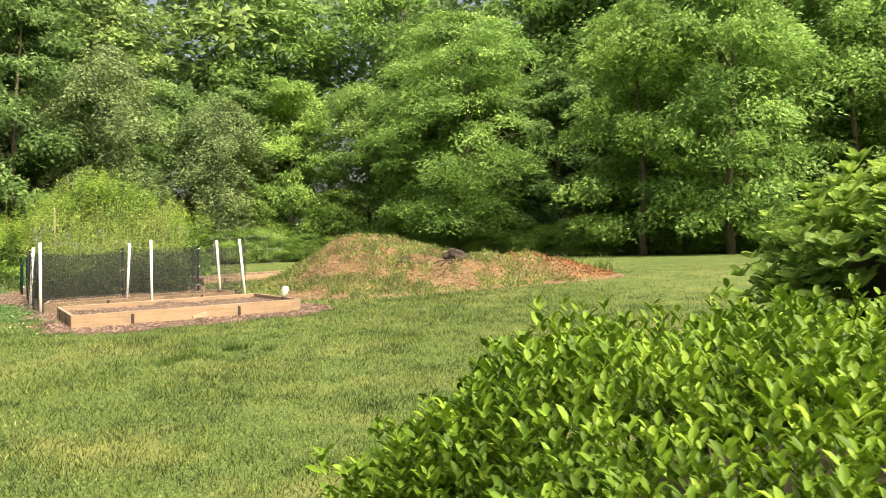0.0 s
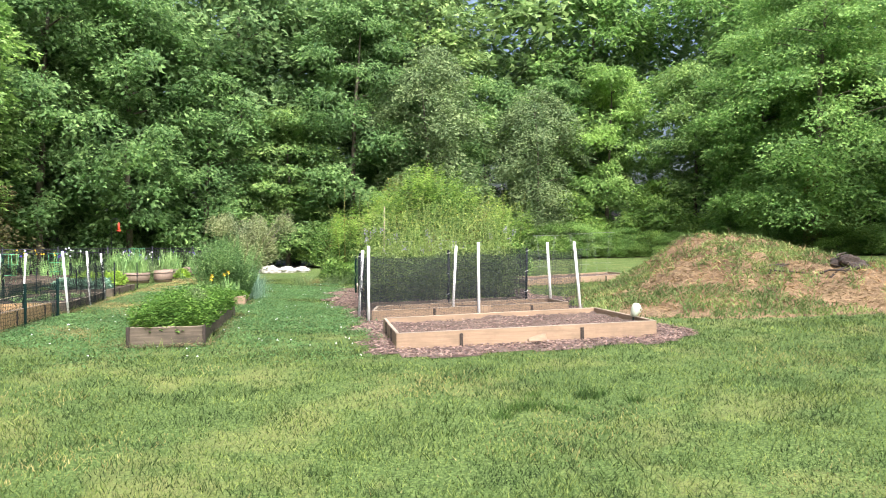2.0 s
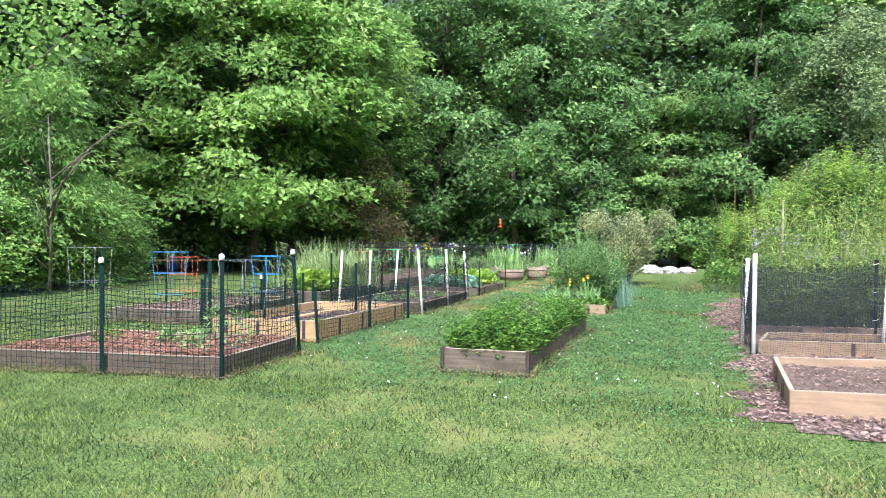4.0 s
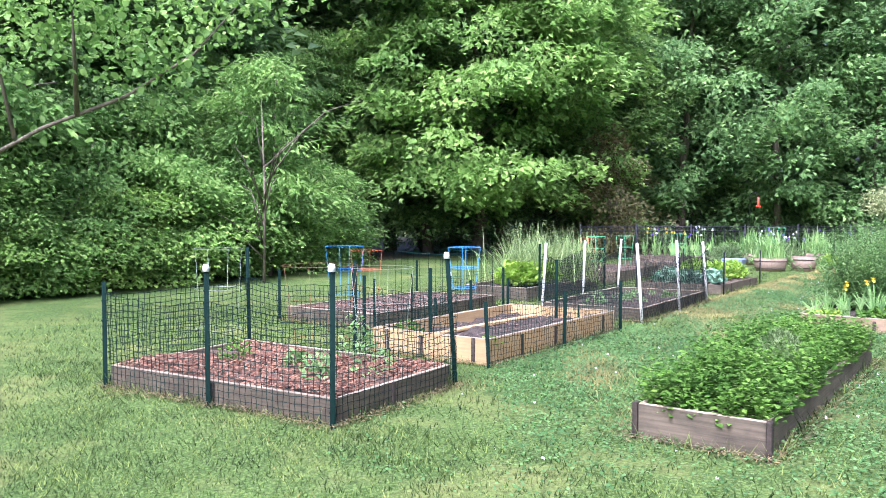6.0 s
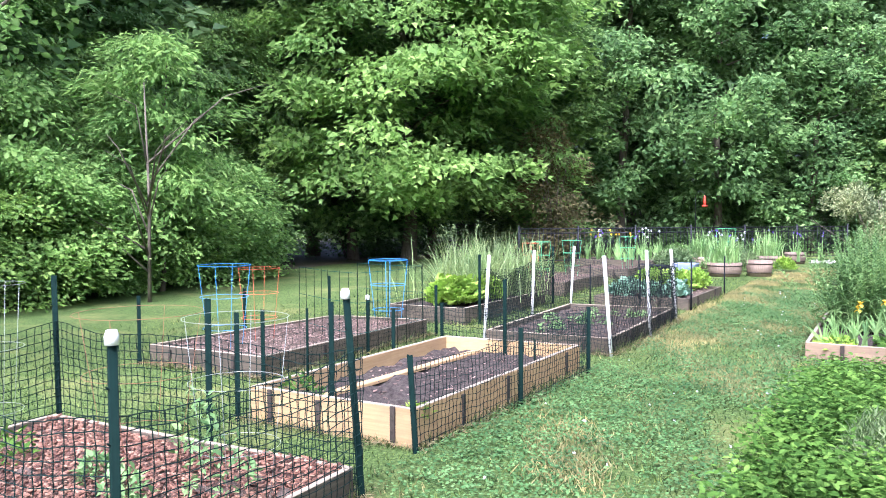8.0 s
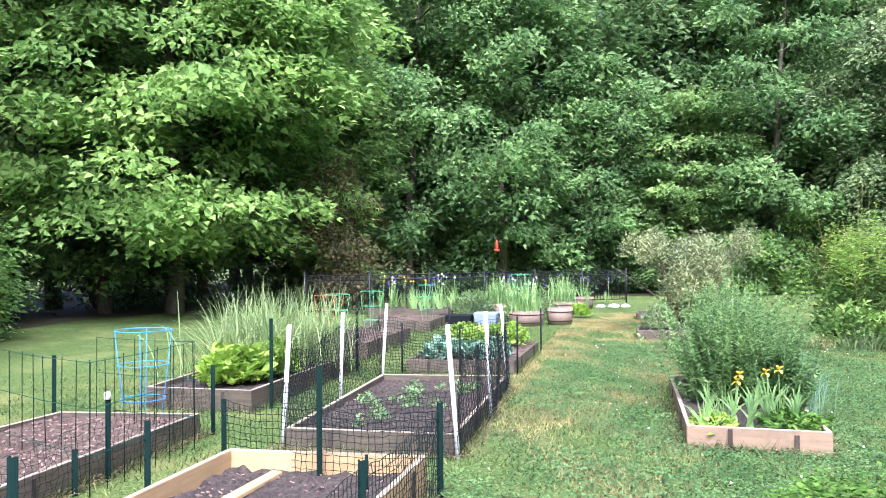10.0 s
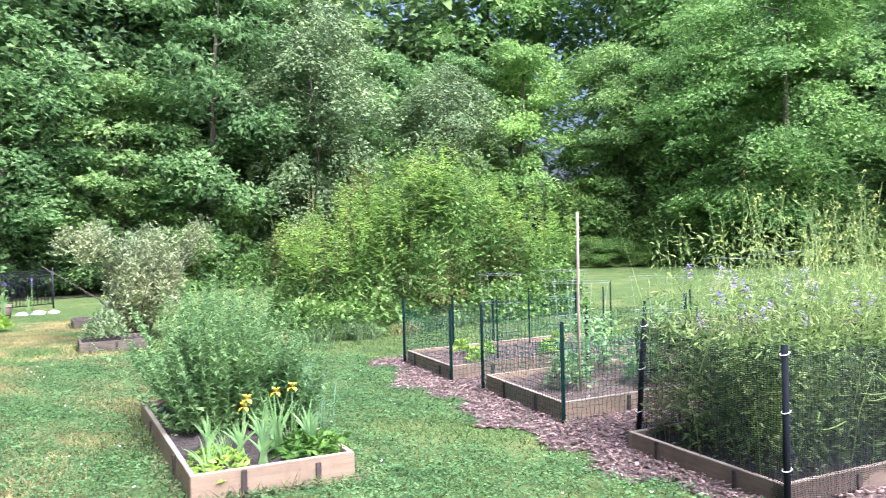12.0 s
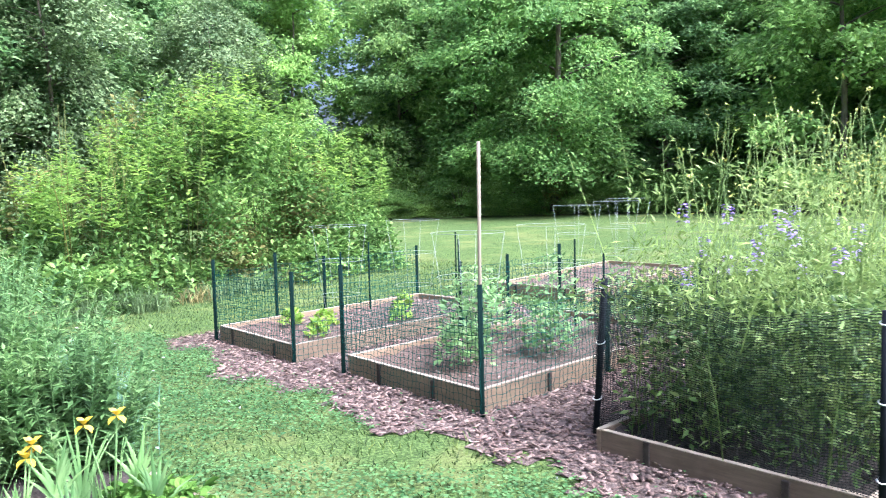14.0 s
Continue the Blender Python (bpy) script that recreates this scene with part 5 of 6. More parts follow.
# ---- leafy plants ----
def clump(cx, cy, z, rx, ry, h, n, leaf, width=0.5, upright=0.4, base=0.1, dome=1.0, oval=False):
    """Leaves filling a rounded volume, most of them near its surface."""
    d = sphere_dirs(n)
    d[:, 2] = np.abs(d[:, 2])
    rad = rng.uniform(0.25, 1, n) ** 0.45
    P = np.column_stack([cx + d[:, 0] * rx * rad, cy + d[:, 1] * ry * rad, z + base * h + (1 - base) * h * rad * d[:, 2] ** (1 / dome)])
    a = rng.uniform(0, 6.28, n)
    D = np.column_stack([np.cos(a), np.sin(a), rng.normal(upright, 0.4, n)]) + 0.4 * d
    N = rng.normal(0, 0.4, (n, 3)) + np.array([0, 0, 1]) + 0.3 * d
    L = leaf * rng.uniform(0.6, 1.35, n)
    return (leaf_ovals if oval else leaf_quads)(P, D, N, L, L * width)


def stalks(xy, z, hmin, hmax, lean, r=0.004):
    g = Geo()
    for x, y in xy:
        h = rng.uniform(hmin, hmax)
        dx, dy = rng.normal(0, lean, 2)
        g.add(*tube([(x, y, z - 0.02), (x + dx * 0.4, y + dy * 0.4, z + h * 0.55), (x + dx, y + dy, z + h)], (r, r * 0.8, r * 0.4), 4))
    return g


def bed_points(c, n, m=0.06):
    u, v = rng.uniform(m, 1 - m, n), rng.uniform(m, 1 - m, n)
    c = np.array(c, float)
    return ((1 - u) * (1 - v))[:, None] * c[0] + (u * (1 - v))[:, None] * c[1] + (u * v)[:, None] * c[2] + ((1 - u) * v)[:, None] * c[3]


# mint: short leafy stems over the whole bed
def mint():
    k = 9
    S = bed_points(MINT, 2000, 0.0)
    c = np.array(MINT).mean(0)
    S = c + (S - c) * np.array([1.08, 1.0])
    m = len(S)
    h = 0.18 + 0.16 * np.sin(np.clip((S[:, 1] - 12.2) / 4.1, 0, 1) * math.pi) ** 0.5 + rng.normal(0, 0.05, m) + 0.06 * np.sin(S[:, 1] * 4) * np.sin(S[:, 0] * 5)
    P = np.repeat(np.column_stack([S, G(S[:, 0], S[:, 1]) + 0.17]), k, 0)
    lev = np.tile(np.linspace(0.15, 1, k), m)
    P[:, 2] += lev * np.repeat(h, k)
    P[:, :2] += np.repeat(rng.normal(0, 0.05, (m, 2)), k, 0) * lev[:, None]
    a = np.tile(np.arange(k) * 1.7, m) + np.repeat(rng.uniform(0, 6.28, m), k)
    q = m * k
    D = np.column_stack([np.cos(a), np.sin(a), rng.normal(0.25, 0.2, q)])
    N = np.column_stack([-0.3 * np.cos(a), -0.3 * np.sin(a), np.ones(q)]) + rng.normal(0, 0.25, (q, 3))
    L = rng.uniform(0.036, 0.07, q) * (1.15 - 0.4 * lev)
    return leaf_ovals(P, D, N, L, L * 0.58, 0.1)


lone("mint_patch", mint(), LEAF_MINT, "dense bright green mint filling a narrow bed", "mint", kind="stuff")
lone("herb", clump(-0.85, 13.75, gz(-0.85, 13.75) + 0.2, 0.22, 0.22, 0.42, 2600, 0.05, 0.12, 1.2), LEAF_GREY, "feathery grey-green herb among the mint", "herb")


# sword-leaved irises
def sword_fan(x, y, z, n, h, spread, w=0.028):
    g = Geo()
    ax = rng.uniform(0, 3.14)
    for i in range(n):
        f = (i - (n - 1) / 2) / max(1, n / 2)
        hh = h * rng.uniform(0.65, 1.0) * (1 - 0.25 * abs(f))
        dx, dy = math.cos(ax) * f * spread + rng.normal(0, 0.03), math.sin(ax) * f * spread + rng.normal(0, 0.03)
        s = np.linspace(0, 1, 6)
        cx, cy, cz = x + f * 0.03 + dx * s ** 1.6, y + dy * s ** 1.6, z + hh * (s - 0.12 * abs(f) * s ** 3)
        ww = w * 0.5 * np.array([0.8, 1.0, 1.0, 0.8, 0.5, 0.03])
        px, py = math.cos(ax + 0.4), math.sin(ax + 0.4)
        V = np.vstack([np.column_stack([cx - px * ww, cy - py * ww, cz]), np.column_stack([cx, cy - 0.006, cz]), np.column_stack([cx + px * ww, cy + py * ww, cz])])
        F = [(r * 6 + k, r * 6 + k + 1, (r + 1) * 6 + k + 1, (r + 1) * 6 + k) for r in (0, 1) for k in range(5)]
        g.add(V, F)
    return g


def bloom(x, y, z, s=0.038):
    """Three upright and three hanging petals."""
    a = np.arange(6) * math.pi / 3
    up = np.where(np.arange(6) % 2 == 0, 0.9, -0.7)
    P = np.tile(np.array([[x, y, z]]), (6, 1))
    D = np.column_stack([np.cos(a), np.sin(a), up])
    return leaf_ovals(P, D, np.column_stack([-np.cos(a) * 0.5, -np.sin(a) * 0.5, np.ones(6)]), s * 1.4, s, 0.2)


def iris(x, y, h, petal=None, base=0.15, group="irises in the bed", n=11, label="sword-leaved iris plant"):
    z = gz(x, y) + base
    t = thing("iris", x, y, z, label, "iris", group)
    part("leaf_fan", sword_fan(x, y, z, n, h, 0.22), LEAF_IRIS, t)
    if petal:
        for k in range(2):
            dx, dy = rng.normal(0, 0.07, 2)
            zz = z + h * rng.uniform(1.0, 1.25)
            part("flower_stalk", Geo().add(*tube([(x, y, z), (x + dx, y + dy, zz)], (0.006, 0.004), 5)), LEAF_IRIS, t)
            part("flower", bloom(x + dx, y + dy, zz), petal, t, "iris flower")
    return t


for x, y, h, pt in [(-1.35, 18.95, 0.42, None), (-1.42, 19.25, 0.4, None), (-1.2, 19.15, 0.38, PETAL_YELLOW), (-0.95, 18.95, 0.42, None), (-0.8, 19.15, 0.45, PETAL_YELLOW),
                    (-1.0, 19.3, 0.45, None), (-0.7, 18.9, 0.4, None), (-1.25, 19.4, 0.45, None), (-1.1, 18.85, 0.4, None), (-0.85, 19.4, 0.48, None), (-0.65, 19.2, 0.42, None), (-1.5, 18.85, 0.36, None)]:
    iris(x, y, h, pt, label="iris with yellow flowers and sword-shaped leaves" if pt else "sword-leaved iris plant without flowers")
lone("herb", clump(-0.7, 18.98, gz(-0.7, 19) + 0.13, 0.3, 0.35, 0.16, 500, 0.08, 0.5, 0.2, oval=True), LEAF_MINT, "low leafy green plant in the iris bed", "herb")
lone("herb", clump(-1.4, 19.0, gz(-1.4, 19) + 0.13, 0.22, 0.4, 0.1, 350, 0.06, 0.5, 0.2), LEAF_LIME, "low yellow-green plant in the iris bed", "herb")


def aster(cx, cy, rx, ry, h, n, label, mat):
    """Many leafy upright stems that lean outwards, with an uneven top."""
    t = thing("herb_bush", cx, cy, gz(cx, cy) + 0.1, label, "herb", "tall herbs")
    m, k, z = n // 55, 72, gz(cx, cy) + 0.12
    B = np.column_stack([rng.normal(0, 0.36, m), rng.normal(0, 0.36, m)]).clip(-0.8, 0.8)
    hh = h * rng.uniform(0.62, 1.12, m) * (1.05 - 0.45 * (B ** 2).sum(1))
    tip = B * 1.25 + rng.normal(0, 0.13, (m, 2))
    scale2 = np.array([rx, ry])
    g = Geo()
    for i in range(m):
        p, q = B[i] * scale2 * 0.6, tip[i] * scale2
        g.add(*tube([(cx + p[0], cy + p[1], z - 0.03), (cx + q[0], cy + q[1], z + hh[i])], (0.004, 0.0015), 3))
    part("branchwork", g, mat, t)
    s = np.tile(np.linspace(0.08, 1.0, k), m)
    P2 = (np.repeat(B * 0.6, k, 0) * (1 - s[:, None]) + np.repeat(tip, k, 0) * s[:, None]) * scale2
    P = np.column_stack([cx + P2[:, 0], cy + P2[:, 1], z + np.repeat(hh, k) * s])
    a = rng.uniform(0, 6.28, m * k)
    D = np.column_stack([np.cos(a), np.sin(a), rng.normal(0.55, 0.35, m * k)])
    N = np.column_stack([-0.5 * np.cos(a), -0.5 * np.sin(a), np.ones(m * k)]) + rng.normal(0, 0.3, (m * k, 3))
    L = rng.uniform(0.06, 0.12, m * k) * (1.15 - 0.65 * s)
    part("foliage", leaf_quads(P, D, N, L, L * 0.32), mat, t)
    return t


aster(-1.1, 20.25, 0.8, 0.8, 1.2, 8500, "tall leafy green herb filling the iris bed", LEAF_ASTER)
aster(-1.0, 21.1, 0.85, 0.75, 1.32, 7500, "tall leafy green herb filling the iris bed", LEAF_ASTER)
aster(-0.7, 19.9, 0.5, 0.45, 0.85, 4800, "bushy green herb spilling over the boards", LEAF_ASTER)


def tuft(x, y, z, n, h, spread, w, mat, label, category="ornamental grass", group=""):
    """Arching strap leaves from one base."""
    s = np.linspace(0, 1, 7)
    a = rng.uniform(0, 6.28, n)
    hh, sp = h * rng.uniform(0.6, 1.1, n), spread * rng.uniform(0.2, 1.0, n)
    bx, by = x + rng.normal(0, 0.3, n) * spread, y + rng.normal(0, 0.3, n) * spread
    ww = w * np.array([0.7, 1, 1, 0.9, 0.7, 0.45, 0.05]) * 0.5
    C = np.stack([bx[:, None] + np.cos(a)[:, None] * sp[:, None] * s ** 1.5, by[:, None] + np.sin(a)[:, None] * sp[:, None] * s ** 1.5,
                  z + hh[:, None] * (1.5 * s - 0.95 * s ** 2.4 * (sp / spread)[:, None])], -1)
    side = np.stack([-np.sin(a), np.cos(a), np.zeros(n)], -1)[:, None] * ww[None, :, None]
    V = np.concatenate([C - side, C + side], 1).reshape(-1, 3)
    i = (np.arange(n)[:, None] * 14 + np.arange(6)[None]).ravel()
    return lone("grass_clump", (V, np.stack([i, i + 1, i + 8, i + 7], 1)), mat, label, category, group)


tuft(-0.42, 20.3, gz(-0.4, 20.3) + 0.02, 260, 0.6, 0.35, 0.006, LEAF_KALE, "fine grey-green grass clump beside the bed")
tuft(-0.35, 21.0, gz(-0.4, 21.0) + 0.02, 260, 0.6, 0.4, 0.006, LEAF_KALE, "fine grey-green grass clump beside the bed")
for x, y in ((-7.05, 20.6), (-7.0, 21.3), (-6.75, 21.8), (-7.3, 21.4)):
    tuft(x, y, gz(x, y) + 0.2, 300, 0.92, 1.05, 0.014, STRAP, "tall pale arching grass in a weathered bed", group="arching grass")
for x, y in ((-6.7, 19.9), (-6.6, 20.5), (-6.9, 19.75)):
    lone("lettuce", clump(x, y, gz(x, y) + 0.2, 0.28, 0.28, 0.42, 500, 0.13, 0.6, 0.6, oval=True), LEAF_LIME, "bolting lime green lettuce", "lettuce", "lettuces")
for i, (x, y) in enumerate([(-5.05, 22.75), (-4.75, 22.95), (-4.45, 22.8), (-5.1, 23.3), (-4.15, 23.1), (-4.25, 23.5)]):
    lone("cabbage", clump(x, y, gz(x, y) + 0.15, 0.2, 0.2, 0.25, 130, 0.13, 0.62, 0.7, oval=True), LEAF_KALE, "blue-green cabbage plant in a weathered bed", "cabbage", "cabbages")
for x, y in ((-4.7, 24.0), (-5.0, 24.4), (-4.4, 24.2), (-4.2, 24.7)):
    lone("vegetable", clump(x, y, gz(x, y) + 0.15, 0.3, 0.3, 0.42, 420, 0.1, 0.5, 0.7, oval=True), LEAF_LIME, "leafy yellow-green vegetable plant", "vegetable", "leafy vegetables")
for i in range(26):
    x, y = bed_points(B3, 1, 0.12)[0]
    lone("seedling", clump(x, y, gz(x, y) + 0.12, 0.07, 0.07, 0.12, 26, 0.05, 0.5, 0.6), LEAF_TOMATO, "small green seedling in dark soil", "seedling", "seedlings in the staked bed")
for x, y, r, h, m in ((-5.2, 11.95, 0.16, 0.22, LEAF_MINT), (-4.45, 12.0, 0.12, 0.2, LEAF_TOMATO), (-3.75, 12.2, 0.2, 0.42, LEAF_TOMATO), (-3.95, 11.8, 0.14, 0.26, LEAF_TOMATO),
                      (-4.2, 12.45, 0.14, 0.5, LEAF_TOMATO), (-3.68, 13.95, 0.1, 0.12, LEAF_LIME), (-4.8, 14.0, 0.2, 0.2, LEAF_MINT)):
    lone("young_plant", clump(x, y, gz(x, y) + 0.15, r, r, h, 110, 0.06, 0.45, 0.6), m, "young leafy plant in the mulch", "vegetable", "young plants")
for x, y, r, h in ((2.5, 19.9, 0.22, 0.42), (2.95, 20.2, 0.32, 0.72), (3.9, 20.0, 0.38, 0.75), (3.3, 19.6, 0.24, 0.4), (4.4, 19.5, 0.3, 0.6), (3.5, 20.5, 0.3, 0.6)):
    t = thing("tomato_plant", x, y, gz(x, y) + 0.13, "young tomato plant tied inside a wire cage", "tomato plant", "tomato plants")
    part("branchwork", stalks(np.array([[x, y]] * 4) + rng.normal(0, 0.03, (4, 2)), gz(x, y) + 0.13, h * 0.7, h, 0.1, 0.006), LEAF_TOMATO, t)
    part("foliage", clump(x, y, gz(x, y) + 0.15, r * 1.1, r * 1.1, h * 1.15, 330, 0.08, 0.42, 0.2, 0.1), LEAF_TOMATO, t)
for x, y in ((2.6, 22.1), (3.0, 22.5), (2.8, 22.9), (3.7, 22.0), (4.3, 22.6)):
    lone("seedling", clump(x, y, gz(x, y) + 0.13, 0.13, 0.13, 0.2, 130, 0.07, 0.5, 0.5), LEAF_LIME, "small light green seedling", "seedling", "seedlings in the tan bed")


# climbing plants behind the black net, with bolted stalks and purple flowers above
def climbers():
    t = thing("climbing_plants", 3.3, 17.3, gz(3.3, 17.3) + 0.1, "dense tangle of vetch-like climbers with purple flowers", "climbing plant", kind="stuff")
    n = 19000
    S = bed_points(R3, n, 0.03)
    P = np.column_stack([S, G(S[:, 0], S[:, 1]) + 0.1 + rng.uniform(0, 1, n) ** 0.75 * (0.86 + 0.12 * np.sin(S[:, 0] * 4) * np.sin(S[:, 1] * 5))])
    D = np.column_stack([rng.normal(0, 1, (n, 2)), rng.normal(0.3, 0.5, n)])
    L = rng.uniform(0.035, 0.09, n)
    part("foliage", leaf_quads(P, D, rng.normal(0, 0.6, (n, 3)) + np.array([0, 0, 0.8]), L, L * 0.36), LEAF_PEA, t)
    plumes = []
    for x, y in bed_points(R3, 46, 0.03):
        far = rng.uniform(0, 1) < 0.45
        k, hh, dx, dy = (130, rng.uniform(0.65, 1.0), *rng.normal(0, 0.12, 2)) if far else (70, rng.uniform(0.2, 0.55), *rng.normal(0, 0.2, 2))
        s = rng.uniform(0, 1, k) ** 1.3
        w = 0.2 * (1.1 - 0.6 * s)
        plumes.append(np.column_stack([x + dx * s + rng.normal(0, 1, k) * w, y + dy * s + rng.normal(0, 1, k) * w, gz(x, y) + 0.95 + hh * s]))
    P = np.vstack(plumes)
    n = len(P)
    D = np.column_stack([rng.normal(0, 1, (n, 2)), rng.normal(0.6, 0.6, n)])
    L = rng.uniform(0.03, 0.085, n)
    part("top_growth", leaf_quads(P, D, rng.normal(0, 0.8, (n, 3)) + np.array([0, 0, 0.6]), L, L * 0.24), LEAF_TALL, t, "light yellow-green feathery tops")
    S = bed_points(R3, 130, 0.0)
    part("pale_stem_group", stalks(S, gz(3.3, 17.3) + 0.06, 0.4, 0.95, 0.22, 0.0035), LEAF_TALL, t, "pale lower stems")
    S = bed_points(R3, 150, 0.04)
    part("stalk_group", stalks(S, gz(3.3, 17.3) + 0.1, 1.15, 1.95, 0.3, 0.003), LEAF_TALL, t, "bolted pale green stalks")
    g, heads = Geo(), []
    for x, y in bed_points(R3, 64, 0.05):
        h, dx, dy = rng.uniform(1.5, 2.05), rng.normal(0, 0.2), rng.normal(0, 0.2)
        z0 = gz(x, y) + 0.1
        g.add(*tube([(x, y, z0), (x + dx * 0.3, y + dy * 0.3, z0 + h * 0.6), (x + dx, y + dy, z0 + h)], (0.004, 0.003, 0.0015), 4))
        for q in range(4):
            f = rng.uniform(0.7, 1.0)
            ex, ey = rng.normal(0, 0.07), rng.normal(0, 0.07)
            bx, by, bz = x + dx * f ** 2, y + dy * f ** 2, z0 + h * f
            g.add(*tube([(bx, by, bz), (bx + ex, by + ey, bz + 0.12)], (0.002, 0.001), 3))
            heads += [(bx + ex + rng.normal(0, 0.012), by + ey + rng.normal(0, 0.012), bz + 0.12 + rng.normal(0, 0.012)) for _ in range(4)]
    part("flowering_growth", g, LEAF_TALL, t, "thin branching flower stalks")
    P = np.array(heads)
    n = len(P)
    part("seed_heads", leaf_quads(P, rng.normal(0, 0.6, (n, 3)) + np.array([0, 0, 0.8]), rng.normal(0, 1, (n, 3)), 0.022, 0.011), PETAL_YELLOW_GREEN, t, "yellowish flower heads")
    gs = Geo()
    for i in range(24):
        x, y = bed_points(R3, 1, 0.0)[0]
        z = gz(x, y) + rng.uniform(0.95, 1.45)
        gs.add(*tube([(x + rng.normal(0, 0.1), y + rng.normal(0, 0.1), z - 0.6), (x, y, z + 0.13)], (0.004, 0.002), 4))
        k = 22
        s = rng.uniform(0, 1, k)
        a = rng.uniform(0, 6.28, k)
        Pk = np.column_stack([x + 0.012 * np.cos(a), y + 0.012 * np.sin(a), z + 0.13 * s])
        part("flower_spike", leaf_quads(Pk, np.column_stack([np.cos(a), np.sin(a), np.full(k, -0.2)]), np.tile([[0, 0, 1.0]], (k, 1)), 0.034, 0.022), PETAL_LILAC, t, "purple flower spike")
    part("flower_stems", gs, LEAF_TALL, t, "thin stems of the purple flowers")
    for i in range(14):
        x = rng.uniform(1.9, 4.5)
        z = gz(x, 16.4) + rng.uniform(0.55, 1.0)
        y = 16.52 - (x - 1.76) * 0.09 - 0.1
        s = np.linspace(0, 1, 7)
        part("tendril", Geo().add(*tube(np.column_stack([x + 0.2 * np.sin(s * 3 + i), y - 0.02 * np.sin(s * 5), z - 0.35 * s + 0.25 * s ** 2]), 0.004, 5)), LEAF_PEA, t, "pale curling tendril")


PETAL_YELLOW_GREEN = plain_mat("yellow_green_petals", (0.50, 0.53, 0.12), 0.6)
climbers()


# ---- brambles, silvery bush, far irises ----
def bramble():
    t = thing("bramble_thicket", 3.2, 28.2, gz(3.2, 28.2), "large thicket of brambles with upright shoots", "brambles")
    g = Geo()
    xy = np.column_stack([rng.uniform(2.0, 8.0, 60), rng.uniform(27.2, 30.0, 60)])
    part("cane_growth", stalks(xy, gz(3, 28), 1.6, 3.2, 0.3, 0.008), LEAF_TINGED, t, "upright canes")
    g = Geo()
    g2 = Geo()
    for i in range(110):
        x, y = rng.uniform(1.6, 8.5), rng.uniform(26.8, 30.3)
        h = (1.25 + 1.95 * math.exp(-((x - 5.1) / 2.1) ** 2) + 0.25 * (y - 28.5)) * (rng.uniform(0.75, 1.2) if i % 2 else rng.uniform(0.2, 0.6))
        r = rng.uniform(0.4, 0.8)
        (g2 if i % 7 == 3 else g).add(*clump(x, y, gz(x, y) + max(0.0, h - 1.4), r, r, min(h, 1.4), 520, 0.115, 0.5, 0.3, 0.02, 1.0))
    part("tinged_leaves", g2, LEAF_TINGED, t, "reddish tinged leaves")
    part("foliage", g, LEAF_BRAMBLE, t)
    g = Geo()
    for i in range(230):
        x, y = rng.uniform(1.8, 8.5), rng.uniform(26.9, 30.2)
        h0 = 1.5 + 1.7 * math.exp(-((x - 5.1) / 2.0) ** 2)
        z0 = gz(x, y) + h0 * rng.uniform(0.6, 1.05)
        k = 28
        s = rng.uniform(0, 1, k)
        a = np.arange(k) * 2.4
        P = np.column_stack([x + rng.normal(0, 0.03, k), y + rng.normal(0, 0.03, k), z0 + s * 0.8])
        L = 0.17 * (1.2 - 0.7 * s)
        g.add(*leaf_quads(P, np.column_stack([np.cos(a), np.sin(a), np.full(k, 0.35)]), np.column_stack([-0.3 * np.cos(a), -0.3 * np.sin(a), np.ones(k)]), L, L * 0.35))
    part("new_growth", g, LEAF_SHOOT, t, "bright green shoot tips")


bramble()
for i in range(16):
    x = 0.9 + 0.36 * i + rng.normal(0, 0.12)
    y = 26.75 - 0.25 * math.sin(i * 0.3) + rng.normal(0, 0.12)
    tuft(x, y, gz(x, y), 110, rng.uniform(0.22, 0.4), 0.5, 0.011, DRY if i % 6 == 1 else LEAF_GREY, "rank grass at the foot of the brambles", group="rank grass")
ob_t = thing("silvery_bush", -0.95, 29.4, gz(-0.95, 29.4), "rounded silvery olive-green bush by the path", "bush")
part("branchwork", stalks(np.column_stack([-0.95 + rng.normal(0, 0.15, 26), 29.4 + rng.normal(0, 0.15, 26)]), gz(-0.95, 29.4), 1.2, 2.3, 0.55, 0.014), BARK, ob_t)
g = Geo()
for i in range(44):
    a, up = rng.uniform(0, 6.28), rng.uniform(0, 1)
    r = (0.45 + 0.9 * up) * math.sqrt(rng.uniform(0.05, 1))
    z = gz(-0.95, 29.4) + 0.45 + 1.75 * up - 0.28 * r
    g.add(*clump(-0.95 + r * math.cos(a), 29.4 + r * math.sin(a), z, 0.36, 0.36, rng.uniform(0.45, 0.75), 430, 0.085, 0.38, 0.6, -0.2, 1.0))
part("foliage", g, LEAF_OLIVE, ob_t)
lone("herb", clump(-1.6, 28.2, gz(-1.6, 28.2) + 0.15, 0.4, 0.4, 0.55, 900, 0.09, 0.3, 0.8), LEAF_GREY, "grey-green bushy herb in a small bed", "herb")
for i in range(30):
    x, y = rng.uniform(-9.4, -7.3), rng.uniform(32.5, 33.9)
    pt = [PETAL_PURPLE, None, PETAL_WHITE, None, PETAL_YELLOW, None][i % 6]
    iris(x, y, rng.uniform(0.6, 0.85), pt, 0.2, "irises at the railing", 8, "tall iris clump with grey-green leaves")
for i in range(20):
    x = rng.uniform(-6.3, -2.9)
    y = rng.uniform(35.2, 37.2) + (x + 6.3) * 0.5
    pt = [PETAL_PURPLE, PETAL_WHITE, None, PETAL_PURPLE][i % 4]
    iris(x, y, rng.uniform(0.6, 0.9), pt, 0.1, "irises at the railing", 8, "tall iris clump with purple or white flowers")
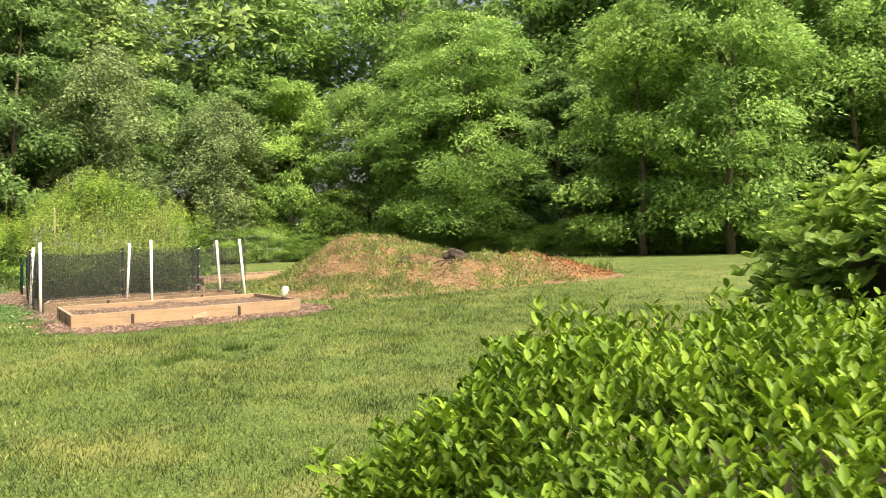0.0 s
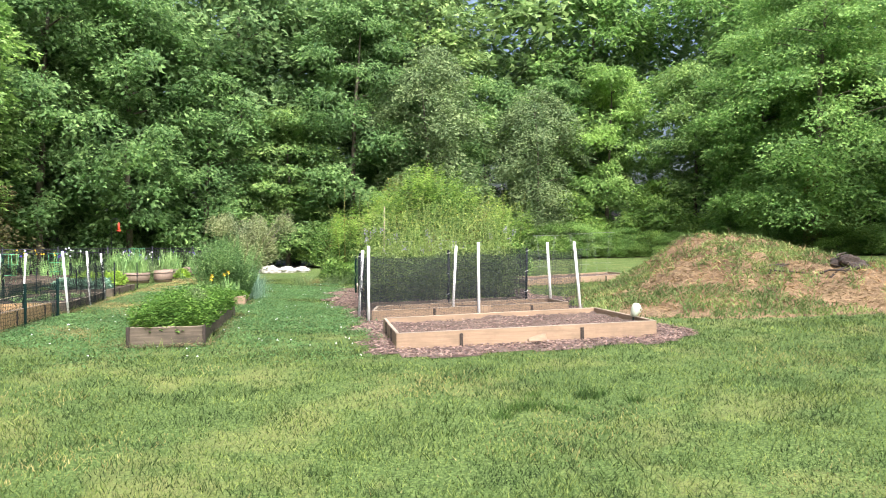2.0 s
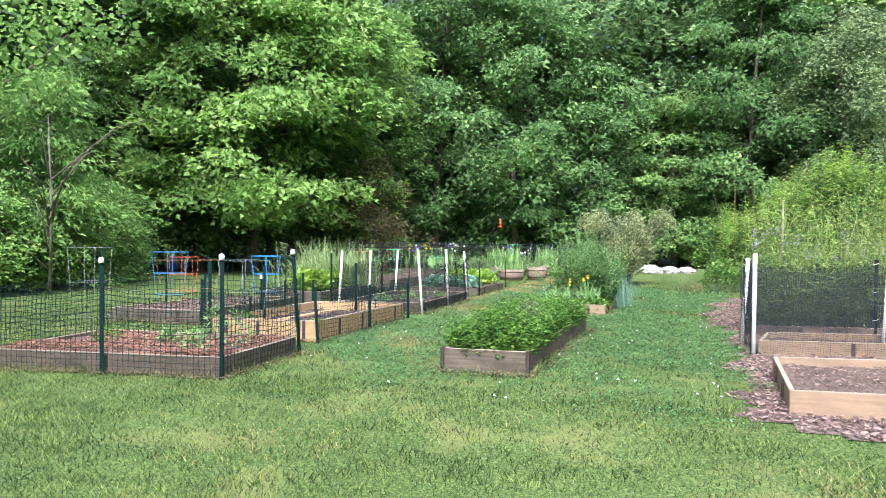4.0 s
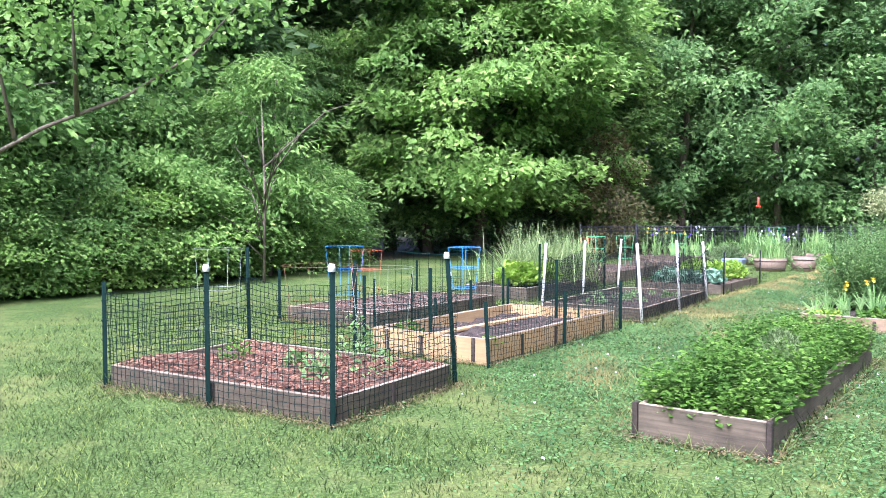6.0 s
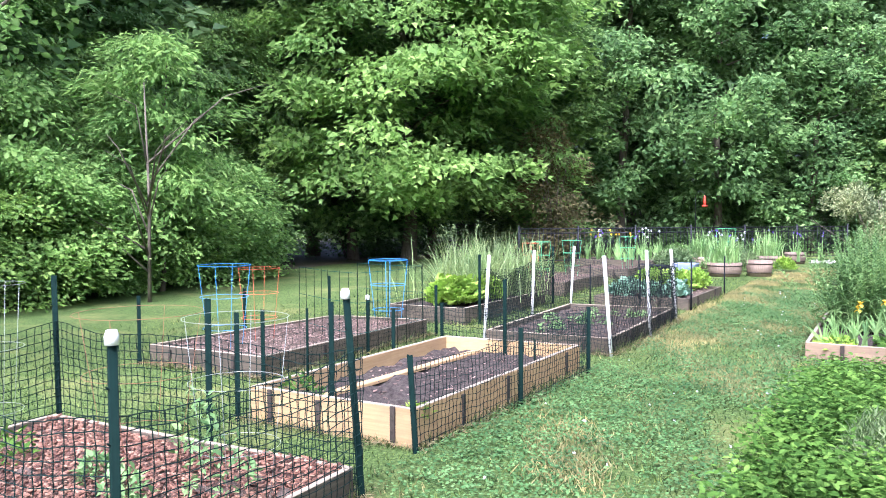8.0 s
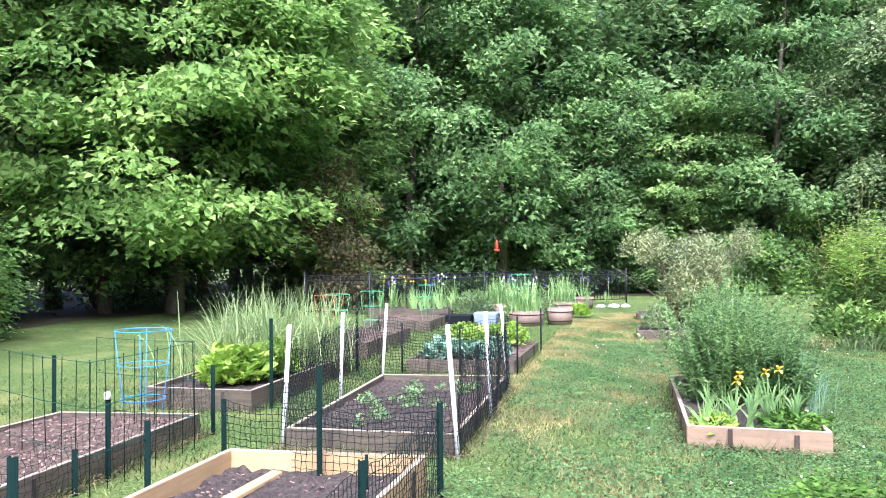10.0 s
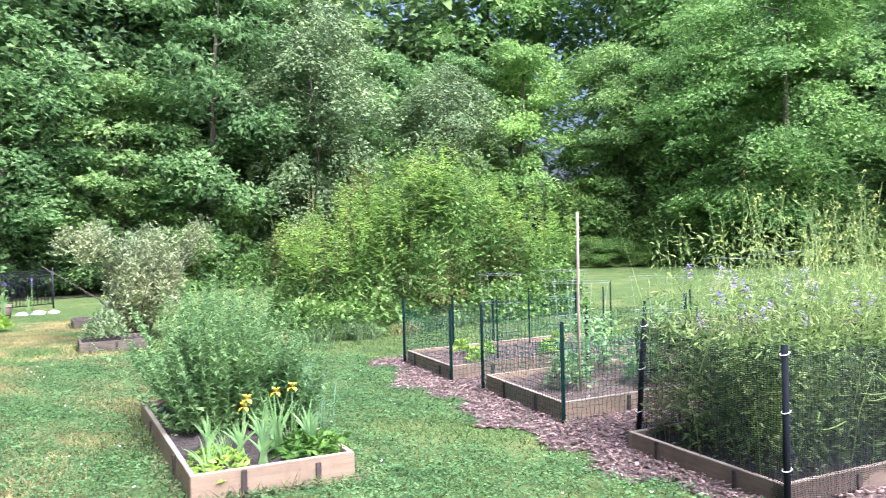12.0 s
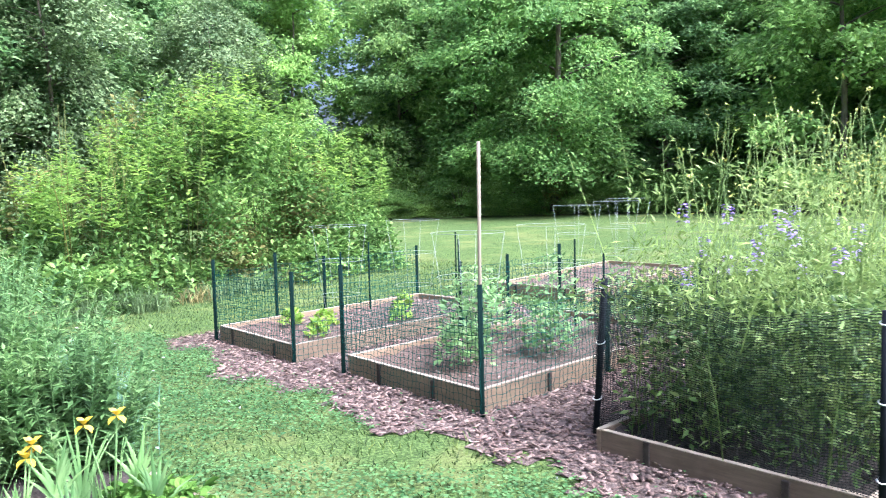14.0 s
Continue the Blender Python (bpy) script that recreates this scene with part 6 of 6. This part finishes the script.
for x, y in ((-4.75, 30.6), (-5.9, 33.4), (-4.2, 34.4)):
    tuft(x, y, gz(x, y) + 0.33, 200, 0.74, 0.62, 0.02, LEAF_IRIS, "upright green sword leaves growing in a planter", "plant", "planter plants")
lone("herb", clump(-6.6, 33.0, gz(-6.6, 33) + 0.02, 0.8, 0.6, 0.6, 1500, 0.1, 0.35, 0.9), LEAF_GREY, "loose grey-green herbs between the planters", "herb")


for x, y, rr, hh, m in ((-5.2, 32.3, 0.55, 0.6, LEAF_ASTER), (-5.0, 33.7, 0.6, 0.7, LEAF_GREY), (-6.3, 31.9, 0.5, 0.55, LEAF_GREY), (-4.5, 32.6, 0.4, 0.5, LEAF_GREY), (-6.9, 34.3, 0.7, 0.7, LEAF_ASTER), (-3.6, 33.2, 0.3, 0.35, LEAF_LIME)):
    lone("herb", clump(x, y, gz(x, y) + 0.02, rr, rr * 0.8, hh, 1100, 0.1, 0.32, 0.9), m, "loose bushy herb growing among the planters", "herb", "herbs among the planters")


# ---- bark chips, mulch, grass ----
def chips(P, smin, smax):
    """Flat splintered chips at the points P, as one mesh."""
    n = len(P)
    a = rng.uniform(0, 6.28, n)
    L, W, T = rng.uniform(smin, smax, n), rng.uniform(smin, smax, n) * 0.45, rng.uniform(0.003, 0.009, n)
    U = np.column_stack([np.cos(a), np.sin(a), rng.normal(0, 0.22, n)])
    S = np.column_stack([-np.sin(a), np.cos(a), rng.normal(0, 0.22, n)])
    H = np.column_stack([np.zeros((n, 2)), T])
    c = []
    for su, sv in ((-1, -1), (1, -1), (1, 1), (-1, 1)):
        ju, jv = rng.uniform(0.6, 1.0, n), rng.uniform(0.4, 1.0, n)
        c.append(P + U * (su * L * 0.5 * ju)[:, None] + S * (sv * W * 0.5 * jv)[:, None])
    V = np.stack(c + [q + H for q in c], 1)
    b = np.arange(n)[:, None] * 8
    F = np.vstack([b + np.array([f]) for f in ((4, 5, 6, 7), (0, 1, 5, 4), (1, 2, 6, 5), (2, 3, 7, 6), (3, 0, 4, 7))])
    return V.reshape(-1, 3), F


def inside(c, x, y, grow=0.0):
    r = np.ones(np.shape(x), bool)
    for (x0, y0), (x1, y1) in zip(c, c[1:] + c[:1]):
        d = math.hypot(x1 - x0, y1 - y0)
        r &= ((x1 - x0) * (y - y0) - (y1 - y0) * (x - x0)) / d > -grow
    return r


BEDS = [A_BED, B_BED, R3, R2, R1, R0, B1, B2, B3, B4, MINT, IRIS, L1, L2, L3, L4, L5, S1, S2]


def in_beds(x, y, grow=0.0):
    r = np.zeros(np.shape(x), bool)
    for c in BEDS:
        r |= inside(c, x, y, grow)
    return r


def chip_zone(x, y):
    left = np.interp(y, [10.9, 11.3, 13.5, 15.5, 16.5, 18, 20, 22, 24], [1.75, 1.4, 1.35, 1.5, 1.4, 1.28, 1.32, 1.45, 1.9])
    left = left + 0.14 * np.sin(x * 11 + y * 13) * np.sin(y * 19) + 0.12 * np.sin(y * 3.1) + 0.06 * np.sin(y * 7.7)
    right = np.interp(y, [10.9, 11.3, 14, 16, 24], [4.6, 5.2, 5.3, 5.6, 5.8]) + 0.15 * np.sin(y * 2.3)
    return (x > left) & (x < right) & (y > 10.95 + 0.08 * np.sin(x * 5)) & (y < 24.0)


lone("ground_chips", grid_patch(0.6, 6.2, 10.8, 24.2, 0.1, lambda X, Y: G(X, Y) + 0.008 + 0.004 * np.sin(X * 9) * np.sin(Y * 8), chip_zone), GRIT, "dusty bed of bark under the chips", "bark path", kind="structure")
cp = thing("chip_path", 1.4, 19.0, gz(1.4, 19.0), "pinkish bark chips strewn between the beds", "bark chips")
S = np.column_stack([rng.uniform(0.7, 6.0, 48000), rng.uniform(10.9, 24.0, 48000)])
S = S[chip_zone(S[:, 0], S[:, 1]) & ~in_beds(S[:, 0], S[:, 1], -0.02)]
S = np.column_stack([S, G(S[:, 0], S[:, 1]) + 0.012 + rng.uniform(0, 0.02, len(S))])
tagged(part("chip_layer", chips(S, 0.02, 0.075), CHIP, cp), "scattered bark chips", kind="stuff")
kinds = []
for i in range(12):
    kinds.append(fast_mesh("bark_chip", *chips(np.zeros((1, 3)), 0.045, 0.095)))
    kinds[-1].materials.append(CHIP)
S = np.column_stack([rng.uniform(0.9, 2.0, 900), rng.uniform(17.0, 22.5, 900)])
S = S[chip_zone(S[:, 0], S[:, 1]) & ~in_beds(S[:, 0], S[:, 1], 0.08)][:280]
for x, y in S:
    ob = new("bark_chip", kinds[int(rng.integers(12))])
    ob.parent = cp
    ob.matrix_parent_inverse = cp.matrix_basis.inverted()
    ob.matrix_basis = pose(float(x), float(y), gz(x, y) + 0.035, rng.normal(0, 9), rng.normal(0, 9), rng.uniform(0, 360))
S = bed_points(B1, 9500, 0.02)
S = np.column_stack([S, G(S[:, 0], S[:, 1]) + 0.165 + 0.04 * np.sin(S[:, 0] * 3) * np.sin(S[:, 1] * 4) + rng.uniform(0, 0.03, len(S))])
lone("mulch", chips(S, 0.018, 0.062), MULCH, "red-brown bark mulch covering the bed", "mulch", kind="stuff")
for bed, mat, cnt, zz in ((A_BED, CHIP, 1300, 0.125), (B2, CHIP, 260, 0.14), (L1, CHIP, 1600, 0.19), (R2, CHIP, 300, 0.14), (R1, CHIP, 700, 0.14), (B3, SOIL_BROWN, 700, 0.14)):
    S = bed_points(bed, cnt, 0.04)
    S = np.column_stack([S, G(S[:, 0], S[:, 1]) + zz + rng.uniform(0, 0.012, cnt)])
    lone("bark_litter", chips(S, 0.014, 0.052), mat, "loose bark litter and clods on soil", "mulch", kind="stuff")
lone("offcut", hexa([(3.1, 11.16, 0.1), (3.33, 11.2, 0.1), (3.32, 11.24, 0.1), (3.09, 11.2, 0.1), (3.1, 11.18, 0.13), (3.33, 11.25, 0.18), (3.32, 11.29, 0.18), (3.09, 11.22, 0.13)], 0.004), WOOD_TAN["x"], "split offcut of pale wood by the bed", "offcut")


def lawn_points(n, x0, x1, y0, y1):
    x, y = rng.uniform(x0, x1, n), rng.uniform(y0, y1, n)
    ok = ~in_beds(x, y, 0.01) & ~(chip_zone(x, y) & (rng.uniform(0, 1, n) > 0.03)) & (mound_z(x, y) < 0.08)
    return x[ok], y[ok]


def blades(x, y, hmin, hmax, w):
    n = len(x)
    z = G(x, y)
    a, b = rng.uniform(0, 6.28, n), rng.uniform(0, 6.28, n)
    patchy = 0.85 + 0.2 * np.sin(x * 1.9 + np.sin(y * 1.3)) * np.sin(y * 2.3 + 1) + 0.3 * np.sin(x * 6.7 + 2 * np.sin(y * 3.1)) * np.sin(y * 8.3 + 2 * np.sin(x * 2.7))
    h = rng.uniform(hmin, hmax, n) * patchy
    lean = h * rng.uniform(0.2, 1.4, n)
    V = np.stack([np.stack([x - np.cos(a) * w, y - np.sin(a) * w, z - 0.005], -1), np.stack([x + np.cos(a) * w, y + np.sin(a) * w, z - 0.005], -1),
                  np.stack([x + np.cos(b) * lean, y + np.sin(b) * lean, z + h], -1)], 1)
    return V.reshape(-1, 3), np.arange(3 * n).reshape(n, 3)


x, y = lawn_points(760000, -9.5, 12.0, 0.5, 11.6)
tufty = 0.8 + 0.35 * np.sin(x * 3.1 + 2 * np.sin(y * 1.7)) * np.sin(y * 4.3 + np.sin(x * 2.3))
near = rng.uniform(0, 1, len(x)) < np.clip(1.3 - (y - 2) / 12, 0.4, 1) * np.clip((x + 9.5) / 4, 0, 1) * np.clip((12 - x) / 5, 0, 1) * np.clip((y - 0.5) / 1.5, 0, 1) * tufty
lone("grass", blades(x[near], y[near], 0.018, 0.058, 0.0038), GRASS, "mown grass blades on the lawn", "grass", kind="stuff")
x, y = lawn_points(230000, -11.0, 9.0, 11.0, 33.0)
k = rng.uniform(0, 1, len(x)) < np.clip((33 - y) / 8, 0, 1) * np.clip((x + 11) / 3, 0, 1)
x, y = x[k], y[k]
lone("grass", blades(x, y, 0.02, 0.065, 0.005), GRASS, "grass blades between the beds", "grass", kind="stuff")
x, y = lawn_points(90000, 5.0, 20.0, 4.0, 30.0)
k = rng.uniform(0, 1, len(x)) < np.clip((x - 5) / 4, 0, 1) * np.clip((20 - x) / 9, 0, 1) * np.clip((30 - y) / 10, 0, 1)
x, y = x[k], y[k]
lone("grass", blades(x, y, 0.015, 0.045, 0.005), GRASS, "mown grass beyond the beds", "grass", kind="stuff")
x, y = lawn_points(14000, 1.6, 3.8, 8.0, 9.6)
k = np.zeros(len(x), bool)
for tx, ty, tr in ((2.3, 8.8, 0.18), (2.62, 8.68, 0.13), (2.05, 8.62, 0.1), (2.95, 9.0, 0.15), (3.25, 8.75, 0.09), (2.5, 9.15, 0.09)):
    k |= (x - tx) ** 2 + ((y - ty) * 1.7) ** 2 < tr ** 2 * rng.uniform(0.3, 1.6, len(x))
lone("grass_tuft", blades(x[k], y[k], 0.05, 0.11, 0.004), GRASS_RANK, "darker unmown tufts in the lawn", "grass", kind="stuff")
edges = []
for c in BEDS:
    for (x0, y0), (x1, y1) in zip(c, c[1:] + c[:1]):
        d = math.hypot(x1 - x0, y1 - y0)
        f = rng.uniform(0, 1, int(90 * d))
        o = -0.02 - np.abs(rng.normal(0, 0.03, len(f)))
        edges.append(np.column_stack([x0 + (x1 - x0) * f - (y1 - y0) / d * o, y0 + (y1 - y0) * f + (x1 - x0) / d * o]))
E2 = np.vstack(edges)
E2 = E2[~chip_zone(E2[:, 0], E2[:, 1])]
lone("grass_fringe", blades(E2[:, 0], E2[:, 1], 0.06, 0.17, 0.005), GRASS, "longer grass along the bed boards", "grass", kind="stuff")

worn = []
for c in (B1, B2, B3, L1, MINT, IRIS):
    for (x0, y0), (x1, y1) in zip(c, c[1:] + c[:1]):
        d = math.hypot(x1 - x0, y1 - y0)
        f = rng.uniform(-0.03, 1.03, int(420 * d))
        o = -0.025 - np.abs(rng.normal(0, 0.07, len(f))) * (0.6 + 0.6 * np.sin(f * d * 3.1 + x0) ** 2)
        worn.append(np.column_stack([x0 + (x1 - x0) * f - (y1 - y0) / d * o, y0 + (y1 - y0) * f + (x1 - x0) / d * o]))
W2 = np.vstack(worn)
W2 = W2[~chip_zone(W2[:, 0], W2[:, 1]) & ~in_beds(W2[:, 0], W2[:, 1], 0.012)]
W3 = np.column_stack([W2, G(W2[:, 0], W2[:, 1]) + rng.uniform(0.012, 0.035, len(W2))])
lone("dry_clippings", lying(W3, 0.02, 0.07, 0.006, 0.05), DRY_SOIL, "dry grass clippings and bare soil along the boards", "dry grass", kind="stuff")

x, y = lawn_points(170000, -3.5, 1.9, 10.8, 27.0)
k = np.sin(x * 1.4 + 0.7 * np.sin(y)) * np.sin(y * 0.9 + 0.5) + 0.5 * np.sin(x * 3.3 + y * 2.7) + 0.6 + rng.normal(0, 0.2, len(x)) > 0.0
k &= rng.uniform(0, 1, len(x)) < np.clip((y - 10.8 + 0.5 * np.sin(x * 2.1)) / 4.0, 0, 1) ** 0.7
x, y = x[k], y[k]
n = len(x)
P = np.column_stack([x, y, G(x, y) + rng.uniform(0.02, 0.06, n)])
a = rng.uniform(0, 6.28, n)
L = rng.uniform(0.016, 0.031, n)
lone("clover", leaf_quads(P, np.column_stack([np.cos(a), np.sin(a), rng.normal(0, 0.2, n)]), rng.normal(0, 0.3, (n, 3)) + np.array([0, 0, 1]), L, L * 0.9, 0.05), CLOVER, "clover carpet on the path", "clover", kind="stuff")
x, y = lawn_points(130, -3.3, 1.7, 11.0, 26.0)
n = len(x)
k = 5
P = np.repeat(np.column_stack([x, y, G(x, y) + rng.uniform(0.05, 0.09, n)]), k, 0)
lone("clover_blossom", leaf_quads(P, sphere_dirs(n * k) + np.array([0, 0, 0.5]), sphere_dirs(n * k), 0.014, 0.012), PETAL_WHITE, "small white clover flowers", "clover", kind="stuff")

x, y = lawn_points(110000, -3.8, -1.4, 12.5, 35.0)
k = np.sin(x * 2.6 + 1.2 * np.sin(y * 0.8)) * np.sin(y * 1.15 + 0.6) + 0.4 * np.sin(x * 5.1 + y * 3.3) + rng.normal(0, 0.3, len(x)) > 0.75 - 0.8 * np.clip((y - 16) / 4, 0, 1)
x, y = x[k], y[k]
lone("grass_patch", blades(x, y, 0.02, 0.07, 0.006), DRY, "dry straw-coloured patches in the path", "dry grass", kind="stuff")
x, y = lawn_points(60000, -5.0, 8.0, 2.5, 11.0)
k = np.sin(x * 1.7 + 1.5 * np.sin(y * 1.1)) * np.sin(y * 2.0 + 0.9) + rng.normal(0, 0.35, len(x)) > 0.72
lone("grass_patch", blades(x[k], y[k], 0.015, 0.05, 0.005), DRY, "dry straw-coloured patches in the lawn", "dry grass", kind="stuff")

for x, y in ((12.5, 13.1), (12.8, 12.8), (12.2, 13.4)):
    tuft(x, y, gz(x, y), 150, 0.42, 0.35, 0.012, WEED, "rank green tuft at the end of the mound", "grass", "rank tufts")
